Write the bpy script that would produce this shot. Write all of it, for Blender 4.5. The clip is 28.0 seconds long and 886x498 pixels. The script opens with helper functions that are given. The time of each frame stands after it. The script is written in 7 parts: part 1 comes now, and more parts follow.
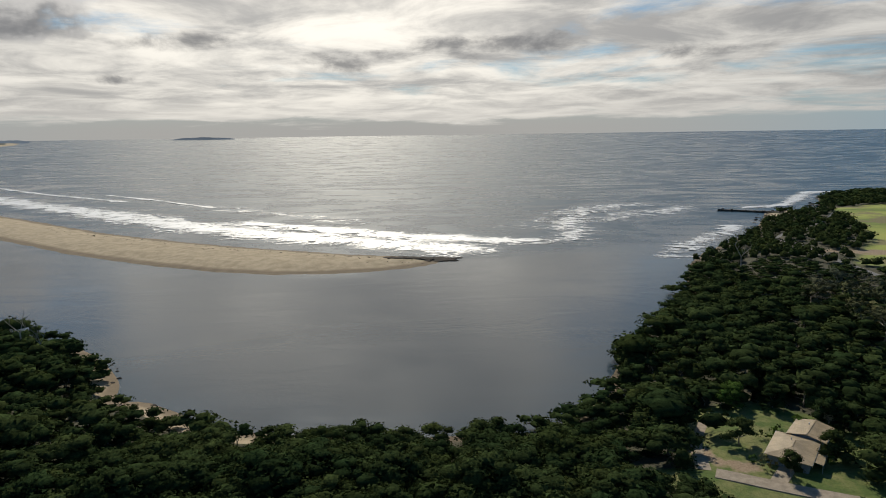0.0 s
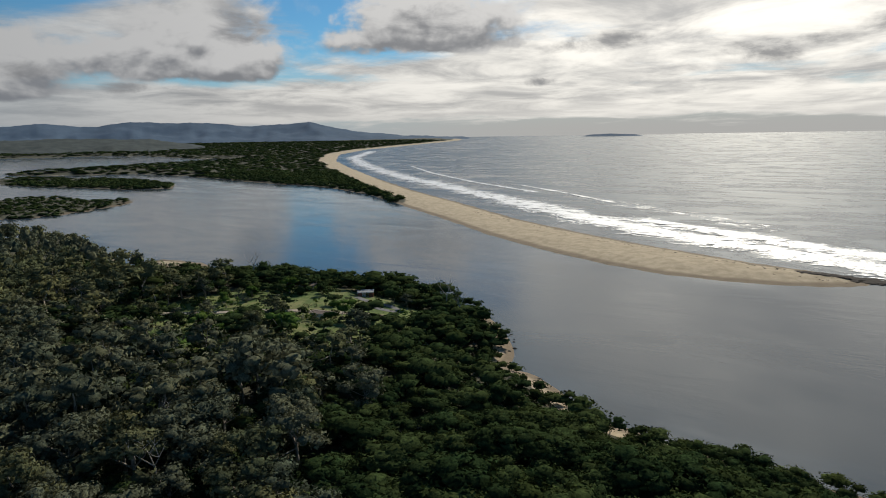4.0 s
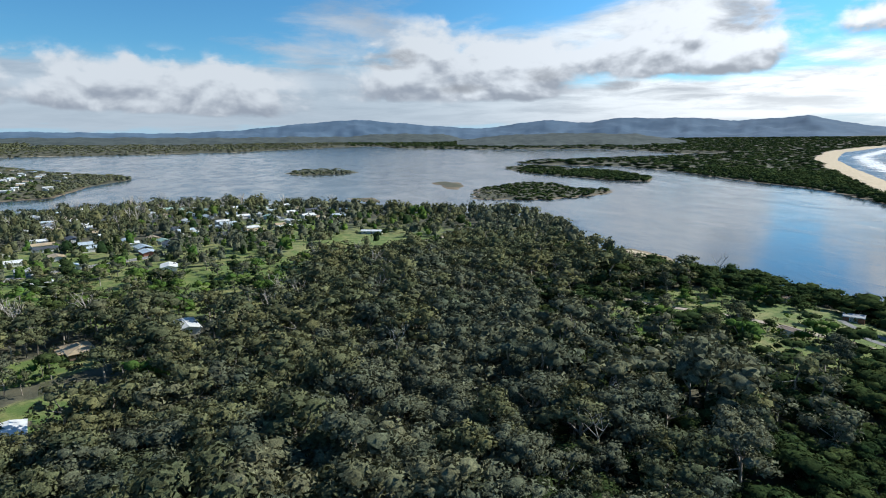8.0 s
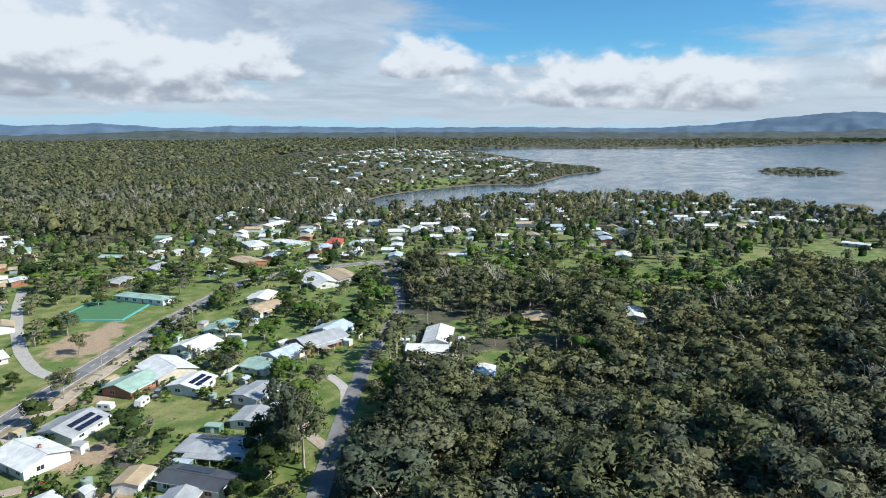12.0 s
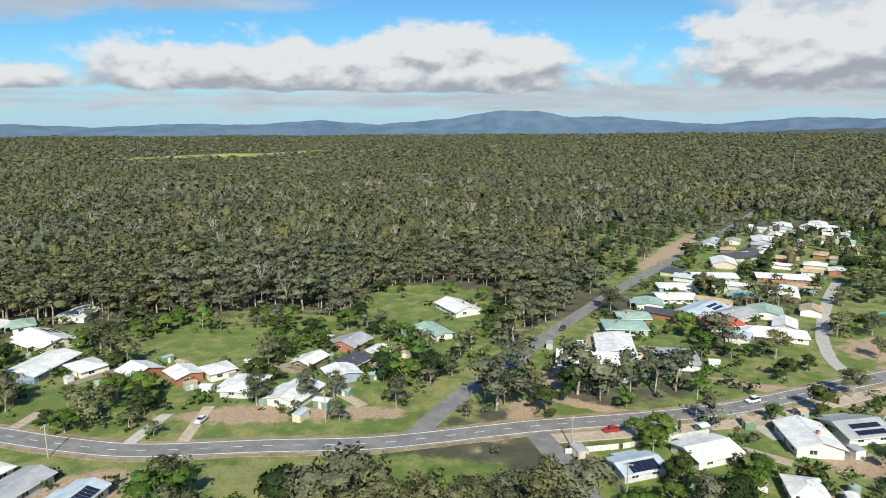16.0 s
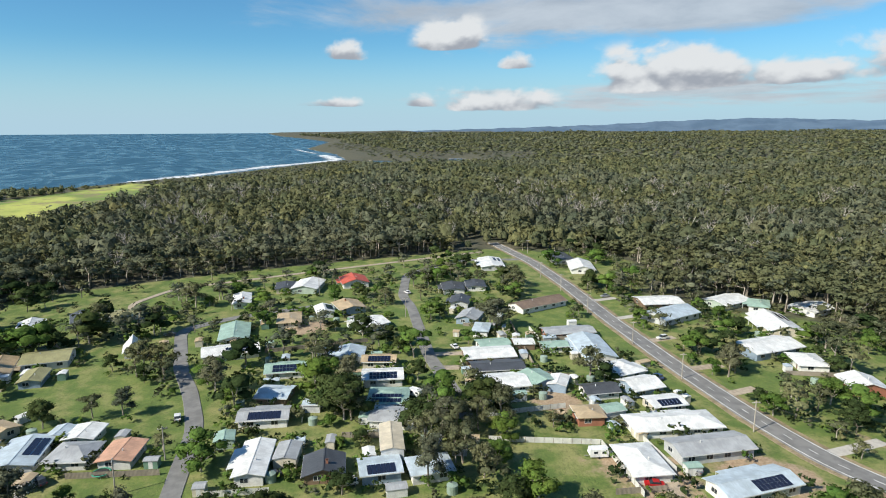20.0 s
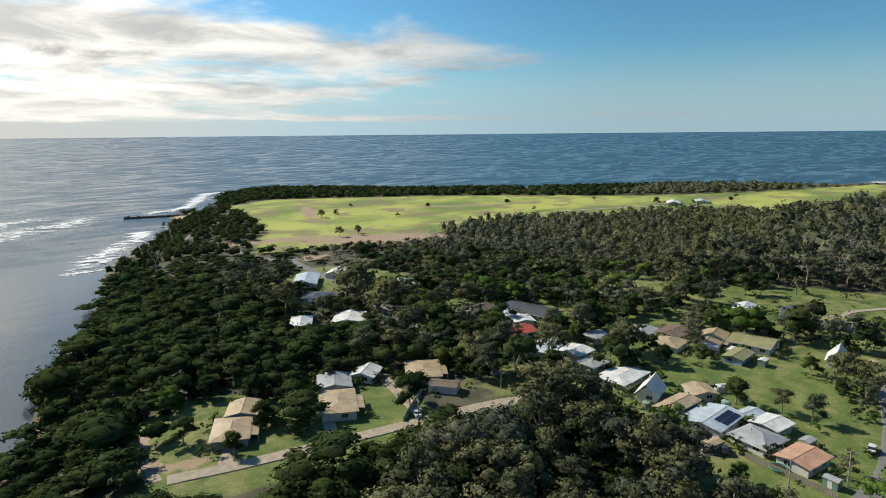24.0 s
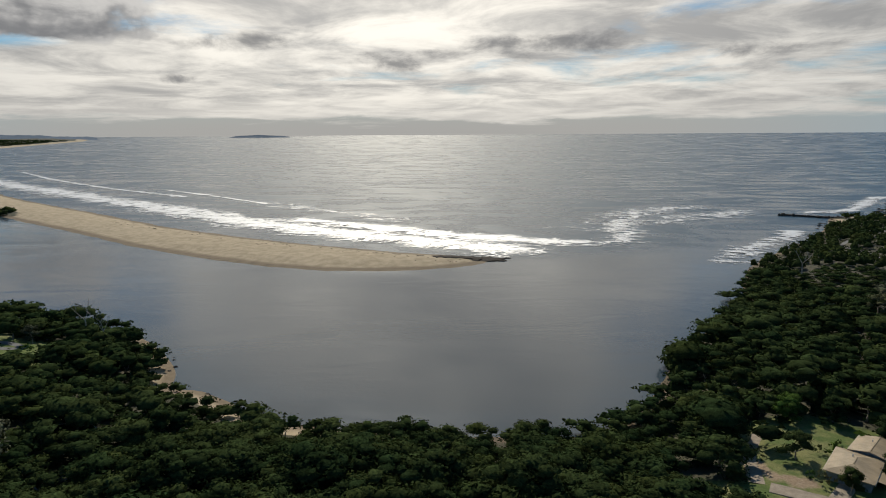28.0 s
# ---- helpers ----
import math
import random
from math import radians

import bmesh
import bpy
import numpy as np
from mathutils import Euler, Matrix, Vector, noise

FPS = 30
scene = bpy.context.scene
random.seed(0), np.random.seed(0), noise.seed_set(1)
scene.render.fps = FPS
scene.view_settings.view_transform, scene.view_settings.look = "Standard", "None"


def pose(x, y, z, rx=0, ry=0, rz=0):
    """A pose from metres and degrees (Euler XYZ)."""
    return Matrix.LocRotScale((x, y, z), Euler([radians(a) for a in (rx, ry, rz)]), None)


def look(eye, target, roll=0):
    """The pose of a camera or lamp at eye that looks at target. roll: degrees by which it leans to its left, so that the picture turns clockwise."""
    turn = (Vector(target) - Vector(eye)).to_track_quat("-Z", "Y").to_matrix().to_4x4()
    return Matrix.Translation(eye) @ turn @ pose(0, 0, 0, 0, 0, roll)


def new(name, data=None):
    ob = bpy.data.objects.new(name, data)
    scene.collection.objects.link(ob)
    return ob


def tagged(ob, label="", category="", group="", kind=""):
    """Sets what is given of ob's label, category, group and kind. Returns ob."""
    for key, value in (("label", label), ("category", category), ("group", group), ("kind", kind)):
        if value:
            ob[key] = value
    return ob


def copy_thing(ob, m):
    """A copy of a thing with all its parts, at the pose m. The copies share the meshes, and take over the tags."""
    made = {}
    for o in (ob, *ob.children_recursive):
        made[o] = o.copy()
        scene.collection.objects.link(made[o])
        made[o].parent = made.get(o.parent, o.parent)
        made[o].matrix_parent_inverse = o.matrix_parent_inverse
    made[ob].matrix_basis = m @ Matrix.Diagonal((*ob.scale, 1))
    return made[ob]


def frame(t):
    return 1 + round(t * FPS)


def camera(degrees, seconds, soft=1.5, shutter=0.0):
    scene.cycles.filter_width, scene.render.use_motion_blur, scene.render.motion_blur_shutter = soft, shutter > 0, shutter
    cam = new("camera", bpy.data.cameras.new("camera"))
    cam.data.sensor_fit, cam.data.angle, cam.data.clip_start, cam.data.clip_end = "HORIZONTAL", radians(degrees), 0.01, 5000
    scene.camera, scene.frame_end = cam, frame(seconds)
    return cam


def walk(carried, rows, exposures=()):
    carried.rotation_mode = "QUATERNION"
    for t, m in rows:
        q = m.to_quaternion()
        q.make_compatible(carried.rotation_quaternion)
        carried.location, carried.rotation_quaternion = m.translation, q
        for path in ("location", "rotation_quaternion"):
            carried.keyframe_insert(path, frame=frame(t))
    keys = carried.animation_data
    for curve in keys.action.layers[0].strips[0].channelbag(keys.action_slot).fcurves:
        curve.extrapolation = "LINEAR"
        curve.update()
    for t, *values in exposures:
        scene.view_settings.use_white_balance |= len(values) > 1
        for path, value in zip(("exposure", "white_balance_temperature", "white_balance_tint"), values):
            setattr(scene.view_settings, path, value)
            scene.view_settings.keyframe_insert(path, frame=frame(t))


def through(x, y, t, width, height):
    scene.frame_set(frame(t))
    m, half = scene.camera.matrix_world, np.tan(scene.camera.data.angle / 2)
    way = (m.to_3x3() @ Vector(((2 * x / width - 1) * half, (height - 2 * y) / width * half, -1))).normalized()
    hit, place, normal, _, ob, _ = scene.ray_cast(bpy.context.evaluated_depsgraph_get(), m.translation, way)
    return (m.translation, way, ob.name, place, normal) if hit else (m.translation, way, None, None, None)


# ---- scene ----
cam = camera(70.67, 28.0, soft=1.0)
EYE = (0.0, 0.0, 88.0)
# seconds, yaw to the left, pitch up, roll
PATH = [
    (0.0, 0.00, -10.43, -0.80), (0.5, 4.08, -10.44, -0.92), (1.0, 8.87, -10.41, -0.95),
    (1.5, 13.83, -10.38, -0.88), (2.0, 18.08, -10.38, -0.91), (2.5, 22.43, -10.34, -0.86),
    (3.0, 26.79, -10.31, -0.86), (3.5, 31.23, -10.27, -0.90), (5.5, 49.26, -10.19, -0.75),
    (6.0, 54.83, -10.18, -0.78), (6.5, 60.54, -10.17, -0.71), (7.0, 66.15, -10.15, -0.65),
    (7.5, 71.58, -10.14, -0.62), (8.0, 77.11, -10.16, -0.57), (8.5, 82.44, -10.17, -0.53),
    (9.0, 87.71, -10.18, -0.49), (9.5, 92.05, -10.20, -0.45), (10.0, 97.17, -10.23, -0.45),
    (10.5, 101.98, -10.24, -0.42), (11.0, 106.91, -10.29, -0.42), (11.5, 111.64, -10.31, -0.38),
    (13.5, 142.14, -10.32, -0.40), (14.0, 151.22, -10.34, -0.40), (14.5, 159.88, -10.37, -0.28),
    (15.0, 168.58, -10.43, -0.20), (15.5, 177.11, -10.51, -0.23), (16.0, 185.28, -10.50, -0.33),
    (16.5, 193.11, -10.52, -0.27), (17.0, 201.03, -10.52, -0.30), (17.5, 208.84, -10.56, -0.26),
    (18.0, 216.82, -10.57, -0.23), (18.5, 224.61, -10.64, -0.33), (19.0, 232.44, -10.67, -0.41),
    (19.5, 240.20, -10.68, -0.39), (20.0, 247.83, -10.69, -0.35), (20.5, 255.58, -10.66, -0.35),
    (21.0, 263.35, -10.67, -0.28), (21.5, 271.27, -10.66, -0.30), (23.5, 301.40, -10.52, -0.49),
    (24.0, 308.89, -10.48, -0.53), (24.5, 316.61, -10.46, -0.50), (25.0, 324.16, -10.46, -0.45),
    (25.5, 331.18, -10.46, -0.46), (26.0, 337.92, -10.43, -0.49), (26.5, 344.77, -10.42, -0.46),
    (27.0, 351.59, -10.41, -0.46), (27.5, 358.45, -10.45, -0.39), (28.0, 364.49, -10.44, -0.37),
]
EXPOSURES = [(0.0, -0.72, 6550, 10), (3.0, -0.68, 6500, 10), (5.5, -0.35, 6300, 10), (7.0, 0.05, 6050, 9), (8.0, 0.28, 5850, 8), (11.0, 0.50, 5850, 8), (14.0, 0.42, 6150, 8), (17.0, 0.42, 6350, 9), (21.0, 0.38, 6300, 9), (24.0, 0.05, 6600, 8),
             (25.5, -0.2, 6600, 9), (27.0, -0.55, 6550, 10), (28.0, -0.72, 6550, 10)]
walk(cam, [(t, pose(*EYE, 90 + pitch, 0, yaw) @ pose(0, 0, 0, 0, 0, roll)) for t, yaw, pitch, roll in PATH], EXPOSURES)

# ---- world and sun ----
SUN_AZ, SUN_EL = 9.0, 39.0          # degrees to the left of +y, degrees up
world = bpy.data.worlds.new("sky")
scene.world = world
world.use_nodes = True


class Nodes:
    """Short calls for building a node tree."""

    def __init__(self, tree):
        self.tree = tree
        tree.nodes.clear()

    def add(self, kind, **props):
        n = self.tree.nodes.new(kind)
        for k, v in props.items():
            setattr(n, k, v)
        return n

    def put(self, socket, value):
        if isinstance(value, bpy.types.NodeSocket):
            self.tree.links.new(value, socket)
        elif value is not None:
            socket.default_value = value

    def math(self, op, a, b=None, c=None, clamp=False):
        n = self.add("ShaderNodeMath", operation=op, use_clamp=clamp)
        for s, v in zip(n.inputs, (a, b, c)):
            self.put(s, v)
        return n.outputs[0]

    def vec(self, op, a, b=None):
        n = self.add("ShaderNodeVectorMath", operation=op)
        self.put(n.inputs[0], a)
        if b is not None:
            self.put(n.inputs[1], b)
        return n.outputs["Value"] if op in ("LENGTH", "DOT_PRODUCT", "DISTANCE") else n.outputs["Vector"]

    def ramp(self, v, lo, hi, a=0.0, b=1.0, smooth=True):
        n = self.add("ShaderNodeMapRange", interpolation_type="SMOOTHSTEP" if smooth else "LINEAR")
        for s, x in zip(n.inputs, (v, lo, hi, a, b)):
            self.put(s, x)
        return n.outputs[0]

    def noise(self, v, scale, detail=4.0, rough=0.55, distort=0.0):
        n = self.add("ShaderNodeTexNoise")
        if v is not None:
            self.put(n.inputs["Vector"], v)
        self.put(n.inputs["Scale"], scale)
        self.put(n.inputs["Detail"], detail)
        self.put(n.inputs["Roughness"], rough)
        self.put(n.inputs["Distortion"], distort)
        return n.outputs[0]

    def noise_colour(self, v, scale):
        n = self.add("ShaderNodeTexNoise")
        self.put(n.inputs["Vector"], v)
        self.put(n.inputs["Scale"], scale)
        return n.outputs["Color"]

    def mix(self, f, a, b, op="MIX"):
        n = self.add("ShaderNodeMix", data_type="RGBA", blend_type=op)
        self.put(n.inputs[0], f)
        self.put(n.inputs[6], a if isinstance(a, bpy.types.NodeSocket) else (*a, 1.0))
        self.put(n.inputs[7], b if isinstance(b, bpy.types.NodeSocket) else (*b, 1.0))
        return n.outputs[2]

    def attr(self, name):
        return self.add("ShaderNodeAttribute", attribute_name=name).outputs["Fac"]


# heaped cloud with level bases: azimuth, elevation of the base, half width, height, amount (degrees)
HEAPS = [
    (36, 7.6, 9, 7, 0.62), (57, 5.4, 8.5, 7.5, 0.60), (74, 3.5, 10.5, 6.6, 0.66), (97, 2.0, 8, 4.6, 0.44), (106, 2.6, 12, 4.6, 0.50), (121, 5.2, 3.6, 3.6, 0.55),
    (134, 5.0, 4, 3.8, 0.55), (119, 5.4, 4, 3.0, 0.46), (150, 3.4, 18, 9.0, 0.58), (144, 3.2, 9, 3.6, 0.30), (180, 3.8, 8, 5.4, 0.64), (189, 4.0, 9, 5.4, 0.62), (206, 4.0, 9, 5.4, 0.64),
    (196, 4.0, 8, 4.0, 0.60), (221, 3.6, 7, 3.0, 0.62), (229, 3.4, 6, 3.8, 0.62), (247, 7.2, 3.2, 2.8, 0.58), (256.5, 6.2, 2.2, 1.7, 0.52), (241.5, 5.4, 2.0, 1.5, 0.48),
    (258, 2.2, 3.6, 1.0, 0.50), (250, 2.2, 1.6, 1.2, 0.46), (243, 1.9, 6, 2.2, 0.42),
]
# thin high and low sheets: azimuth, elevation, half width, half height, amount
# sheets centred above 20 degrees are unseen, added for light and lake reflections
SHEETS = [
    (2, 9, 40, 9, 0.55), (350, 3, 45, 2.2, 0.26), (5, 2.2, 60, 1.4, 0.30), (320, 6.6, 27, 4.4, 0.46), (12, 21, 62, 12, 0.50), (300, 30, 70, 16, 0.12), (34, 5.0, 24, 3.4, 0.50), (310, 1.4, 40, 0.5, 0.30),
    (70, 2.6, 50, 2.3, 0.80), (108, 3.6, 34, 3.6, 0.74), (140, 10.0, 30, 6.0, 0.80), (150, 2.8, 34, 2.0, 0.52), (190, 2.8, 34, 1.7, 0.46), (230, 2.9, 26, 1.6, 0.44), (241, 9.4, 24, 3.4, 0.42), (222, 10.0, 18, 2.4, 0.40),
    (160, 26, 60, 14, 0.20), (90, 24, 40, 12, 0.40), (84, 8.5, 16, 4.5, 0.40), (60, 9, 16, 5, 0.40), (200, 10.6, 14, 1.8, 0.34),
]
# heavy grey lumps hanging under the sheets: azimuth, elevation, half width, half height
LUMPS = [(9, 6.2, 7, 1.7), (22, 7.6, 8, 1.5), (34, 9.8, 9, 2.6), (355, 7.6, 16, 2.0), (337, 6.4, 7, 1.2), (27, 4.6, 3, 0.8), (68, 5.4, 4.5, 1.5), (75, 4.2, 5, 0.9), (62, 4.3, 3, 0.8), (82, 6.6, 5, 1.6), (52, 9.0, 6, 2.0)]
w = Nodes(world.node_tree)
way = w.add("ShaderNodeTexCoord").outputs["Generated"]
sep = w.add("ShaderNodeSeparateXYZ")
w.put(sep.inputs[0], way)
dx, dy, dz = sep.outputs
# azimuth measured from 100 degrees, so that the seam lies in the clear part
ca, sa = math.cos(radians(100)), math.sin(radians(100))
ax = w.math("ADD", w.math("MULTIPLY", dx, -sa), w.math("MULTIPLY", dy, ca))
ay = w.math("ADD", w.math("MULTIPLY", dx, -ca), w.math("MULTIPLY", dy, -sa))
azim = w.math("MULTIPLY", w.math("ARCTAN2", ay, ax), 57.2958)
elev = w.math("MULTIPLY", w.math("ARCSINE", dz), 57.2958)
comb = w.add("ShaderNodeCombineXYZ")
w.put(comb.inputs[0], azim)
w.put(comb.inputs[1], elev)
sun_side = w.ramp(w.vec("DOT_PRODUCT", way, (-math.sin(radians(SUN_AZ)), math.cos(radians(SUN_AZ)), 0.0)), 0.2, 0.8)


def from_seam(a):
    return (a - 100 + 180) % 360 - 180


def ellipses(rows):
    """The sum of soft ellipses over the sky."""
    total = None
    for b_az, b_el, b_w, b_h, amount in rows:
        off = w.vec("MULTIPLY", w.vec("SUBTRACT", comb.outputs[0], (from_seam(b_az), b_el, 0)), (1 / b_w, 1 / b_h, 0))
        one = w.ramp(w.vec("LENGTH", off), 1.25, 0.0, 0.0, amount)
        total = one if total is None else w.math("ADD", total, one)
    return total


# heaps: full over the base line, thinning out upwards
heap, lift_sum = None, None
for b_az, b_el, b_w, b_h, amount in HEAPS:
    u = w.math("ABSOLUTE", w.math("MULTIPLY", w.math("SUBTRACT", azim, from_seam(b_az)), 1 / b_w))
    v = w.math("MULTIPLY", w.math("SUBTRACT", elev, b_el), 1 / b_h)
    one = w.math("MULTIPLY", w.math("MULTIPLY", w.ramp(u, 1.35, 0.15, 0.0, amount), w.ramp(v, -0.14, 0.06)), w.ramp(v, 1.25, 0.10))
    up = w.math("MULTIPLY", one, v)
    heap, lift_sum = (one, up) if heap is None else (w.math("ADD", heap, one), w.math("ADD", lift_sum, up))
rel = w.math("DIVIDE", lift_sum, w.math("MAXIMUM", heap, 0.02))
heap = w.math("MINIMUM", w.math("MULTIPLY", heap, 0.85), 0.50)
tall_way = w.vec("MULTIPLY", way, (1.0, 1.0, 1.7))


def billow(v, scale, fine):
    """Rounded heads of cloud, from 0 to 1."""
    n = w.add("ShaderNodeTexVoronoi", feature="SMOOTH_F1", normalize=True)
    w.put(n.inputs["Vector"], w.vec("ADD", v, w.vec("MULTIPLY", w.noise_colour(v, 16.0), (0.045, 0.045, 0.045))))
    w.put(n.inputs["Scale"], scale)
    w.put(n.inputs["Detail"], fine)
    w.put(n.inputs["Roughness"], 0.5)
    w.put(n.inputs["Smoothness"], 0.6)
    return w.math("SUBTRACT", 1.0, n.outputs["Distance"])


puff = w.math("ADD", w.math("MULTIPLY", w.noise(tall_way, 7.5, 9.0, 0.58, 0.2), 0.56), w.math("MULTIPLY", billow(tall_way, 14.0, 3.0), 0.50))
puff_up = w.math("ADD", w.math("MULTIPLY", w.noise(w.vec("ADD", tall_way, (0, 0, 0.028)), 7.5, 4.0, 0.58, 0.2), 0.56), w.math("MULTIPLY", billow(w.vec("ADD", tall_way, (0, 0, 0.028)), 14.0, 1.0), 0.50))
heap_thick = w.math("ADD", w.math("MULTIPLY_ADD", w.math("SUBTRACT", puff, 0.57), 2.0, 0.52), heap)
heap_dense = w.math("MULTIPLY", w.ramp(heap_thick, 0.74, 0.96), w.ramp(heap, 0.0, 0.10))
# lit heads over grey level bases
heap_lit = w.math("ADD", w.math("MULTIPLY", rel, 1.15), w.math("ADD", w.math("MULTIPLY", w.math("SUBTRACT", puff, puff_up), 3.6), w.math("MULTIPLY", w.math("SUBTRACT", puff, 0.54), 0.9)))
heap_lit = w.ramp(heap_lit, -0.14, 0.62)

# sheets lie level: looked up where the direction meets a plane
rise_ = w.math("ADD", w.math("MAXIMUM", dz, 0.0), 0.085)
flat = w.add("ShaderNodeCombineXYZ")
w.put(flat.inputs[0], w.math("DIVIDE", dx, rise_))
w.put(flat.inputs[1], w.math("DIVIDE", dy, rise_))
sheet_f = w.noise(flat.outputs[0], 0.80, 9.0, 0.62, 0.35)
sheet_thick = w.math("ADD", sheet_f, w.math("MINIMUM", ellipses(SHEETS), 0.58))
sheet_dense = w.math("MULTIPLY", w.ramp(sheet_thick, 0.66, 0.94), w.ramp(sun_side, 0, 1, 0.86, 0.98))
streak_f = w.noise(w.vec("ADD", flat.outputs[0], (7.3, 2.1, 0)), 1.05, 9.0, 0.62, 0.4)
sheet_lit = w.ramp(w.math("ADD", w.math("MULTIPLY", streak_f, 0.7), w.math("MULTIPLY", w.noise(w.vec("ADD", flat.outputs[0], (1.3, 9.1, 0)), 0.28, 4.0), 0.3)), 0.36, 0.62)
sheet_lit = w.math("ADD", w.math("MULTIPLY", sheet_lit, w.ramp(elev, 0.5, 4.5, 0.25, 1.0)), w.ramp(elev, 0.5, 4.5, 0.45, 0.0))

sky = w.add("ShaderNodeTexSky", sky_type="NISHITA", sun_disc=False)
sky.sun_elevation, sky.sun_rotation = radians(SUN_EL), radians(-SUN_AZ)
sky.air_density, sky.dust_density, sky.ozone_density = 1.0, 0.0, 3.0
SKY_STRENGTH = 0.10
# near the sun the cloud lets more light through
sun_way = Vector((-math.sin(radians(SUN_AZ)) * math.cos(radians(SUN_EL)), math.cos(radians(SUN_AZ)) * math.cos(radians(SUN_EL)), math.sin(radians(SUN_EL))))
near_sun = w.math("POWER", w.math("MAXIMUM", w.vec("DOT_PRODUCT", way, tuple(sun_way)), 0.0), 4.0)
glare = w.mix(near_sun, (1, 1, 1), (3.0, 2.85, 2.6))
lump_at = w.math("MINIMUM", ellipses([(*row, 0.42) for row in LUMPS]), 0.42)
lump = w.ramp(w.math("ADD", w.noise(w.vec("MULTIPLY", way, (1.0, 1.0, 2.4)), 9.0, 9.0, 0.62, 0.3), lump_at), 0.72, 1.0)
sheet_col = w.mix(sheet_lit, w.mix(sun_side, (4.3, 4.65, 5.1), (3.8, 3.85, 3.95)), w.mix(sun_side, (6.1, 6.4, 6.7), (8.6, 8.5, 8.2)))
sheet_col = w.mix(1.0, sheet_col, glare, "MULTIPLY")
heap_col = w.mix(heap_lit, w.mix(sun_side, (3.7, 3.95, 4.4), (2.8, 2.9, 3.1)), w.mix(sun_side, (7.7, 7.8, 7.8), (7.2, 7.2, 7.2)))
heap_col = w.mix(1.0, heap_col, w.mix(0.45, (1, 1, 1), glare), "MULTIPLY")
blue = w.mix(1.0, sky.outputs[0], (0.60, 1.02, 1.18), "MULTIPLY")
warm_side = w.ramp(w.vec("DOT_PRODUCT", way, (-math.sin(radians(SUN_AZ)), math.cos(radians(SUN_AZ)), 0.0)), 0.55, 0.98)
blue = w.mix(w.ramp(elev, 8.0, 0.2), blue, w.mix(warm_side, (4.5, 6.3, 7.3), (6.5, 6.4, 6.1)))
whole = w.mix(sheet_dense, blue, sheet_col)
whole = w.mix(heap_dense, whole, heap_col)
whole = w.mix(w.math("MULTIPLY", lump, w.math("MAXIMUM", w.math("MULTIPLY", sheet_dense, 0.85), w.math("MULTIPLY", heap_dense, 0.8))), whole, (3.1, 3.15, 3.3))
whole = w.mix(1.0, whole, w.mix(sun_side, (0.76, 0.76, 0.76), (1, 1, 1)), "MULTIPLY")
bg = w.add("ShaderNodeBackground")
w.put(bg.inputs[0], whole)
w.put(bg.inputs[1], SKY_STRENGTH)
w.put(w.add("ShaderNodeOutputWorld").inputs[0], bg.outputs[0])

sun = new("sun", bpy.data.lights.new("sun", "SUN"))
sun.data.energy, sun.data.angle, sun.data.color = 5.0, radians(0.6), (1.0, 0.93, 0.78)
sun.matrix_world = look(sun_way * 300, (0, 0, 0))

# ---- materials ----
def material(name, build, rough=0.8, metal=0.0, bump=None):
    """A material whose colour comes from build(nodes); bump: (height socket builder, strength, distance)."""
    m = bpy.data.materials.new(name)
    m.use_nodes = True
    n = Nodes(m.node_tree)
    bsdf = n.add("ShaderNodeBsdfPrincipled")
    n.put(bsdf.inputs["Base Color"], build(n))
    n.put(bsdf.inputs["Roughness"], rough(n) if callable(rough) else rough)
    n.put(bsdf.inputs["Metallic"], metal)
    if bump:
        b = n.add("ShaderNodeBump")
        n.put(b.inputs["Height"], bump[0](n))
        n.put(b.inputs["Strength"], bump[1])
        n.put(b.inputs["Distance"], bump[2])
        n.put(bsdf.inputs["Normal"], b.outputs[0])
    n.put(n.add("ShaderNodeOutputMaterial").inputs[0], bsdf.outputs[0])
    return m


def place(n):
    return n.add("ShaderNodeNewGeometry").outputs["Position"]


def paint(name, colour, rough=0.6, metal=0.0, wear=0.25, scale=0.7):
    """Paint, sheet or timber with stains at two scales and a little change from thing to thing."""
    dark = tuple(c * (1 - wear) for c in colour)

    def build(n):
        p = place(n)
        f = n.ramp(n.math("ADD", n.math("MULTIPLY", n.noise(p, scale, 5), 0.6), n.math("MULTIPLY", n.noise(p, scale * 7, 3), 0.4)), 0.35, 0.65)
        rnd = n.ramp(n.add("ShaderNodeObjectInfo").outputs["Random"], 0, 1, 0.88, 1.08, False)
        c = n.mix(f, dark, colour)
        h = n.add("ShaderNodeHueSaturation")
        n.put(h.inputs["Color"], c)
        n.put(h.inputs["Value"], rnd)
        return h.outputs[0]
    return material(name, build, rough, metal)


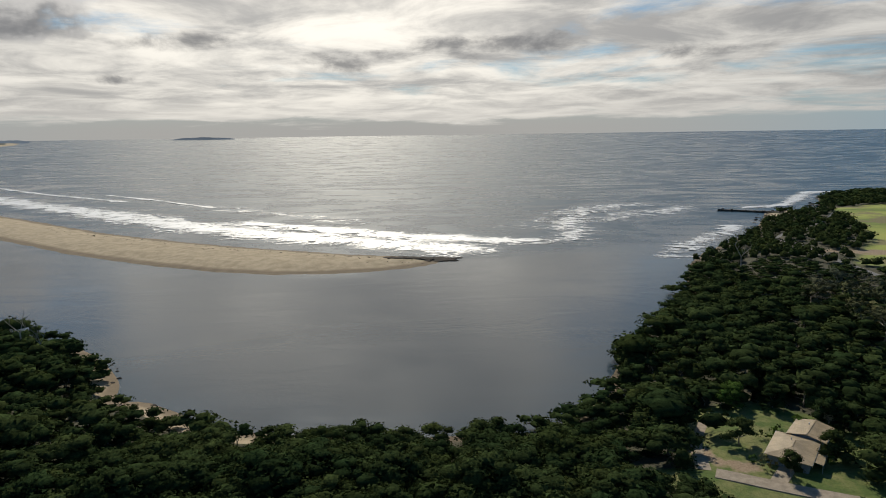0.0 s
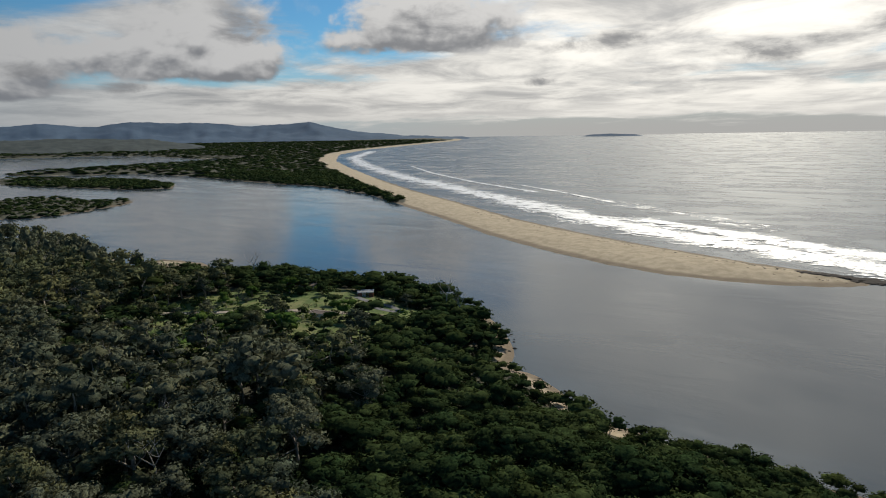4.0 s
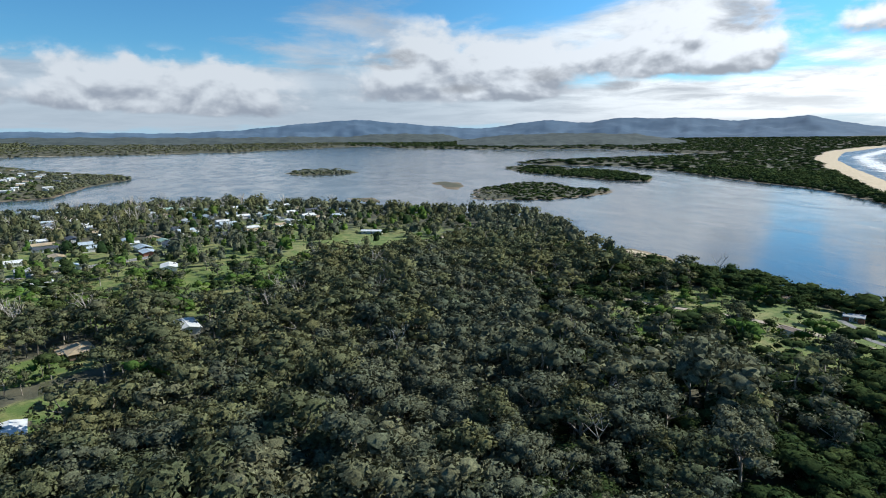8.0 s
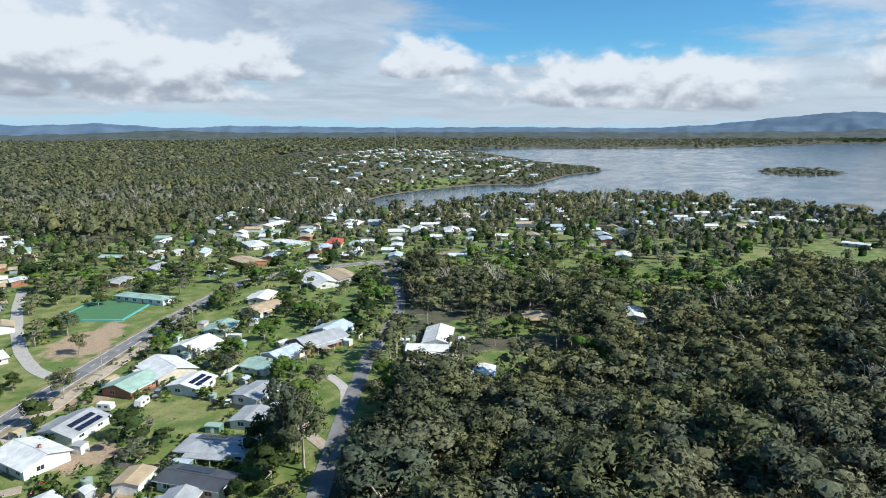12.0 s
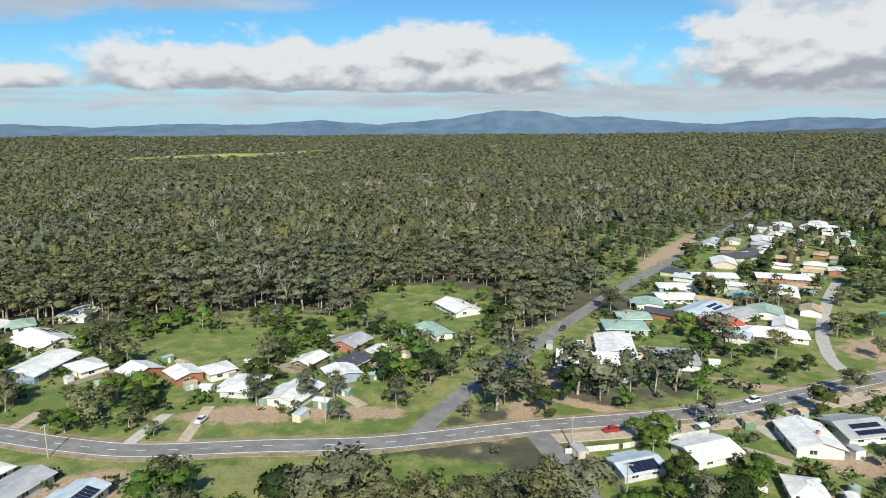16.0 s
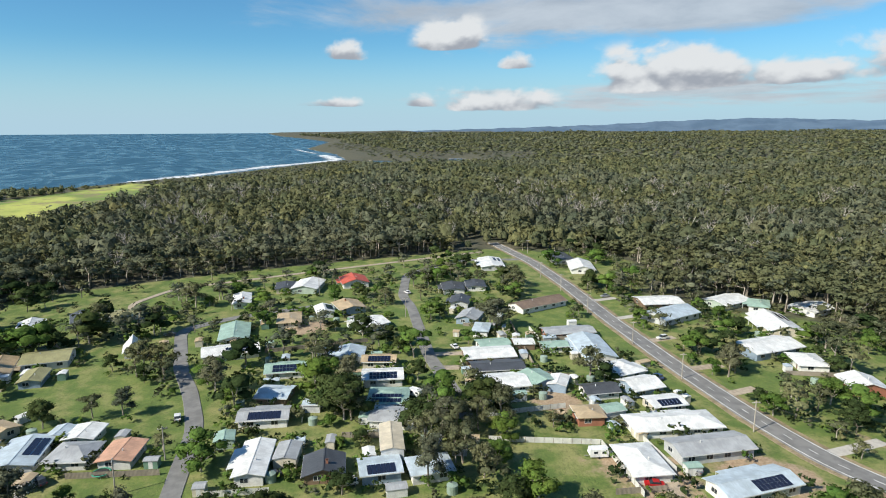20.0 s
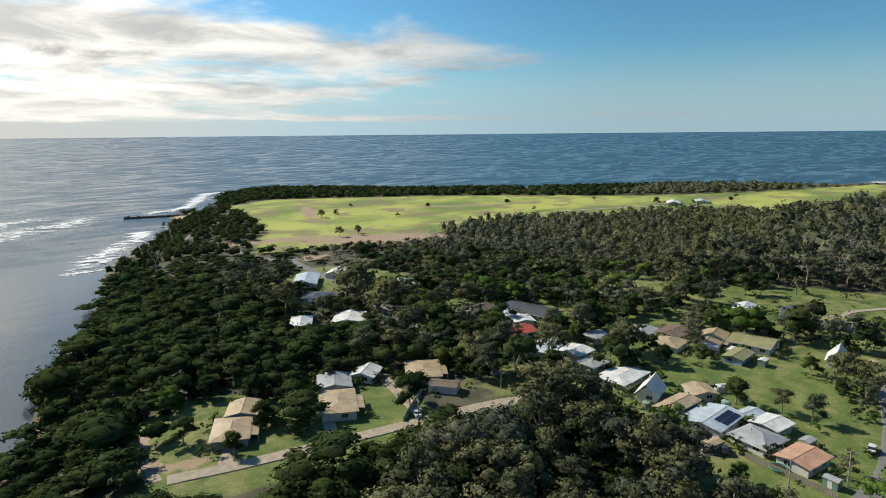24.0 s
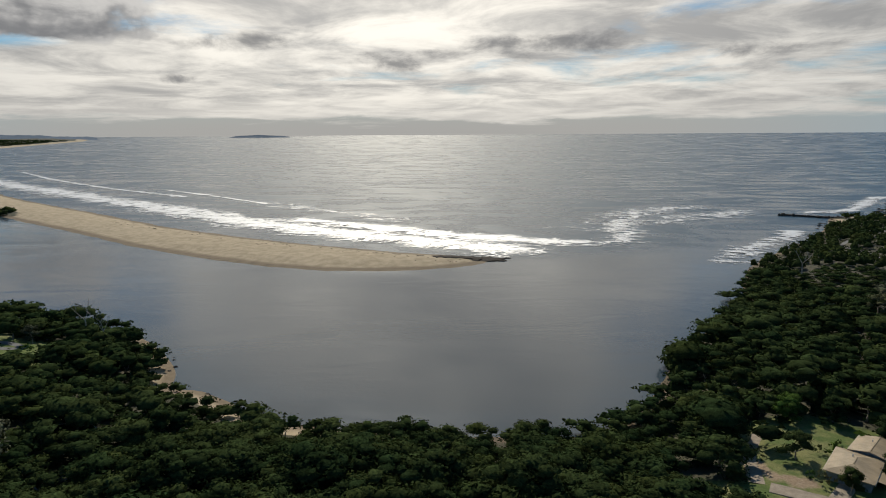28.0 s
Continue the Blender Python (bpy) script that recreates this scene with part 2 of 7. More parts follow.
def leaf(name, a, b, c, through=0.14):
    """Foliage: single sprays differ, whole crowns differ, some light passes through."""
    m = bpy.data.materials.new(name)
    m.use_nodes = True
    n = Nodes(m.node_tree)
    g = n.add("ShaderNodeNewGeometry")
    own = n.math("FRACT", n.math("ADD", n.attr("tone"), n.add("ShaderNodeObjectInfo").outputs["Random"]))
    tone = n.mix(n.ramp(own, 0.05, 0.95, 0, 1, False), a, b)
    broad = n.ramp(n.noise(g.outputs["Position"], 0.012, 3), 0.45, 0.65)
    tone = n.mix(n.math("MULTIPLY", broad, 0.5), tone, c)
    # bronze new growth on some crowns, silvery ones among the rest
    tone = n.mix(n.ramp(n.math("FRACT", n.math("MULTIPLY", own, 7.0)), 0.72, 0.95, 0.0, 0.45), tone, tuple(x * y for x, y in zip(b, (1.12, 1.02, 0.85))))
    h = n.add("ShaderNodeHueSaturation")
    n.put(h.inputs["Color"], tone)
    n.put(h.inputs["Value"], n.ramp(g.outputs["Random Per Island"], 0, 1, 0.86, 1.16, False))
    n.put(h.inputs["Hue"], n.ramp(g.outputs["Random Per Island"], 0, 1, 0.49, 0.508, False))
    d = n.add("ShaderNodeBsdfDiffuse")
    t = n.add("ShaderNodeBsdfTranslucent")
    # noise paints shaded gaps between leaf clumps into the colour
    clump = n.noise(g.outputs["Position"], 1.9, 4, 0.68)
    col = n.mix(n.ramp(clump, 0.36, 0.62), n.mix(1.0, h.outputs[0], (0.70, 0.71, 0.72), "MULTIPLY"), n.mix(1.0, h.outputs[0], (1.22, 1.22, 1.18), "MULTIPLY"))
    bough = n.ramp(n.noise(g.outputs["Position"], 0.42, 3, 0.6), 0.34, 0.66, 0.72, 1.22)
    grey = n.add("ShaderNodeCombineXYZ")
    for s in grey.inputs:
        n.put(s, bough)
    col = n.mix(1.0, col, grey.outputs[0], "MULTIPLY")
    bp = n.add("ShaderNodeBump")
    n.put(bp.inputs["Height"], clump)
    n.put(bp.inputs["Strength"], 0.5)
    n.put(bp.inputs["Distance"], 0.6)
    n.put(d.inputs["Normal"], bp.outputs[0])
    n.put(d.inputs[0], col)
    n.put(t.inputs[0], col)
    mx = n.add("ShaderNodeMixShader")
    n.put(mx.inputs[0], through)
    n.put(mx.inputs[1], d.outputs[0])
    n.put(mx.inputs[2], t.outputs[0])
    n.put(n.add("ShaderNodeOutputMaterial").inputs[0], mx.outputs[0])
    return m


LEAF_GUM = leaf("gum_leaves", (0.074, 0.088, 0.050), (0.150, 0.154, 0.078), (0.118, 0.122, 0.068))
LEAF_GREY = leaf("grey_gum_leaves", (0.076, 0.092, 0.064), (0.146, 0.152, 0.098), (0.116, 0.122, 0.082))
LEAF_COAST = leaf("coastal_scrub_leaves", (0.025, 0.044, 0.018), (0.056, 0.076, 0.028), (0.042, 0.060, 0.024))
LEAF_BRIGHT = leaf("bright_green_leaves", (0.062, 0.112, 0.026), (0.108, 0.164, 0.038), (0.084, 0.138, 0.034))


def bark_colour(n):
    p = place(n)
    return n.mix(n.ramp(n.noise(n.vec("MULTIPLY", p, (1, 1, 0.25)), 1.6, 5), 0.35, 0.65), (0.16, 0.13, 0.10), (0.42, 0.38, 0.32))


BARK = material("pale_bark", bark_colour, 0.9)
DEADWOOD = paint("bleached_dead_wood", (0.46, 0.42, 0.37), 0.9)


def ground_colour(n):
    """Leaf litter, mown and rough grass, bare dirt and sand, by what grows where."""
    p = place(n)
    fine, mid, broad = n.noise(p, 1.7, 6, 0.65), n.noise(p, 0.16, 5, 0.6), n.noise(p, 0.02, 4)
    litter = n.mix(n.ramp(mid, 0.35, 0.65), (0.055, 0.056, 0.032), (0.100, 0.092, 0.056))
    grass = n.mix(n.ramp(mid, 0.3, 0.7), (0.088, 0.140, 0.026), (0.168, 0.208, 0.047))
    grass = n.mix(n.math("MULTIPLY", n.ramp(n.math("ADD", n.math("MULTIPLY", broad, 0.5), n.math("MULTIPLY", mid, 0.5)), 0.46, 0.62), 0.45), grass, (0.33, 0.27, 0.13))
    grass = n.mix(n.math("MULTIPLY", n.ramp(n.math("ADD", n.math("MULTIPLY", fine, 0.6), n.math("MULTIPLY", n.noise(p, 0.45, 5, 0.65), 0.4)), 0.44, 0.66), 0.6), grass, (0.060, 0.088, 0.022))
    dirt = n.mix(n.ramp(fine, 0.3, 0.7), (0.26, 0.18, 0.11), (0.42, 0.32, 0.22))
    sand = n.mix(n.ramp(mid, 0.3, 0.7), (0.41, 0.325, 0.21), (0.58, 0.47, 0.32))
    sand = n.mix(n.math("MULTIPLY", n.ramp(fine, 0.5, 0.8), 0.35), sand, (0.33, 0.24, 0.15))
    edge = n.math("MULTIPLY", n.math("SUBTRACT", mid, 0.5), 0.9)
    c = n.mix(n.ramp(n.math("ADD", n.attr("grass"), edge), 0.35, 0.65), litter, grass)
    meadow = n.mix(n.ramp(n.noise(n.vec("MULTIPLY", p, (0.5, 1.0, 1)), 0.016, 6, 0.6), 0.36, 0.62), (0.13, 0.20, 0.036), (0.40, 0.42, 0.092))
    meadow = n.mix(n.math("MULTIPLY", n.ramp(n.noise(p, 0.03, 5, 0.65), 0.50, 0.60), 0.85), meadow, (0.22, 0.18, 0.09))
    c = n.mix(n.attr("pasture"), c, meadow)
    c = n.mix(n.ramp(n.math("ADD", n.attr("dirt"), n.math("MULTIPLY", edge, 2.0)), 0.35, 0.75), c, dirt)
    c = n.mix(n.ramp(n.math("ADD", n.attr("sand"), n.math("MULTIPLY", edge, 0.5)), 0.4, 0.6), c, sand)
    # wet sand, its band widened to paint the spit's shaded scarp too
    wet = n.math("MULTIPLY", n.ramp(n.attr("height"), 1.0, 0.35), 0.75)
    return n.mix(wet, c, (0.16, 0.115, 0.07))


GROUND = material("ground", ground_colour, 0.95, 0.0, (lambda n: n.noise(place(n), 0.8, 6, 0.7), 0.6, 0.5))


def asphalt_colour(n):
    p = place(n)
    c = n.mix(n.ramp(n.noise(p, 0.25, 5), 0.35, 0.65), (0.150, 0.146, 0.142), (0.215, 0.209, 0.200))
    return n.mix(n.math("MULTIPLY", n.ramp(n.noise(p, 5.0, 3), 0.5, 0.8), 0.4), c, (0.25, 0.245, 0.235))


ASPHALT = material("asphalt", asphalt_colour, 0.85)
GRAVEL = paint("pale_gravel", (0.46, 0.38, 0.29), 0.95, wear=0.35)
CONCRETE = paint("concrete", (0.46, 0.43, 0.39), 0.9)
LINE_PAINT = paint("road_line_paint", (0.72, 0.72, 0.70), 0.7)


def water(name, deep, lake, waves):
    m = bpy.data.materials.new(name)
    m.use_nodes = True
    n = Nodes(m.node_tree)
    p = place(n)
    flat = n.vec("MULTIPLY", p, (1, 1, 0))
    streak = n.noise(n.vec("MULTIPLY", flat, (0.5, 1.0, 1)), 0.014, 7, 0.62, 1.8)
    calm = n.attr("calm")
    b = n.add("ShaderNodeBsdfPrincipled")
    n.put(b.inputs["Base Color"], n.mix(calm, n.mix(n.ramp(streak, 0.35, 0.7), deep, tuple(1.6 * c for c in deep)), lake))
    n.put(b.inputs["Roughness"], n.math("MULTIPLY", n.ramp(streak, 0.35, 0.65, 0.7, 1.5), n.ramp(calm, 0, 1, 0.27, 0.10)))
    n.put(b.inputs["IOR"], 1.33)
    fine = n.math("MULTIPLY", n.noise(flat, waves, 6, 0.6, 0.4), n.ramp(calm, 0, 1, 0.04, 0.7))
    gust = n.ramp(n.noise(n.vec("MULTIPLY", flat, (0.4, 1.0, 1)), 0.026, 6, 0.65, 0.8), 0.46, 0.60, 0.10, 5.5)
    fine = n.math("MULTIPLY", fine, gust)
    high = n.math("ADD", fine, n.math("MULTIPLY", n.noise(n.vec("MULTIPLY", flat, (0.45, 1.0, 1)), waves * 0.22, 4, 0.55, 0.6), 0.6))
    bp = n.add("ShaderNodeBump")
    n.put(bp.inputs["Height"], high)
    n.put(bp.inputs["Strength"], n.ramp(calm, 0, 1, 0.0028, 0.030))
    n.put(bp.inputs["Distance"], 1.0)
    n.put(b.inputs["Normal"], bp.outputs[0])
    n.put(n.add("ShaderNodeOutputMaterial").inputs[0], b.outputs[0])
    return m


WATER = water("sea_water", (0.014, 0.042, 0.066), (0.048, 0.066, 0.084), 0.42)


def foam_shader(name):
    """White water that breaks up towards its edges."""
    m = bpy.data.materials.new(name)
    m.use_nodes = True
    n = Nodes(m.node_tree)
    p = n.vec("MULTIPLY", place(n), (1, 1, 0))
    f = n.math("ADD", n.math("MULTIPLY", n.noise(n.vec("MULTIPLY", p, (1.0, 1.6, 0)), 0.045, 8, 0.70, 1.5), 0.75), n.math("MULTIPLY", n.noise(p, 0.4, 4, 0.6), 0.25))
    f = n.math("MULTIPLY_ADD", n.math("SUBTRACT", f, 0.5), 2.2, 0.5)
    cover = n.ramp(n.math("ADD", f, n.math("MULTIPLY", n.math("SUBTRACT", n.attr("body"), 0.5), 0.52)), 0.44, 0.74)
    d = n.add("ShaderNodeBsdfDiffuse")
    n.put(d.inputs[0], (0.82, 0.83, 0.84, 1))
    gl = n.add("ShaderNodeBsdfGlossy")
    n.put(gl.inputs["Roughness"], 0.5)
    wet = n.add("ShaderNodeMixShader")
    n.put(wet.inputs[0], 0.3)
    n.put(wet.inputs[1], d.outputs[0])
    n.put(wet.inputs[2], gl.outputs[0])
    t = n.add("ShaderNodeBsdfTransparent")
    mx = n.add("ShaderNodeMixShader")
    n.put(mx.inputs[0], cover)
    n.put(mx.inputs[1], t.outputs[0])
    n.put(mx.inputs[2], wet.outputs[0])
    n.put(n.add("ShaderNodeOutputMaterial").inputs[0], mx.outputs[0])
    return m


FOAM = foam_shader("sea_foam")


# aerial haze painted as blue into the far hills and sea islands
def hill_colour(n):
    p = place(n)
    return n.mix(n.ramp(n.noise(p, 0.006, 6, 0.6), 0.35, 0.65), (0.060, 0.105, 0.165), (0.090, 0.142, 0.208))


HILL = material("far_hills_haze_blue", hill_colour, 1.0)
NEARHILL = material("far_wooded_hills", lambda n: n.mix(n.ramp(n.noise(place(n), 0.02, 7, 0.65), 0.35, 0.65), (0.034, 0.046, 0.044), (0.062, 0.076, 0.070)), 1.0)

# ---- plan of land and water (metres; the eye stands over 0, 0) ----
INLET_SHORE = [(417, 692), (350, 672), (306, 592), (268, 536), (227, 488), (190, 447), (165, 409), (149, 373), (137, 338), (105, 291), (75, 244), (55, 204),
               (39, 181), (25, 173), (-5, 171), (-32, 172), (-61, 176), (-76, 182), (-99, 199), (-112, 200), (-118, 215), (-132, 233), (-144, 246), (-165, 262),
               (-200, 275), (-232, 281), (-284, 273), (-319, 265), (-354, 240), (-380, 226), (-440, 228), (-472, 234), (-513, 243), (-570, 258)]
TOWN_SHORE = [(-602, 268), (-641, 255), (-680, 220), (-703, 145), (-778, 61), (-830, -20), (-858, -60), (-873, -136), (-869, -225), (-805, -296), (-726, -328),
              (-672, -348), (-615, -361), (-600, -395), (-630, -429), (-688, -489), (-789, -507), (-902, -506), (-1027, -463), (-1085, -376), (-1322, -393),
              (-1512, -362), (-1578, -378), (-1755, -573), (-2041, -790), (-2308, -1086), (-2560, -1380), (-2760, -1240)]
FAR_SHORE = [(-2854, -931), (-2953, -570), (-3026, -314), (-3246, -71), (-3500, 200), (-3583, 419), (-3250, 500), (-2900, 925), (-2713, 1343), (-2518, 1435),
             (-2200, 1420), (-2010, 1560), (-1945, 1393), (-1929, 1059), (-1894, 700), (-1835, 656), (-1747, 703), (-1577, 867), (-1381, 881), (-1158, 846),
             (-971, 815), (-877, 813), (-776, 779), (-650, 720)]
SPIT_INNER = [(-512, 628), (-382, 541), (-287, 474), (-209, 430), (-153, 405), (-109, 393), (-73, 394), (-40, 401), (-12, 414)]
SPIT_OUTER = [(7, 440), (-24, 450), (-66, 460), (-111, 478), (-163, 499), (-229, 532), (-318, 584), (-458, 688), (-644, 820), (-919, 1038), (-1258, 1309),
              (-1559, 1560), (-1893, 1913), (-2098, 2304), (-2200, 2736), (-2385, 3541), (-2900, 4500)]
RIM = [(-6000, 4500), (-6000, -6000), (6000, -6000), (6000, -600)]
OCEAN_COAST = [(4243, -600), (3889, -663), (3291, -707), (2636, -470), (2198, -493), (1815, -440), (1673, -287), (1462, -121), (1290, -2), (1258, 66), (1097, 206),
               (1001, 326), (920, 427), (828, 510), (771, 580), (710, 658), (660, 770), (591, 850), (530, 850), (480, 795)]
LAND = INLET_SHORE + TOWN_SHORE + FAR_SHORE + SPIT_INNER + SPIT_OUTER + RIM + OCEAN_COAST
ISLANDS = {
    "long": [(-1645, 549), (-1458, 530), (-1288, 569), (-1138, 601), (-1083, 655), (-1164, 714), (-1351, 746), (-1588, 703), (-1732, 630)],
    "marsh": [(-863, 236), (-830, 283), (-815, 342), (-841, 406), (-876, 462), (-932, 508), (-970, 469), (-1096, 461), (-1144, 414), (-1060, 330), (-1026, 290)],
    "reed": [(-1000, 250), (-1189, 245), (-1226, 260), (-1211, 309), (-1100, 300)],
    "round": [(-1616, -39), (-1530, 15), (-1543, 96), (-1612, 158), (-1738, 93), (-1765, 18)],
    "flat": [(-930, 61), (-871, 84), (-860, 118), (-932, 107)],
    "bar": [(-441, 232), (-413, 232), (-385, 240), (-370, 250), (-400, 262), (-440, 255)],
}
COVE_BEACH = [(-46, 173), (-61, 176), (-76, 182), (-99, 199), (-112, 200), (-118, 215), (-132, 233), (-140, 243)]
FIREBREAK = [(300, 128), (320, 86), (334, 42), (345, -13), (362, -73), (366, -134), (368, -180)]
LAGOONS = [[(1656, -446), (1560, -500), (1746, -560), (1800, -500)], [(1628, -683), (1560, -720), (1766, -800), (1790, -750)]]
# other covers: centre, half length, half width, turn in degrees
GRASS = [
    (250, 90, 95, 110, 0), (215, -60, 105, 150, 0), (300, -160, 70, 90, 20), (110, -190, 120, 75, 15), (30, -275, 36, 52, 25), (112, -212, 34, 24, 0),
    (-120, -160, 70, 75, 0), (-190, -220, 130, 90, 40), (-165, -275, 34, 28, 30), (-330, -330, 190, 150, 0), (-170, -470, 110, 190, -30),
    (-420, -120, 150, 110, 40), (-72, -140, 52, 44, -25), (95, -80, 40, 40, 0), (120, -20, 26, 46, 0), (-62, -100, 44, 32, -30), (232, 262, 30, 42, 20), (-470, 50, 65, 70, 0), (-600, 0, 90, 170, -30), (-225, 180, 62, 60, 30), (-195, 205, 40, 26, 20), (85, 150, 24, 28, 20),
    (84, 122, 42, 9, -24), (112, 128, 26, 26, 0), (355, -60, 22, 140, 4), (318, 0, 34, 100, 3), (330, 70, 24, 40, 15), (320, 120, 20, 50, 20), (-1250, -640, 420, 190, 20), (340, 640, 30, 20, 0), (-200, -70, 16, 26, 20), (-237, -95, 14, 30, 30), (42, -128, 52, 15, 8), (-12, -178, 34, 8, -22), (-45, -235, 34, 46, -30),
]
# lawns, mown strips and gaps cut for the camera's view, with hardly any trees
LAWNS_AND_GAPS = [(312, 50, 14, 44, 14), (84, 150, 20, 24, 20), (80, 121, 40, 12, -24), (120, 130, 14, 14, 0), (118, -82, 16, 15, 0), (150, -88, 12, 10, 0), (362, -60, 16, 130, 4), (322, 115, 14, 44, 20), (28, -278, 30, 38, 25), (112, -214, 30, 18, 0), (-172, -268, 30, 30, 30), (-120, -215, 14, 26, 40),
         (-105, -160, 16, 14, 0), (-470, 40, 46, 50, 0), (-232, 176, 22, 12, 30), (-190, 212, 22, 11, 20), (-232, -120, 14, 10, 20), (198, 40, 30, 26, 0), (232, 262, 22, 30, 20), (-205, -76, 12, 22, 20), (60, -158, 40, 7, 6), (150, 20, 14, 16, 0), (245, 90, 20, 12, 0), (-256, -40, 30, 9, 9), (-238, -80, 26, 8, 18), (-172, -78, 16, 7, 24), (-32, -212, 20, 16, -25), (-50, -246, 22, 22, -30), (-70, -290, 18, 24, -30), (-10, -178, 40, 5, -22), (-226, -128, 26, 18, 20), (-186, -94, 30, 20, 28), (-206, -108, 20, 14, 25), (30, -300, 34, 26, 30), (228, 250, 40, 36, 40), (262, 286, 30, 16, 10), (53, -126, 4, 12, 0), (-14, -140, 13, 20, -14), (24, -141, 24, 6, 6)]
FIELDS = [
    [(405, 655), (330, 470), (247, 365), (300, 347), (389, 326), (478, 314), (553, 243), (633, 190), (680, 104), (800, 60), (1061, 20), (1120, 80),
     (1010, 140), (888, 215), (780, 300), (725, 390), (660, 480), (560, 590), (480, 660)],
    [(850, 480), (800, 520), (780, 500), (840, 420)],
    [(1028, -1594), (819, -1733), (568, -2036), (660, -2367), (952, -2016), (1195, -1854)],
]
DIRT = [(70, -164, 26, 6, 8), (38, -168, 14, 5, -5), (-74, -126, 9, 8, 30), (-150, -236, 26, 8, 40), (-30, -176, 30, 3, -22), (-95, -190, 40, 4, -24), (-140, -235, 18, 10, 40), (285, 400, 40, 9, -15), (340, 344, 60, 24, -40), (420, 520, 60, 8, 55), (560, 420, 90, 7, -35), (262, 322, 12, 8, 0),
        (97, -122, 13, 8, 30), (150, -98, 9, 6, 0), (108, -96, 14, 10, 10), (-30, -220, 6, 70, -25), (-120, -440, 8, 90, -28), (255, -40, 12, 10, 0), (-62, -112, 14, 8, -30), (65, 150, 2.5, 13, 12), (72, 139, 4, 3, 0), (-88, -150, 10, 7, -30)]
SANDS = [(-114, 206, 7, 16, 25), (-94, 196, 12, 3, -30), (-60, 177, 20, 2.5, -8), (148, 378, 6, 18, -20), (58, 207, 3, 9, -20), (395, 660, 46, 20, 30), (330, 630, 10, 36, -30), (-405, 245, 36, 14, 20),
         (1330, -20, 110, 36, -40), (1490, -150, 150, 34, -38), (1735, -345, 130, 34, -52), (700, 640, 30, 10, -50)]


def inside(pts, poly):
    """Which points lie in a polygon."""
    p, q = np.asarray(poly, float), np.roll(np.asarray(poly, float), -1, 0)
    hit = np.zeros(len(pts), bool)
    for (x0, y0), (x1, y1) in zip(p, q):
        cross = (y0 > pts[:, 1]) != (y1 > pts[:, 1])
        with np.errstate(divide="ignore", invalid="ignore"):
            hit ^= cross & (pts[:, 0] < (x1 - x0) * (pts[:, 1] - y0) / (y1 - y0) + x0)
    return hit


def gap(pts, line, closed=False):
    """How far points lie from a line of straight stretches."""
    p = np.asarray(line, float)
    q = np.roll(p, -1, 0) if closed else p[1:]
    best = np.full(len(pts), 1e9)
    for a, b in zip(p, q):
        d = b - a
        u = np.clip(((pts - a) @ d) / (d @ d + 1e-9), 0, 1)
        v = pts - a - u[:, None] * d
        best = np.minimum(best, (v * v).sum(1))
    return np.sqrt(best)


def step(v, lo, hi):
    s = np.clip((v - lo) / (hi - lo), 0, 1)
    return s * s * (3 - 2 * s)


def wobble(pts, size, seed=0.0):
    """A soft random field from a few crossed waves."""
    x, y = pts[:, 0] / size + seed, pts[:, 1] / size - seed
    return (np.sin(x * 1.7 + 1.3 * np.sin(y * 1.1)) + np.sin(y * 2.3 + 1.7 * np.sin(x * 0.9 + 1)) + np.sin((x + y) * 3.1 + 2 * np.sin(x * 1.9 - y))) / 3


def patches(pts, rows, soft=0.35):
    v = np.zeros(len(pts))
    for x, y, a, b, turn in rows:
        c, s = math.cos(radians(turn)), math.sin(radians(turn))
        dx_, dy_ = pts[:, 0] - x, pts[:, 1] - y
        r = np.hypot((dx_ * c + dy_ * s) / a, (-dx_ * s + dy_ * c) / b)
        v = np.maximum(v, step(r, 1 + soft, 1 - soft))
    return v


def rise(r):
    """The far ground climbs gently, so that it meets the horizon within the world's edge."""
    s = np.clip((r - 1200.0) / 3700.0, 0, None)
    return 36.0 * s * s * (3 - 2 * np.minimum(s, 1)) + 36.0 * s * s


def shore_side(pts):
    """Distance from the shore, in metres: positive on land."""
    d = np.where(inside(pts, LAND), 1, -1) * gap(pts, LAND, True)
    # channels run through the low marshes
    creeks = 26 * np.maximum(wobble(pts, 15.0, 2.0) - 0.05, 0)
    for key, poly in ISLANDS.items():
        d = np.maximum(d, np.where(inside(pts, poly), 1, -1) * gap(pts, poly, True) - (creeks if key in ("marsh", "reed", "flat") else 0))
    for poly in LAGOONS:
        d = np.minimum(d, np.where(inside(pts, poly), -1, 1) * gap(pts, poly, True))
    return d + wobble(pts, 9.0) * np.clip(np.hypot(*pts.T) / 400, 0.5, 3)


SPIT_LINE = SPIT_OUTER[:8]


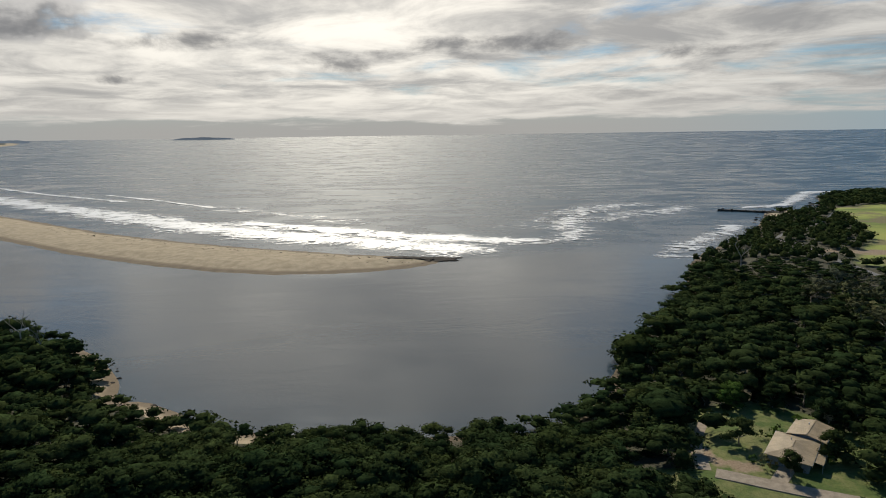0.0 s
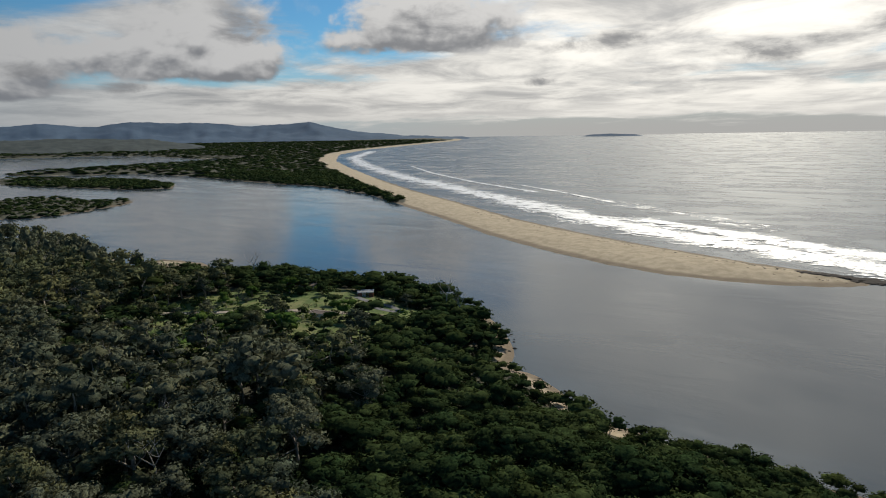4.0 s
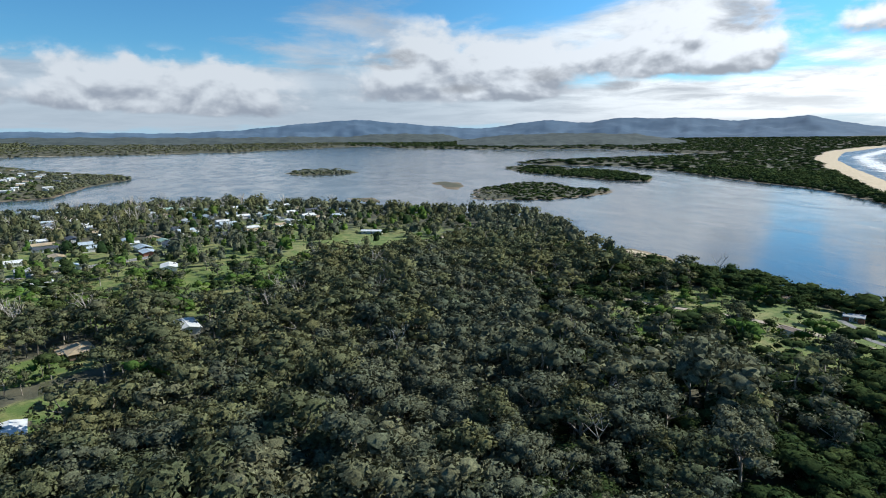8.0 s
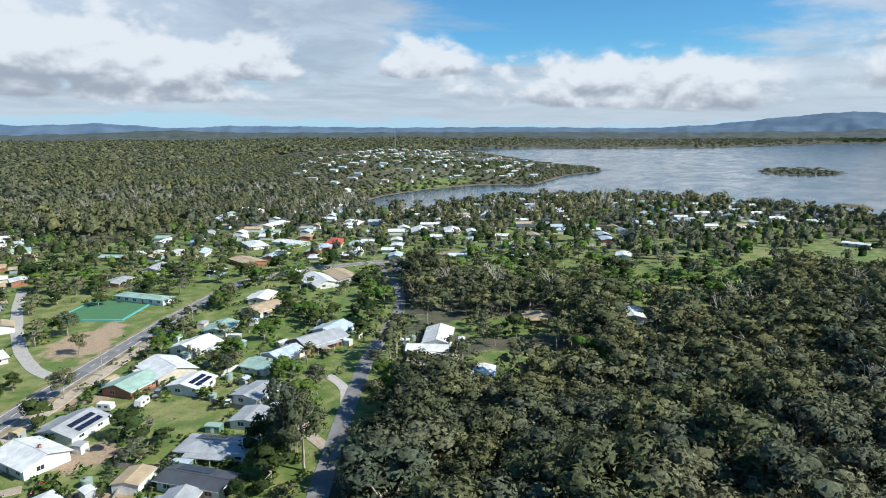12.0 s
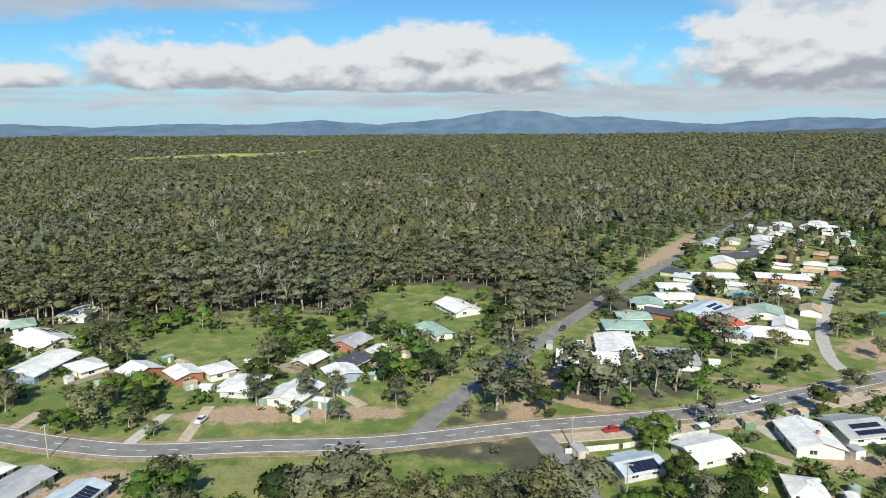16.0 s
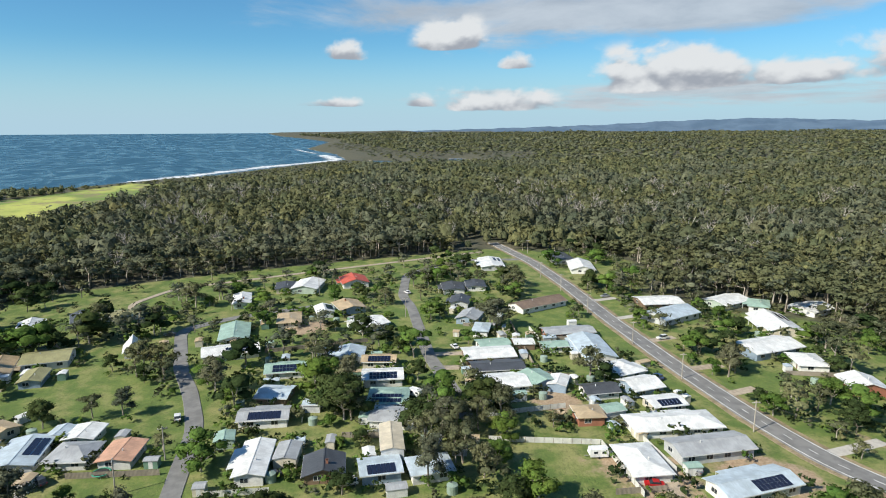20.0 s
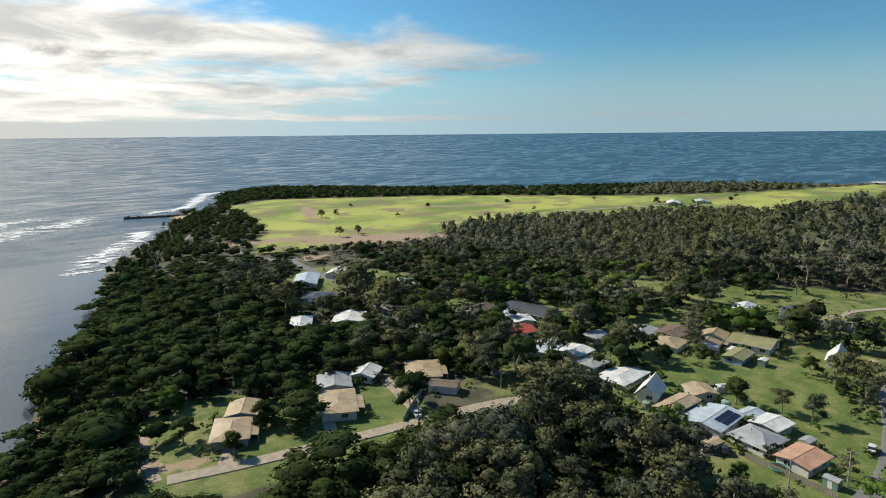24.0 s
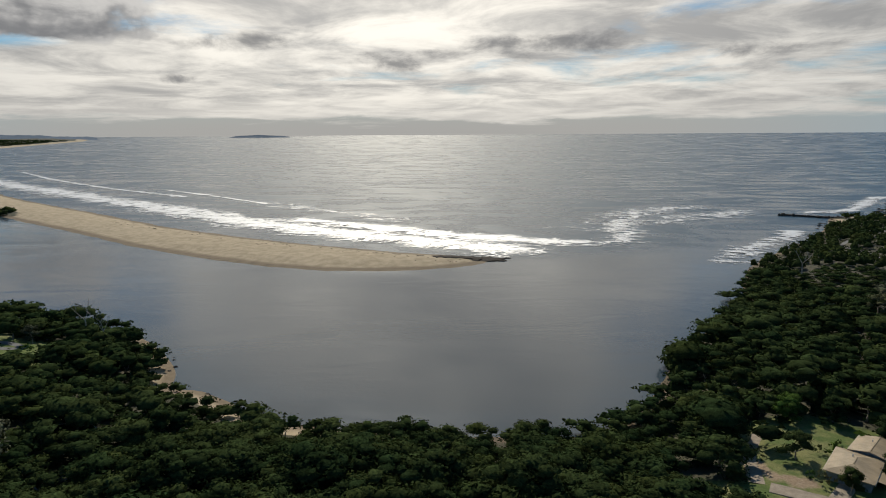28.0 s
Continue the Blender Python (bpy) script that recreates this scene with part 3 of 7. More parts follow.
def land_height(pts, d=None):
    """Height of the ground over the sea, and its distance from the shore."""
    pts = np.asarray(pts, float)
    d = shore_side(pts) if d is None else d
    r = np.hypot(*pts.T)
    z = np.where(d < 0, np.maximum(d * 0.08, -3.0), 0.9 * step(d, 0, 7) + 7.1 * step(d, 4, 55))
    low = step(gap(pts, SPIT_OUTER), 260, 120) * (pts[:, 1] > 300) * (pts[:, 0] < 40)
    for poly in ISLANDS.values():
        low = np.maximum(low, inside(pts, poly))
    z = np.where(d > 0, z * (1 - low) + low * np.minimum(z, 2.6 * step(d, 0, 26) + 0.5 * wobble(pts, 14) * step(d, 3, 20)), z)
    # rolling wooded country inland, and the rise behind the far bank of the river
    roll = 9 * step(-pts[:, 1], 500, 1500) * (0.6 + 0.6 * wobble(pts, 260, 2.0))
    roll += 34 * np.exp(-((pts[:, 0] + 1500) / 520) ** 2 - ((pts[:, 1] + 1050) / 330) ** 2) + 26 * np.exp(-((pts[:, 0] + 1050) / 300) ** 2 - ((pts[:, 1] + 720) / 180) ** 2)
    z = z + np.where(d > 30, np.maximum(roll, 0) * step(d, 30, 160), 0)
    return z + rise(r), d


def mesh_of(name, verts, faces, mats, smooth=False, slot=None, normals=None):
    """A mesh from arrays; all faces have as many corners."""
    me = bpy.data.meshes.new(name)
    verts, faces = np.asarray(verts, np.float32), np.asarray(faces, np.int32)
    k = faces.shape[1]
    me.vertices.add(len(verts))
    me.vertices.foreach_set("co", verts.ravel())
    me.loops.add(faces.size)
    me.loops.foreach_set("vertex_index", faces.ravel())
    me.polygons.add(len(faces))
    me.polygons.foreach_set("loop_start", np.arange(0, faces.size, k, dtype=np.int32))
    me.polygons.foreach_set("loop_total", np.full(len(faces), k, np.int32))
    if slot is not None:
        me.polygons.foreach_set("material_index", np.asarray(slot, np.int32))
    me.polygons.foreach_set("use_smooth", np.full(len(faces), smooth))
    for m in mats if isinstance(mats, (list, tuple)) else [mats]:
        me.materials.append(m)
    me.update(calc_edges=True)
    me.validate()
    if normals is not None:
        me.normals_split_custom_set_from_vertices(normals.tolist())
    return me


def field(me, name, values):
    a = me.attributes.new(name, "FLOAT", "POINT")
    a.data.foreach_set("value", np.asarray(values, np.float32))


def ring_grid(radii, count):
    """Points and faces of a sheet in rings round the origin."""
    th = np.linspace(0, 2 * math.pi, count, endpoint=False)
    xy = np.stack([np.outer(radii, -np.sin(th)), np.outer(radii, np.cos(th))], -1).reshape(-1, 2)
    i, j = np.meshgrid(np.arange(len(radii) - 1), np.arange(count), indexing="ij")
    a, b = i * count + j, i * count + (j + 1) % count
    return xy, np.stack([a, b, b + count, a + count], -1).reshape(-1, 4)


radii = [0.05, 30, 60, 85]
while radii[-1] < 4990:
    radii.append(radii[-1] + max(3.0, radii[-1] * 0.0185))
xy, faces = ring_grid(np.array(radii), 600)
# the middle of the rings is closed with a small cap
xy = np.concatenate([xy, [(0.0, 0.0)]])
k2 = np.arange(0, 600, 2)
faces = np.concatenate([faces, np.stack([np.full(300, len(xy) - 1), (k2 + 2) % 600, k2 + 1, k2], -1)])
hz, shore = land_height(xy)
me = mesh_of("ground", np.c_[xy, hz], faces, GROUND, smooth=True)
in_field = np.zeros(len(xy))
for poly in FIELDS:
    in_field = np.maximum(in_field, step(np.where(inside(xy, poly), 1, -1) * gap(xy, poly, True), -5, 5))
spit_sand = step(gap(xy, SPIT_LINE), 100, 60) * (xy[:, 1] > 380) * (shore > -20)
spit_sand = np.maximum(spit_sand, step(gap(xy, SPIT_OUTER), 75, 45) * (xy[:, 1] > 500) * (xy[:, 0] < 0))
far_town = step(np.hypot(*xy.T), 420, 620)
shore_green = patches(xy, [(-930, -530, 160, 24, -10), (-600, -20, 60, 50, 0), (-470, 40, 46, 50, 0)])
field(me, "grass", np.maximum(np.maximum(np.maximum(patches(xy, GRASS) * (1 - 0.62 * far_town), step(gap(xy, FIREBREAK), 16, 10)), shore_green), in_field))
field(me, "pasture", in_field)
field(me, "dirt", patches(xy, DIRT, 0.7))
field(me, "sand", np.maximum(np.maximum(patches(xy, SANDS), spit_sand), np.maximum(step(shore, 9, 2) * 0.55 * np.where((xy[:, 0] > -45) & (xy[:, 0] < 190) & (xy[:, 1] > 100) & (xy[:, 1] < 460), 0.3, 1.0), step(gap(xy, COVE_BEACH), 11, 6) * (shore > -6))))
field(me, "height", np.where(np.hypot(*xy.T) < 1400, hz, 5.0))
ground = tagged(new("ground", me), "coastal ground with grass, leaf litter, dirt and sand", "ground", kind="structure")

wr = [0.5, 120]
while wr[-1] < 4990:
    wr.append(wr[-1] + max(14.0, wr[-1] * 0.035))
wxy, wf = ring_grid(np.array(wr), 360)
LAKE = INLET_SHORE[3:] + TOWN_SHORE + FAR_SHORE + SPIT_INNER + [(60, 455)]
sea_me = mesh_of("water", np.c_[wxy, rise(np.hypot(*wxy.T))], wf, WATER, smooth=True)
field(sea_me, "calm", step(np.where(inside(wxy, LAKE), 1, -1) * gap(wxy, LAKE, True), -40, 40))
sea = tagged(new("water", sea_me), "rippled grey-blue water of sea and inlet", "water", kind="structure")

# ---- surf ----
def surf(name, line, width, label, full=1.0):
    """A band of broken white water along a line, denser in its middle."""
    pts = np.asarray(line, float)
    seg = np.r_[0, np.cumsum(np.hypot(*np.diff(pts, axis=0).T))]
    s = np.arange(0, seg[-1], 8.0)
    p = np.stack([np.interp(s, seg, pts[:, k]) for k in (0, 1)], -1)
    t = np.gradient(p, axis=0)
    nrm = np.stack([-t[:, 1], t[:, 0]], -1) / (np.hypot(*t.T)[:, None] + 1e-9)
    u = np.linspace(-1, 1, 9)
    g = (p[:, None] + nrm[:, None] * u[None, :, None] * width * (0.8 + 0.3 * wobble(p, 40.0))[:, None, None]).reshape(-1, 2)
    body = np.tile(1 - np.abs(u) ** 1.5, len(s)) * np.repeat(np.clip(np.minimum(np.arange(len(s)), np.arange(len(s))[::-1]) / 5, 0, 1), 9)
    i, j = np.meshgrid(np.arange(len(s) - 1), np.arange(8), indexing="ij")
    a = (i * 9 + j).ravel()
    body = body * full
    z = rise(np.hypot(*g.T)) + 0.12 + 0.5 * body
    m_ = mesh_of(name, np.c_[g, z], np.stack([a, a + 1, a + 10, a + 9], -1), FOAM, smooth=True)
    field(m_, "body", body)
    return tagged(new(name, m_), label, "surf", kind="stuff")


surf("surf", [(60, 466), (0, 484), (-58, 510), (-139, 552), (-250, 618), (-383, 720), (-560, 850), (-900, 1100), (-1300, 1420), (-1650, 1740), (-1960, 2200)], 56, "white surf washing onto the sandspit")
surf("surf", [(110, 506), (40, 512), (-40, 545), (-120, 592), (-240, 660)], 34, "broken white wave crest off the sandspit")
surf("surf", [(80, 486), (112, 530), (124, 600), (150, 690), (205, 750), (280, 760)], 44, "white water over the bar at the river mouth", 0.72)
surf("surf", [(150, 600), (190, 660), (250, 690), (320, 745)], 46, "white water over the bar at the river mouth", 0.66)
surf("surf", [(60, 560), (100, 640), (170, 740)], 40, "streaks of foam off the bar", 0.5)
surf("surf", [(-60, 620), (-200, 720), (-380, 860)], 40, "streaks of foam off the long beach", 0.5)
surf("surf", [(150, 415), (172, 455), (214, 505), (254, 550), (290, 610)], 24, "white wash along the rocky point", 0.75)
surf("surf", [(320, 705), (400, 730), (455, 800), (515, 880), (610, 885)], 20, "white surf round the rocky headland")
surf("surf", [(620, 870), (695, 780), (745, 668), (806, 588), (905, 495), (1016, 360), (1116, 240)], 17, "white surf along the ocean coast")
surf("surf", [(1240, 120), (1325, 40), (1475, -70), (1645, -200), (1785, -350), (1855, -420), (2200, -440)], 42, "wide white surf on the ocean beach")
surf("surf", [(2250, -440), (2420, -425), (2620, -415)], 16, "thin white surf along the distant coast")
surf("surf", [(-420, 860), (-640, 1010), (-900, 1220), (-1150, 1450)], 12, "thin wave crest off the long beach")
surf("surf", [(-260, 760), (-420, 900), (-560, 1010)], 9, "thin wave crest off the long beach")

# ---- far hills ----
SKYLINE = [(33, -0.1), (39, 0.15), (43.6, 0.6), (47.2, 1.4), (50, 1.2), (52.8, 1.1), (55.3, 1.4), (58, 1.4), (61.9, 1.5), (64, 1.1), (68, 1.4), (73.5, 0.7), (78, 1.0), (81.3, 1.3),
           (84.8, 1.6), (89, 1.3), (94.5, 0.75), (100, 0.5), (111, 0.7), (122, 0.7), (131, 0.85), (136, 0.9), (140.3, 0.7), (145.8, 1.1), (150.8, 0.9), (155.4, 1.1), (162.4, 0.6),
           (166.2, 0.9), (170.7, 1.4), (173.7, 1.3), (176.8, 1.9), (180.5, 1.95), (184.3, 1.3), (191.2, 0.8), (196.3, 1.2), (202.1, 0.8), (207.5, 0.9), (213.7, 0.6),
           (221.2, 0.9), (228.8, 0.7), (233.8, 0.45), (243.4, 0.2), (252, 0.0), (262, -0.3)]


def hills(name, sky, r0, r1, mat, rough_, label, steps=14, every=0.25):
    a = np.arange(sky[0][0], sky[-1][0], every)
    el = np.interp(a, [s[0] for s in sky], [s[1] for s in sky])
    el = el + rough_ * (0.5 * np.sin(a * 1.9) + 0.3 * np.sin(a * 4.3 + 1) + 0.25 * np.sin(a * 9.7 + 2))
    fr = np.linspace(0, 1, steps)
    rr = r0 + (r1 - r0) * fr
    v = []
    for k, r in enumerate(rr):
        top = EYE[2] + r1 * np.tan(np.radians(el))
        base = float(rise(np.array([r0]))[0])
        spur = 0.20 * wobble(np.c_[a * 6, np.full(len(a), k * 3.0)], 9.0) + 0.10 * wobble(np.c_[a * 6, np.full(len(a), k * 3.0)], 3.1, 4.0)
        shape = np.clip(fr[k] ** 1.25 + spur * fr[k] * (1 - fr[k]) * 2, 0, 1)
        z = base - 6 + (np.maximum(top, base) - base + 6) * shape
        v.append(np.c_[-np.sin(np.radians(a)) * r, np.cos(np.radians(a)) * r, z])
    n_ = len(a)
    i, j = np.meshgrid(np.arange(steps - 1), np.arange(n_ - 1), indexing="ij")
    q = (i * n_ + j).ravel()
    return tagged(new(name, mesh_of(name, np.concatenate(v), np.stack([q, q + 1, q + n_ + 1, q + n_], -1), mat, smooth=True)), label, "hills", kind="structure")


hills("backdrop", SKYLINE, 4300, 4900, HILL, 0.05, "distant mountain range on the horizon with painted blue haze")
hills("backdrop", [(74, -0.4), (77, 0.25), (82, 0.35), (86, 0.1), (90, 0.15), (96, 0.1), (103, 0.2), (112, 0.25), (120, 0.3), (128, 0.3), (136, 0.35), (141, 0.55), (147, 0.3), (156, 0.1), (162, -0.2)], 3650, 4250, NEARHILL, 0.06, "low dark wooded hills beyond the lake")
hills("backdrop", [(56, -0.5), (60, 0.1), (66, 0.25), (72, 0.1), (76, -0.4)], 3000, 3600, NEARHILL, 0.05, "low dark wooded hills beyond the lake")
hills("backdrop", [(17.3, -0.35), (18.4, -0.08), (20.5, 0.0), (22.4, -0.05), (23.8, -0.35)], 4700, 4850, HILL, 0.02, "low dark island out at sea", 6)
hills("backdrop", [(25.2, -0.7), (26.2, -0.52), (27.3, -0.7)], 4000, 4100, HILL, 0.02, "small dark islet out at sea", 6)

# ---- trees ----
rng = np.random.default_rng(7)
ICO_V = np.array([(0, 0, -1), (0.7236, -0.5257, -0.4472), (-0.2764, -0.8506, -0.4472), (-0.8944, 0, -0.4472), (-0.2764, 0.8506, -0.4472), (0.7236, 0.5257, -0.4472),
                  (0.2764, -0.8506, 0.4472), (-0.7236, -0.5257, 0.4472), (-0.7236, 0.5257, 0.4472), (0.2764, 0.8506, 0.4472), (0.8944, 0, 0.4472), (0, 0, 1)])
ICO_F = np.array([(0, 1, 2), (1, 0, 5), (0, 2, 3), (0, 3, 4), (0, 4, 5), (1, 5, 10), (2, 1, 6), (3, 2, 7), (4, 3, 8), (5, 4, 9), (1, 10, 6), (2, 6, 7), (3, 7, 8), (4, 8, 9), (5, 9, 10),
                  (6, 10, 11), (7, 6, 11), (8, 7, 11), (9, 8, 11), (10, 9, 11)])


def lobes_of(kind, count=14):
    """Leafy clumps of one crown, gathered on a few boughs: centre and half sizes, for a tree of height 1."""
    boughs, low, reach, top, clump = {"gum": (6, 0.40, 0.25, 0.86, 0.118), "scrub": (6, 0.24, 0.36, 0.80, 0.17), "round": (6, 0.30, 0.27, 0.82, 0.150)}[kind]
    out = []
    for b in range(boughs):
        a, u = b * 2.4 + rng.uniform(-0.5, 0.5), (b + rng.uniform(0.2, 0.8)) / boughs
        r = reach * math.sqrt(u) * rng.uniform(0.8, 1.15)
        bc = np.array((r * math.cos(a), r * math.sin(a), top - (top - low) * u ** 1.5 - rng.uniform(0, 0.10)))
        for _ in range(count // boughs + (b < count % boughs)):
            d = rng.normal(size=3)
            d /= np.linalg.norm(d)
            c = bc + d * clump * (1.15, 1.15, 0.75) * rng.uniform(0.5, 1.25)
            s = clump * (14 / count) ** 0.33 * rng.uniform(0.75, 1.3)
            out.append((tuple(c), (s, s * rng.uniform(0.85, 1.15), s * rng.uniform(0.68, 0.95))))
    order = rng.permutation(len(out))
    return [out[i] for i in order]


def unit(v):
    return v / (np.linalg.norm(v, axis=-1, keepdims=True) + 1e-9)


def tri_crown(lobes, sprays, size, core=True, fill=0.62):
    """Triangles of a crown and the way each leaf faces: rough inner masses, and many leaf sprays round them."""
    vs, fs, ns, base = [], [], [], 0
    heart = np.array([0, 0, min(l[0][2] for l in lobes) - 0.05])
    if core:
        for c, s in (lobes if core == "full" else lobes[:3]):
            v = ICO_V * (0.70 + 0.45 * rng.random((12, 1))) * s * fill + c
            vs.append(v)
            fs.append(ICO_F[ICO_F.min(1) > 0] + base)
            ns.append(unit(ICO_V * 0.6 + unit(v - heart) * 0.6))
            base += 12
    pick = rng.integers(0, len(lobes), sprays)
    c = np.array([l[0] for l in lobes])[pick]
    s = np.array([l[1] for l in lobes])[pick]
    d = rng.normal(size=(sprays, 3))
    d[:, 2] = np.abs(d[:, 2]) * 1.0 - 0.40
    d = unit(d)
    p = c + d * s * rng.uniform(0.78, 1.24, (sprays, 1))
    n_ = unit(d + rng.normal(size=(sprays, 3)) * 0.42)
    t = unit(np.cross(n_, rng.normal(size=(sprays, 3))))
    b = np.cross(n_, t)
    k = size * rng.uniform(0.6, 1.35, (sprays, 1))
    v = np.stack([p + t * k, p + (b * 0.8 - t * 0.45) * k, p - (b * 0.75 + t * 0.5) * k - n_ * k * 0.25], 1).reshape(-1, 3)
    vs.append(v)
    fs.append(np.arange(sprays * 3).reshape(-1, 3) + base)
    ns.append(np.repeat(unit(d * 0.65 + unit(p - heart) * 0.45 + n_ * 0.30), 3, axis=0))
    return np.concatenate(vs), np.concatenate(fs), np.concatenate(ns)


def limb(a, b, ra, rb, sides=5):
    """A tapered stretch of wood from a to b."""
    a, b = np.asarray(a, float), np.asarray(b, float)
    d = (b - a) / np.linalg.norm(b - a)
    t = np.cross(d, (0.31, 0.95, 0.1))
    t /= np.linalg.norm(t)
    u = np.cross(d, t)
    th = np.arange(sides) * 2 * math.pi / sides
    ring = np.outer(np.cos(th), t) + np.outer(np.sin(th), u)
    v = np.concatenate([a + ring * ra, b + ring * rb])
    f = []
    for i in range(sides):
        j = (i + 1) % sides
        f += [(i, j, j + sides), (i, j + sides, i + sides)]
    return v, np.array(f)


def joined(pieces):
    vs, fs, base = [], [], 0
    for v, f, *_ in pieces:
        vs.append(v)
        fs.append(np.asarray(f) + base)
        base += len(v)
    return np.concatenate(vs), np.concatenate(fs)


def tri_wood(lobes, kind, sides=5, limbs=5):
    fork = 0.40 if kind == "gum" else 0.24
    lean = rng.uniform(-0.03, 0.03, 2)
    top = np.array([lean[0], lean[1], fork])
    out = [limb((0, 0, -0.03), top, 0.022, 0.016, sides)]
    for c, s in lobes[:limbs]:
        mid = top * 0.5 + np.array(c) * 0.5 + rng.uniform(-0.03, 0.03, 3)
        out.append(limb(top, mid, 0.013, 0.009, 4))
        out.append(limb(mid, np.array(c) * 1.06, 0.009, 0.004, 3))
    return joined(out)


def mound(sprays, size):
    """A far tree: one rough mass with leaf sprays over its head."""
    v, f = [(0, 0, 0.80)], []
    for ring_z, ring_r in ((0.66, 0.19), (0.28, 0.28)):
        for k in range(5):
            a = k * 1.2566 + rng.uniform(-0.35, 0.35)
            r = ring_r * rng.uniform(0.7, 1.25)
            v.append((r * math.cos(a), r * math.sin(a), ring_z + rng.uniform(-0.1, 0.1)))
    for k in range(5):
        j = (k + 1) % 5
        f += [(0, 1 + k, 1 + j), (1 + k, 6 + k, 6 + j), (1 + k, 6 + j, 1 + j)]
    v = np.array(v)
    lobes = [((rng.uniform(-0.16, 0.16), rng.uniform(-0.16, 0.16), rng.uniform(0.50, 0.74)), (0.24, 0.24, 0.22)) for _ in range(3)]
    cv, cf, cn = tri_crown(lobes, sprays, size, False)
    return (np.concatenate([v, cv]), np.concatenate([np.array(f), cf + len(v)]), np.concatenate([unit(v - (0, 0, 0.3)), cn])), None


def tuft(sprays, size):
    """A very far crown: a handful of large sprays over a small cap."""
    a = np.arange(4) * 1.5708 + rng.uniform(-0.4, 0.4, 4)
    r = rng.uniform(0.26, 0.46, 4)
    v = np.concatenate([[(rng.uniform(-0.1, 0.1), rng.uniform(-0.1, 0.1), rng.uniform(0.8, 1.0))], np.c_[r * np.cos(a), r * np.sin(a), rng.uniform(0.1, 0.4, 4)]])
    f = np.array([(0, 1, 2), (0, 2, 3), (0, 3, 4), (0, 4, 1)])
    cv, cf, cn = tri_crown([((0, 0, 0.6), (0.34, 0.34, 0.3))], sprays, size, False)
    return (np.concatenate([v, cv]), np.concatenate([f, cf + 5]), np.concatenate([unit(v - (0, 0, 0.2)), cn])), None


def proto(kind, sprays, size, core=True, limbs=5, clumps=14):
    lobes = lobes_of(kind, clumps)
    return tri_crown(lobes, sprays, size, core, 0.62 if kind == "gum" else 0.84), tri_wood(lobes, kind, 5 if limbs > 2 else 3, limbs)


def scatter(name, protos, xyz, tall, mat, label, wood=True, wide=(0.85, 1.15), spread=0.0):
    """Many trees in one mesh: each is a prototype at its own place, height, turn and tone."""
    vs, fs, ns, slots, tones, base = [], [], [], [], [], 0
    xyz = np.asarray(xyz)
    which = rng.integers(0, len(protos), len(xyz))
    for k, (crown, stem) in enumerate(protos):
        m_ = which == k
        if not m_.any():
            continue
        n_ = int(m_.sum())
        v0, f0 = (joined([crown, stem]) if wood else crown[:2])
        n0 = np.concatenate([crown[2], np.zeros((len(v0) - len(crown[2]), 3))])
        slot = np.zeros(len(f0), int)
        if wood:
            slot[len(crown[1]):] = 1
        th = rng.uniform(0, 6.283, n_)
        co, si = np.cos(th)[:, None], np.sin(th)[:, None]
        h, wd = tall[m_], rng.uniform(*wide, n_) * (np.clip(spread / tall[m_], 1.0, 2.8) if spread else 1.0)
        x = (v0[None, :, 0] * co - v0[None, :, 1] * si) * (h * wd)[:, None]
        y = (v0[None, :, 0] * si + v0[None, :, 1] * co) * (h * wd)[:, None]
        z = v0[None, :, 2] * h[:, None]
        v = np.stack([x, y, z], -1) + xyz[m_][:, None, :]
        vs.append(v.reshape(-1, 3))
        ns.append(np.stack([n0[None, :, 0] * co - n0[None, :, 1] * si, n0[None, :, 0] * si + n0[None, :, 1] * co, np.broadcast_to(n0[None, :, 2], (n_, len(n0)))], -1).reshape(-1, 3))
        fs.append((f0[None] + (np.arange(n_) * len(v0))[:, None, None] + base).reshape(-1, 3))
        slots.append(np.tile(slot, n_))
        tones.append(np.repeat(rng.random(n_), len(v0)))
        base += n_ * len(v0)
    me_ = mesh_of(name, np.concatenate(vs), np.concatenate(fs), [mat, BARK], smooth=True, slot=np.concatenate(slots), normals=np.concatenate(ns))
    field(me_, "tone", np.concatenate(tones))
    return tagged(new(name, me_), label, "trees", kind="stuff")

# ---- houses: x, y, length, width, turn, roof and extras (s: solar panels, A: steep gable) ----
SOUTH_STREET = [
    (110, -96, 14.1, 8.8, 164, "w"), (123, -117, 23.8, 9.5, 74, "w"), (92, -112, 18.8, 7.9, 85, "ls"),
    (109, -116, 19.5, 8.3, 79, "g"), (134, -124, 9.8, 7.0, 79, "ws"), (147, -126, 10.2, 9.3, 88, "w"),
    (160, -129, 11.0, 10.5, 3, "w"), (136, -107, 6.1, 5.1, 84, "e"), (157, -191, 21.8, 12.8, 88, "w"),
    (176, -218, 23.7, 13.0, 152, "ws"), (222, -198, 18.3, 13.0, 73, "w"), (203, -188, 21.6, 13.0, 100, "l"),
    (210, -227, 18.5, 12.6, 100, "w"), (199, -235, 13.4, 8.0, 133, "e"), (186, -252, 14.9, 12.0, 97, "w"),
    (120, -189, 10.2, 10.2, 150, "w"), (104, -188, 10.1, 8.5, 140, "w"), (94, -192, 8.7, 8.5, 136, "w"),
]
SOUTH_STREET_B = [
    (80, -181, 13.3, 10.9, 88, "w"), (66, -204, 10.9, 7.0, 69, "w"), (52, -193, 9.8, 9.8, 124, "w"),
    (62, -176, 14.8, 10.9, 74, "w"),
]
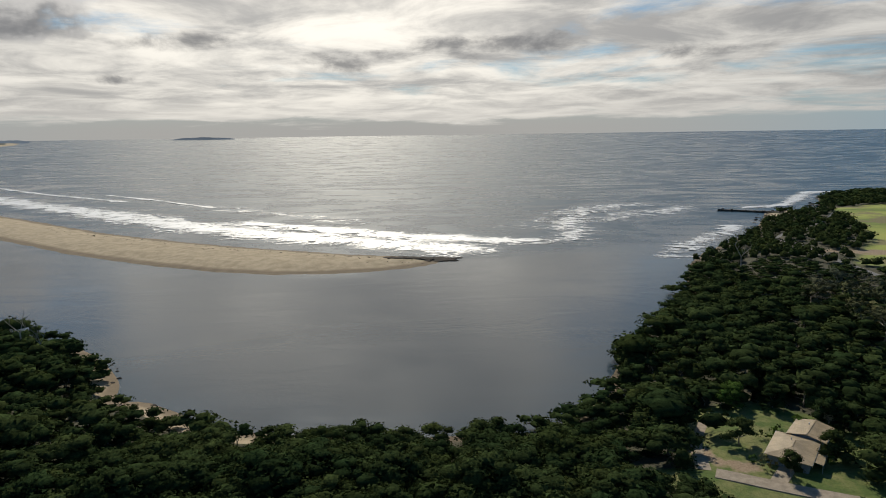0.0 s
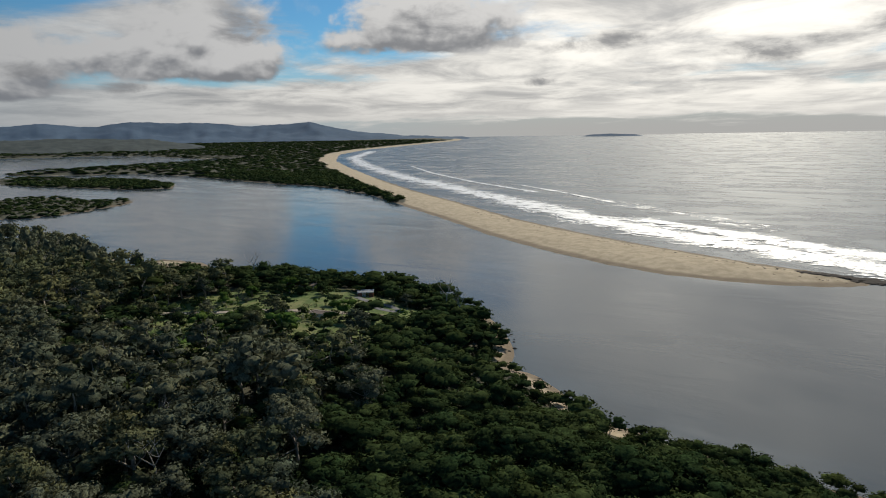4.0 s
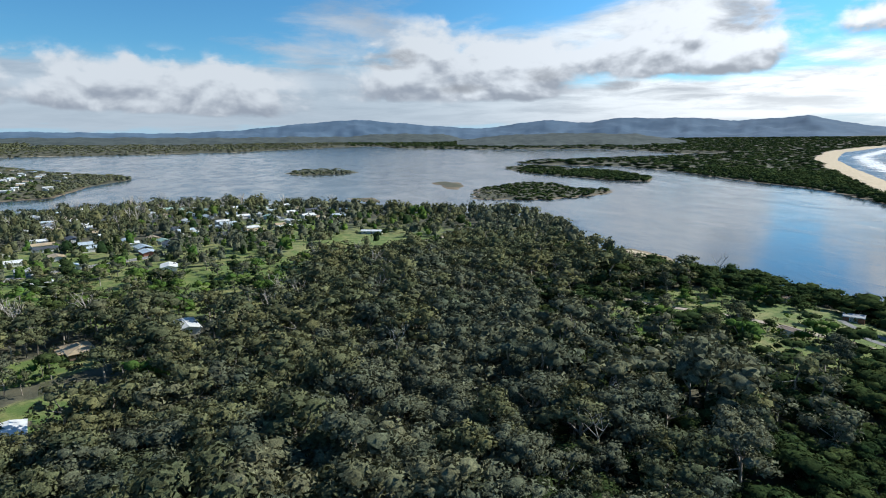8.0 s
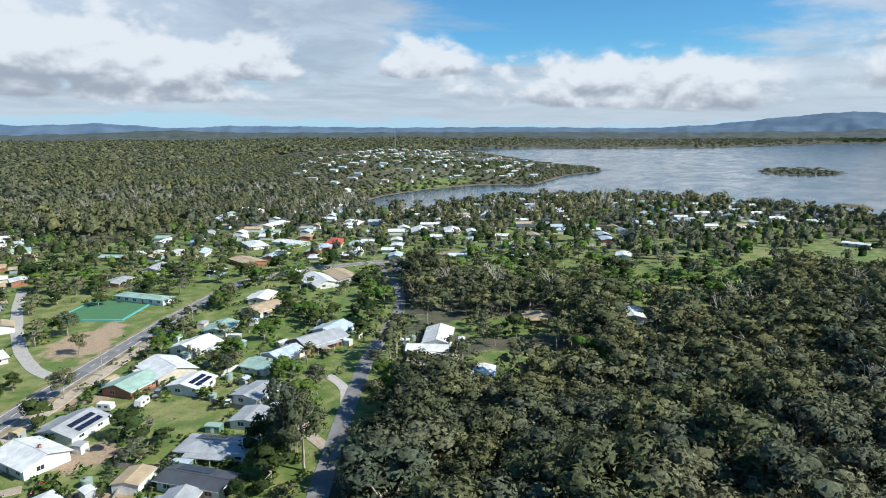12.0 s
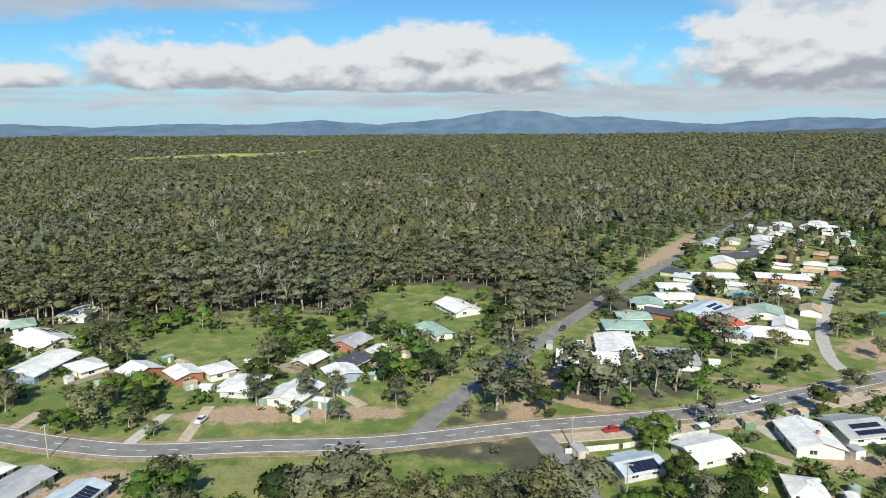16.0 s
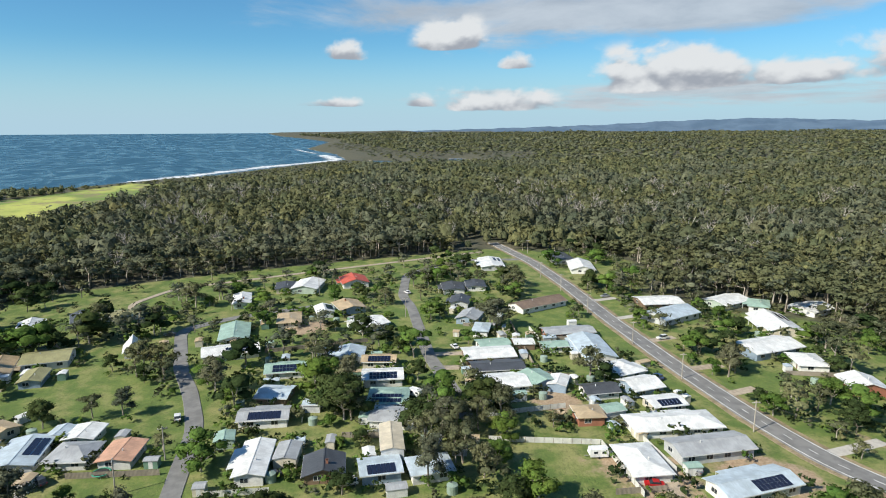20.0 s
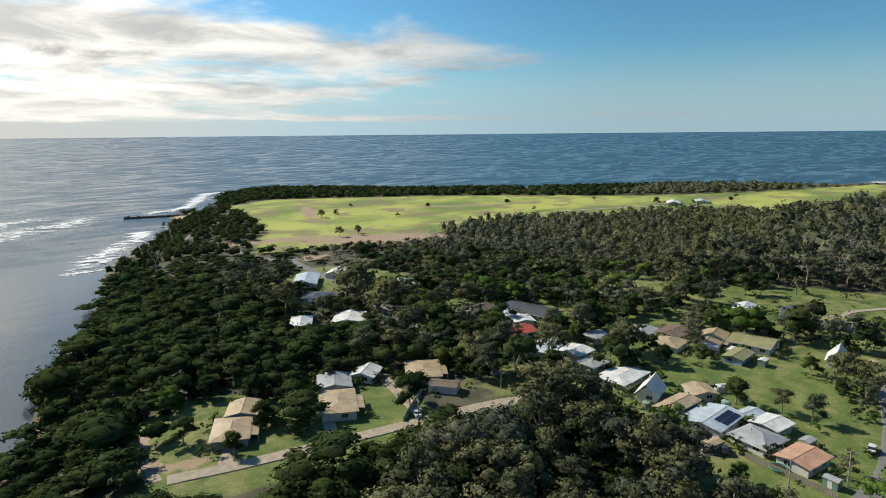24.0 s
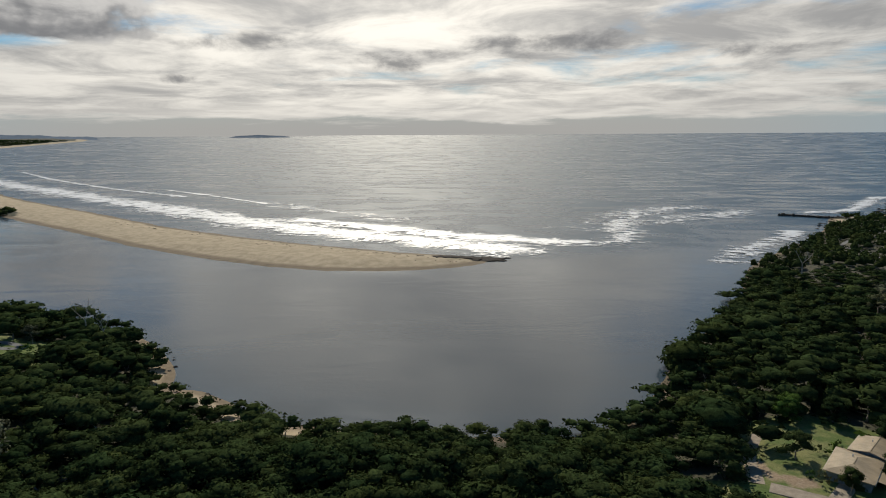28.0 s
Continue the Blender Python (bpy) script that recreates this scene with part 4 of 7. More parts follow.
EAST_SIDE = [
    (181, -132, 23.3, 10.9, 161, "l"), (201, -135, 19.2, 8.0, 76, "g"), (241, -145, 25.9, 10.4, 101, "b"),
    (136, -99, 7.2, 7.1, 161, "t"), (173, -29, 5.0, 4.2, 68, "l"), (199, -57, 10.9, 6.3, 68, "ts"),
    (185, -54, 12.3, 8.8, 73, "ws"), (317, -78, 15.2, 13.0, 174, "r"), (271, -64, 14.0, 11.2, 3, "t"),
    (243, -65, 12.8, 12.3, 107, "w"), (268, -52, 10.7, 6.9, 175, "ws"), (329, -165, 26.0, 13.0, 160, "ws"),
    (300, -209, 23.4, 13.0, 153, "w"), (327, -212, 26.0, 13.0, 166, "d"), (284, -121, 15.1, 10.1, 163, "d"),
    (163, 20, 9.9, 7.6, 162, "o"), (246, 23, 26.0, 10.4, 2, "wA"), (251, -13, 20.2, 10.6, 173, "e"),
]
EAST_SIDE_B = [
    (230, -10, 18.9, 10.2, 88, "ws"), (302, -20, 18.6, 7.4, 174, "w"), (259, -114, 12.3, 7.9, 152, "d"),
    (235, -108, 13.2, 8.4, 140, "g"), (217, -105, 10.7, 5.6, 147, "l"), (199, -101, 11.0, 8.2, 81, "e"),
    (191, -95, 17.2, 11.1, 76, "w"), (178, -92, 16.8, 8.2, 75, "d"), (166, -88, 13.9, 10.9, 78, "w"),
    (164, -99, 9.7, 9.1, 5, "e"), (159, -104, 8.6, 5.7, 139, "w"), (196, -112, 7.6, 6.4, 71, "w"),
    (204, -26, 12.6, 8.6, 78, "es"), (185, -20, 9.1, 8.9, 64, "l"), (170, -15, 13.0, 7.4, 75, "gs"),
    (161, -4, 5.3, 4.8, 172, "e"), (146, -10, 16.2, 6.5, 164, "w"), (147, -18, 8.3, 5.5, 160, "g"),
]
EAST_SIDE_C = [
    (137, -25, 8.9, 8.8, 166, "d"), (131, -37, 9.0, 7.2, 80, "ls"), (141, -43, 13.9, 5.5, 165, "c"),
    (127, -48, 9.5, 7.4, 82, "l"), (156, -49, 12.7, 8.9, 59, "g"), (169, -51, 11.2, 11.0, 67, "es"),
    (210, -49, 10.6, 10.2, 159, "l"), (138, -53, 5.2, 4.0, 152, "g"), (317, -54, 19.2, 12.6, 155, "w"),
]
COVE_SIDE = [
    (180, 64, 15.2, 9.9, 6, "wA"), (186, 75, 15.3, 8.7, 172, "w"), (174, 54, 13.4, 5.8, 168, "t"),
    (189, 52, 7.4, 6.9, 44, "t"), (172, 43, 14.7, 9.4, 171, "ls"), (167, 31, 9.7, 9.4, 71, "g"),
    (181, 36, 6.2, 4.9, 160, "l"), (178, 30, 7.8, 7.1, 162, "w"), (190, 88, 8.0, 7.1, 167, "g"),
    (197, 98, 9.2, 9.0, 173, "w"), (196, 109, 14.0, 10.4, 180, "l"), (205, 128, 12.2, 9.7, 159, "r"),
    (223, 143, 8.8, 6.9, 51, "l"), (219, 134, 8.6, 7.9, 50, "w"), (235, 139, 24.4, 12.2, 83, "d"),
    (216, 155, 16.9, 13.0, 8, "b"), (219, 100, 9.1, 8.0, 53, "g"), (235, 88, 10.1, 10.1, 9, "g"),
]
COVE_SIDE_B = [
    (241, 78, 12.9, 10.1, 169, "b"), (228, 75, 11.0, 9.8, 178, "t"), (243, 64, 16.3, 8.4, 3, "t"),
    (247, 50, 14.3, 13.0, 87, "o2"), (229, 51, 10.6, 6.2, 174, "o2"), (86, 143, 13.3, 9.0, 52, "t"),
    (95, 151, 9.5, 7.8, 48, "t"), (115, 133, 15.7, 9.7, 51, "t"), (125, 146, 11.1, 9.7, 50, "g"),
    (137, 144, 8.6, 7.7, 26, "w"), (150, 130, 14.4, 10.7, 44, "t"), (145, 117, 8.9, 5.4, 116, "b"),
    (108, 166, 6.1, 4.7, 53, "b"), (212, 267, 24.3, 11.8, 46, "l"), (191, 234, 18.1, 13.0, 31, "d"),
    (235, 220, 18.6, 12.2, 37, "l"), (177, 195, 14.6, 12.3, 40, "w"), (158, 204, 19.7, 7.9, 48, "w"),
]
PARK_STREET = [
    (-102, -273, 17.3, 13.0, 35, "g"), (-117, -278, 14.3, 13.0, 72, "e"), (-108, -247, 22.9, 10.3, 163, "w"),
    (-118, -305, 13.4, 10.5, 75, "e"), (-153, -348, 25.6, 13.0, 169, "w"), (-139, -313, 22.6, 13.0, 69, "w"),
    (-152, -405, 23.8, 13.0, 18, "d"), (-237, -545, 26.0, 13.0, 70, "w"), (-269, -552, 26.0, 13.0, 67, "w"),
    (-191, -470, 26.0, 13.0, 73, "w"), (-95, -165, 13.4, 11.6, 15, "gs"), (-80, -158, 14.2, 11.1, 88, "w"),
    (-122, -177, 13.0, 10.9, 11, "e"), (-136, -178, 17.2, 13.0, 74, "w"), (-158, -189, 13.7, 12.6, 7, "w"),
    (-131, -160, 10.4, 10.3, 14, "ws"), (-154, -152, 10.2, 9.5, 93, "e"), (-166, -153, 12.0, 9.7, 173, "ls"),
]
PARK_STREET_B = [
    (-184, -151, 18.8, 12.5, 163, "g"), (-209, -203, 16.0, 12.3, 177, "t"), (-197, -154, 13.4, 11.2, 2, "l"),
    (-135, -136, 11.4, 9.1, 4, "g"), (-122, -125, 9.1, 9.0, 17, "g"), (-105, -120, 18.9, 8.3, 109, "gs"),
    (-91, -112, 16.7, 7.2, 101, "ds"), (-81, -108, 11.1, 6.7, 23, "g"), (-85, -126, 7.7, 6.4, 23, "t"),
    (-68, -133, 8.7, 7.0, 81, "w"), (-208, -111, 19.1, 10.1, 23, "w"), (-194, -108, 14.8, 7.3, 111, "w"),
    (-185, -101, 16.7, 8.7, 109, "t"), (-174, -89, 6.6, 5.3, 23, "t"), (-180, -83, 5.3, 4.5, 23, "w"),
    (-338, -333, 26.0, 13.0, 58, "w"), (-356, -314, 26.0, 13.0, 86, "w"), (-368, -283, 24.7, 11.1, 33, "r"),
]
PARK_STREET_C = [
    (-288, -291, 24.2, 13.0, 72, "t"), (-266, -216, 26.0, 13.0, 57, "w"), (-282, -213, 26.0, 12.9, 59, "t"),
]
CORNER = [
    (56, -224, 12.1, 10.4, 69, "g"), (50, -205, 9.8, 8.6, 63, "d"), (44, -216, 7.0, 6.3, 66, "w"),
    (-31, -212, 20.3, 12.9, 173, "w"), (-43, -228, 20.8, 13.0, 85, "w"), (-51, -251, 16.4, 12.3, 0, "e"),
    (-57, -266, 13.2, 11.2, 3, "e"), (-69, -288, 12.2, 11.5, 84, "e"), (-84, -301, 18.0, 13.0, 4, "w"),
    (-90, -322, 17.4, 11.1, 176, "w"), (-117, -348, 22.7, 13.0, 179, "w"), (-135, -385, 19.5, 13.0, 76, "w"),
    (-89, -277, 26.0, 12.7, 48, "ls"), (-92, -258, 14.8, 10.8, 4, "r"), (-63, -216, 15.8, 12.2, 83, "g"),
    (-52, -150, 13.1, 9.9, 25, "w"), (-33, -141, 11.1, 7.6, 23, "ls"), (19, -276, 19.9, 12.4, 123, "w"),
]
CORNER_B = [
    (26, -241, 16.6, 7.2, 126, "e"),
]
INFILL = [
    (292, 64, 15, 9, 5, "w"), (297, 46, 16, 8, 8, "d"), (298, 30, 12, 9, 80, "o2"), (320, -43, 14, 9, 170, "d"), (262, -36, 15, 9, 170, "t"), (285, -134, 14, 9, 160, "d"), (189, -121, 9, 6, 76, "e"),
    (149, -112, 10, 7, 79, "d"), (141, -192, 12, 9, 150, "w"), (-274, -376, 9, 7, 62, "w"), (-284, -368, 9, 7, 62, "w"), (-292, -358, 9, 7, 62, "w"), (-214, -314, 16, 9, 28, "g"), (-248, -326, 18, 9, 28, "g"),
    (-225, -219, 16, 9, 25, "w"), (-179, -198, 14, 9, 25, "e"), (-346, -190, 16, 10, 30, "w"), (-364, -178, 14, 10, 120, "w"), (-446, -255, 26, 13, 30, "w"), (-460, -232, 24, 12, 30, "w"), (-455, -330, 30, 14, 20, "w"),
    (-446, -472, 22, 12, 60, "w"), (-422, -392, 34, 14, 15, "w"), (-411, -700, 28, 13, 30, "w"), (-380, -715, 24, 12, 40, "w"), (-425, -680, 18, 10, 10, "c"),
]
HOUSES = INFILL + SOUTH_STREET + SOUTH_STREET_B + EAST_SIDE + EAST_SIDE_B + EAST_SIDE_C + COVE_SIDE + COVE_SIDE_B + PARK_STREET + PARK_STREET_B + PARK_STREET_C + CORNER + CORNER_B

# ---- parts and simple solids ----
def part(name, verts, faces, mat, parent=None, label="", smooth=False):
    """One mesh object, under a thing or under a part."""
    me_ = verts if isinstance(verts, bpy.types.Mesh) else None
    if me_ is None:
        me_ = bpy.data.meshes.new(name)
        me_.from_pydata([tuple(map(float, v)) for v in verts], [], [tuple(map(int, f)) for f in faces])
        me_.materials.append(mat)
        if smooth:
            me_.polygons.foreach_set("use_smooth", [True] * len(me_.polygons))
    ob = new(name, me_)
    if parent:
        ob.parent = parent
    if label:
        ob["label"] = label
    return ob


def box(x0, y0, z0, x1, y1, z1):
    v = [(x0, y0, z0), (x1, y0, z0), (x1, y1, z0), (x0, y1, z0), (x0, y0, z1), (x1, y0, z1), (x1, y1, z1), (x0, y1, z1)]
    return v, [(0, 3, 2, 1), (4, 5, 6, 7), (0, 1, 5, 4), (1, 2, 6, 5), (2, 3, 7, 6), (3, 0, 4, 7)]


def solids(*many):
    vs, fs = [], []
    for v, f in many:
        base = len(vs)
        vs += list(v)
        fs += [tuple(i + base for i in q) for q in f]
    return vs, fs


def tube(a, b, ra, rb, sides=8):
    """A closed tapered tube."""
    v, f = limb(a, b, ra, rb, sides)
    return [tuple(q) for q in v], [tuple(q) for q in f] + [tuple(range(sides))[::-1], tuple(range(sides, 2 * sides))]


def solid_mesh(name, vf, mat):
    me_ = bpy.data.meshes.new(name)
    me_.from_pydata([tuple(map(float, v)) for v in vf[0]], [], [tuple(map(int, f)) for f in vf[1]])
    me_.materials.append(mat)
    return me_


def height_at(x, y):
    return float(land_height(np.array([[x, y]]))[0][0])


ROOFS = {"w": ("white metal", (0.80, 0.80, 0.78)), "l": ("pale blue-grey metal", (0.52, 0.60, 0.66)), "g": ("grey metal", (0.42, 0.43, 0.44)), "d": ("dark grey metal", (0.085, 0.09, 0.10)),
         "t": ("tan metal", (0.52, 0.40, 0.25)), "b": ("brown tiled", (0.24, 0.17, 0.12)), "r": ("red metal", (0.58, 0.12, 0.07)), "e": ("pale green metal", (0.36, 0.50, 0.42)),
         "o": ("orange tiled", (0.62, 0.36, 0.24)), "o2": ("olive metal", (0.34, 0.32, 0.16)), "c": ("cream metal", (0.66, 0.58, 0.44))}


def sheet_roof(name, colour):
    """Ribbed roof sheet with streaks and stains."""
    def build(n):
        p = n.add("ShaderNodeTexCoord").outputs["Object"]
        f = n.ramp(n.math("ADD", n.math("MULTIPLY", n.noise(p, 0.35, 4), 0.6), n.math("MULTIPLY", n.noise(n.vec("MULTIPLY", p, (4.0, 0.5, 1)), 1.3, 4), 0.4)), 0.36, 0.66)
        return n.mix(f, tuple(c * 0.68 for c in colour), colour)

    def ribs(n):
        wv = n.add("ShaderNodeTexWave", wave_type="BANDS", bands_direction="X")
        n.put(wv.inputs["Vector"], n.add("ShaderNodeTexCoord").outputs["Object"])
        n.put(wv.inputs["Scale"], 1.6)
        return wv.outputs["Fac"]
    return material(name, build, 0.5, 0.0, (ribs, 0.35, 0.05))


ROOF_MATS = {k: sheet_roof("roof_" + v[0].replace(" ", "_").replace("-", "_"), v[1]) for k, v in ROOFS.items()}
WALL_TONES = [("white weatherboard", (0.72, 0.71, 0.68)), ("cream weatherboard", (0.62, 0.56, 0.44)), ("pale grey fibro", (0.55, 0.56, 0.56)), ("blue-grey weatherboard", (0.28, 0.36, 0.45)),
              ("red brick", (0.36, 0.15, 0.09)), ("brown timber", (0.22, 0.15, 0.10)), ("pale green weatherboard", (0.42, 0.50, 0.42))]
WALL_MATS = [paint("wall_" + n_.replace(" ", "_").replace("-", "_"), c_, 0.8) for n_, c_ in WALL_TONES]
TRIM = paint("white_trim", (0.74, 0.74, 0.72), 0.6)
GLASS = material("window_glass", lambda n: n.mix(n.noise(place(n), 0.5, 2), (0.015, 0.02, 0.025), (0.05, 0.06, 0.07)), 0.08)
SOLAR = material("solar_cells", lambda n: n.mix(n.noise(place(n), 2.0, 2), (0.010, 0.013, 0.030), (0.022, 0.028, 0.055)), 0.18)
DOOR = paint("door_paint", (0.25, 0.16, 0.11), 0.6)
TIMBER = paint("grey_timber", (0.30, 0.26, 0.21), 0.9)
BRICK = paint("chimney_brick", (0.36, 0.17, 0.11), 0.9)
WINDOW_ME = solid_mesh("window", solids(box(-0.95, -0.05, 0.95, 0.95, 0.04, 1.03), box(-0.95, -0.05, 2.13, 0.95, 0.04, 2.21), box(-0.95, -0.05, 1.03, -0.87, 0.04, 2.13), box(0.87, -0.05, 1.03, 0.95, 0.04, 2.13),
                                         box(-0.04, -0.05, 1.03, 0.04, 0.04, 2.13)), TRIM)
PANE_ME = solid_mesh("pane", box(-0.87, -0.02, 1.03, 0.87, 0.015, 2.13), GLASS)
DOOR_ME = solid_mesh("door", solids(box(-0.45, -0.05, 0.1, 0.45, 0.03, 2.15)), DOOR)
PANEL_ME = solid_mesh("solar_panel", box(-0.5, -0.82, 0.08, 0.5, 0.82, 0.13), SOLAR)
POST_ME = solid_mesh("verandah_post", box(-0.06, -0.06, 0, 0.06, 0.06, 2.6), TRIM)
hrng = random.Random(5)


def roof_shape(L, W, eave, over, pitch, hip):
    """A pitched roof with an overhang, 0.16 m thick."""
    a, b = L / 2 + over, W / 2 + over
    top = eave + b * pitch
    h = min(b, a * 0.8) if hip else 0.0
    lo = eave - over * pitch * 0.2
    v = [(-a, -b, lo), (a, -b, lo), (a, b, lo), (-a, b, lo), (-a + h, 0, top), (a - h, 0, top)]
    v += [(x, y, z - 0.18) for x, y, z in v[:4]] + [(x, y, z - 0.18) for x, y, z in v[4:]]
    f = [(0, 1, 5, 4), (2, 3, 4, 5), (1, 2, 5), (3, 0, 4), (6, 10, 11, 7), (8, 11, 10, 9), (7, 11, 8), (9, 10, 6), (0, 6, 7, 1), (1, 7, 8, 2), (2, 8, 9, 3), (3, 9, 6, 0)]
    if not hip:
        f = [(0, 1, 5, 4), (2, 3, 4, 5), (6, 10, 11, 7), (8, 11, 10, 9), (0, 6, 7, 1), (2, 8, 9, 3), (1, 7, 11, 5), (2, 5, 11, 8), (0, 4, 10, 6), (3, 9, 10, 4)]
    return v, f


def house(x, y, L, W, turn, code, far=False):
    """A low house: walls with gables, roof, windows with panes, a door, and what stands on the roof."""
    key = code.rstrip("sA")
    shed = L * W < 50 or key == "c"
    steep = "A" in code
    if steep:
        L, W = min(L, 9.5), min(W, 5.8)
    pitch = 1.05 if steep else hrng.choice((0.16, 0.22, 0.3)) if not shed else 0.2
    eave = 2.2 if steep else 2.5 if shed else hrng.choice((2.4, 2.5, 2.8))
    if key == "c":
        eave = 4.2
    hip = (not steep and not shed and hrng.random() < 0.25)
    wall_i = hrng.randrange(len(WALL_TONES)) if hrng.random() < 0.65 else 0
    over = 0.25 if shed else 0.65
    base = new("shed" if shed else "house")
    base.matrix_world = pose(x, y, height_at(x, y), 0, 0, turn)
    kind = "shed" if shed else "house"
    tagged(base, f"{WALL_TONES[wall_i][0]} {kind} with {'steep ' if steep else ''}{ROOFS[key][0]} roof" + (" and solar panels" if "s" in code else ""),
           kind, group="sheds in town" if shed else "houses in town")
    a, b = L / 2, W / 2
    gable = eave + (0 if hip else b * pitch - 0.22)
    wv = [(-a, -b, -0.6), (a, -b, -0.6), (a, b, -0.6), (-a, b, -0.6), (-a, -b, eave), (a, -b, eave), (a, b, eave), (-a, b, eave), (-a, 0, gable), (a, 0, gable)]
    part("wall", wv, [(0, 1, 5, 4), (1, 2, 6, 9, 5), (2, 3, 7, 6), (3, 0, 4, 8, 7), (4, 5, 9, 8), (6, 7, 8, 9)], WALL_MATS[wall_i], base)
    roof = part("roof", *roof_shape(L, W, eave + 0.05, over, pitch, hip), ROOF_MATS[key], base)
    top = eave + 0.05 + (b + over) * pitch
    hh = min(b + over, (a + over) * 0.8) if hip else 0
    part("ridge_cap", *box(-a - over + hh, -0.14, top - 0.03, a + over - hh, 0.14, top + 0.06), ROOF_MATS[key], roof)
    if far:
        return base
    for y_ in (-b - over, b + over):
        part("fascia", *box(-a - over, y_ - 0.05, eave - 0.28, a + over, y_ + 0.05, eave - 0.02), TRIM, base)
    if not shed:
        for side in (-1, 1):
            n_ = max(1, int(L // 4.6))
            for i in range(n_):
                wx = -a + (i + 0.5) * L / n_
                if side < 0 and i == n_ // 2:
                    d_ = part("door", DOOR_ME, None, None, base)
                    d_.location = (wx, -b, 0)
                    continue
                w_ = part("window", WINDOW_ME, None, None, base)
                w_.location, w_.rotation_euler = (wx, side * b, 0), (0, 0, 0 if side < 0 else math.pi)
                part("pane", PANE_ME, None, None, w_)
        for side in (-1, 1):
            w_ = part("window", WINDOW_ME, None, None, base)
            w_.location, w_.rotation_euler = (side * a, -b * 0.3, 0), (0, 0, side * math.pi / 2)
            part("pane", PANE_ME, None, None, w_)
    else:
        d_ = part("roller_door", *box(-min(a, 1.6), -b - 0.05, 0, min(a, 1.6), -b + 0.03, 2.2), TRIM, base)
    slope = math.atan(pitch)
    if "s" in code:
        cols = max(3, int((L - 2) // 1.15))
        for i in range(min(cols, 8)):
            for j in range(2):
                p_ = part("solar_panel", PANEL_ME, None, None, roof)
                dist = (0.38 + 0.36 * j) * (b + over)
                sgn = 1
                p_.location = (-a * 0.75 + 1.1 * i + 0.6, sgn * dist, eave + 0.05 + (b + over - dist) * pitch)
                p_.rotation_euler = (-slope * sgn, 0, 0)
    elif not shed and hrng.random() < 0.08:
        part("chimney", *solids(box(a * 0.4 - 0.3, 0.5, eave, a * 0.4 + 0.3, 1.1, top + 0.7), box(a * 0.4 - 0.36, 0.44, top + 0.55, a * 0.4 + 0.36, 1.16, top + 0.7)), BRICK, roof)
    elif not shed:
        part("roof_vent", *tube((a * 0.3, 0.8, top - 1.0), (a * 0.3, 0.8, top + 0.45), 0.15, 0.12, 6), TRIM, roof)
    if not shed and L > 10 and hrng.random() < 0.6:
        v_ = part("verandah_roof", [(-a * 0.7, -b, eave - 0.05), (a * 0.5, -b, eave - 0.05), (a * 0.5, -b - 2.6, eave - 0.45), (-a * 0.7, -b - 2.6, eave - 0.45), (-a * 0.7, -b, eave - 0.15), (a * 0.5, -b, eave - 0.15),
                                    (a * 0.5, -b - 2.6, eave - 0.55), (-a * 0.7, -b - 2.6, eave - 0.55)],
                  [(0, 1, 2, 3), (4, 7, 6, 5), (0, 4, 5, 1), (1, 5, 6, 2), (2, 6, 7, 3), (3, 7, 4, 0)], ROOF_MATS[key], base)
        for i in range(4):
            p_ = part("verandah_post", POST_ME, None, None, base)
            p_.location, p_.scale = (-a * 0.68 + i * (a * 1.16) / 3, -b - 2.5, 0), (1, 1, (eave - 0.5) / 2.6)
    return base


for row in HOUSES:
    house(*row, far=math.hypot(row[0], row[1]) > 390)
SOLO = [(-274, -50, 16, 9, 20, "w"), (-289, -28, 15, 9, 40, "t"), (-253, -85, 14, 9, 30, "t"), (-181, -80, 10, 7, 20, "w"), (-413, -82, 14, 9, 10, "w"), (-526, 59, 18, 8, 70, "w"), (-216, 233, 8, 6, 40, "g"),
        (-205, 190, 7, 5, 10, "b"), (-250, 225, 8, 5, 20, "b"), (-197, -270, 30, 7, 98, "e"), (235, 268, 14, 9, 30, "w"), (700, 235, 26, 13, 20, "w"), (735, 215, 20, 12, 25, "l"), (672, 205, 14, 9, 0, "g")]
for row in SOLO:
    house(*row)

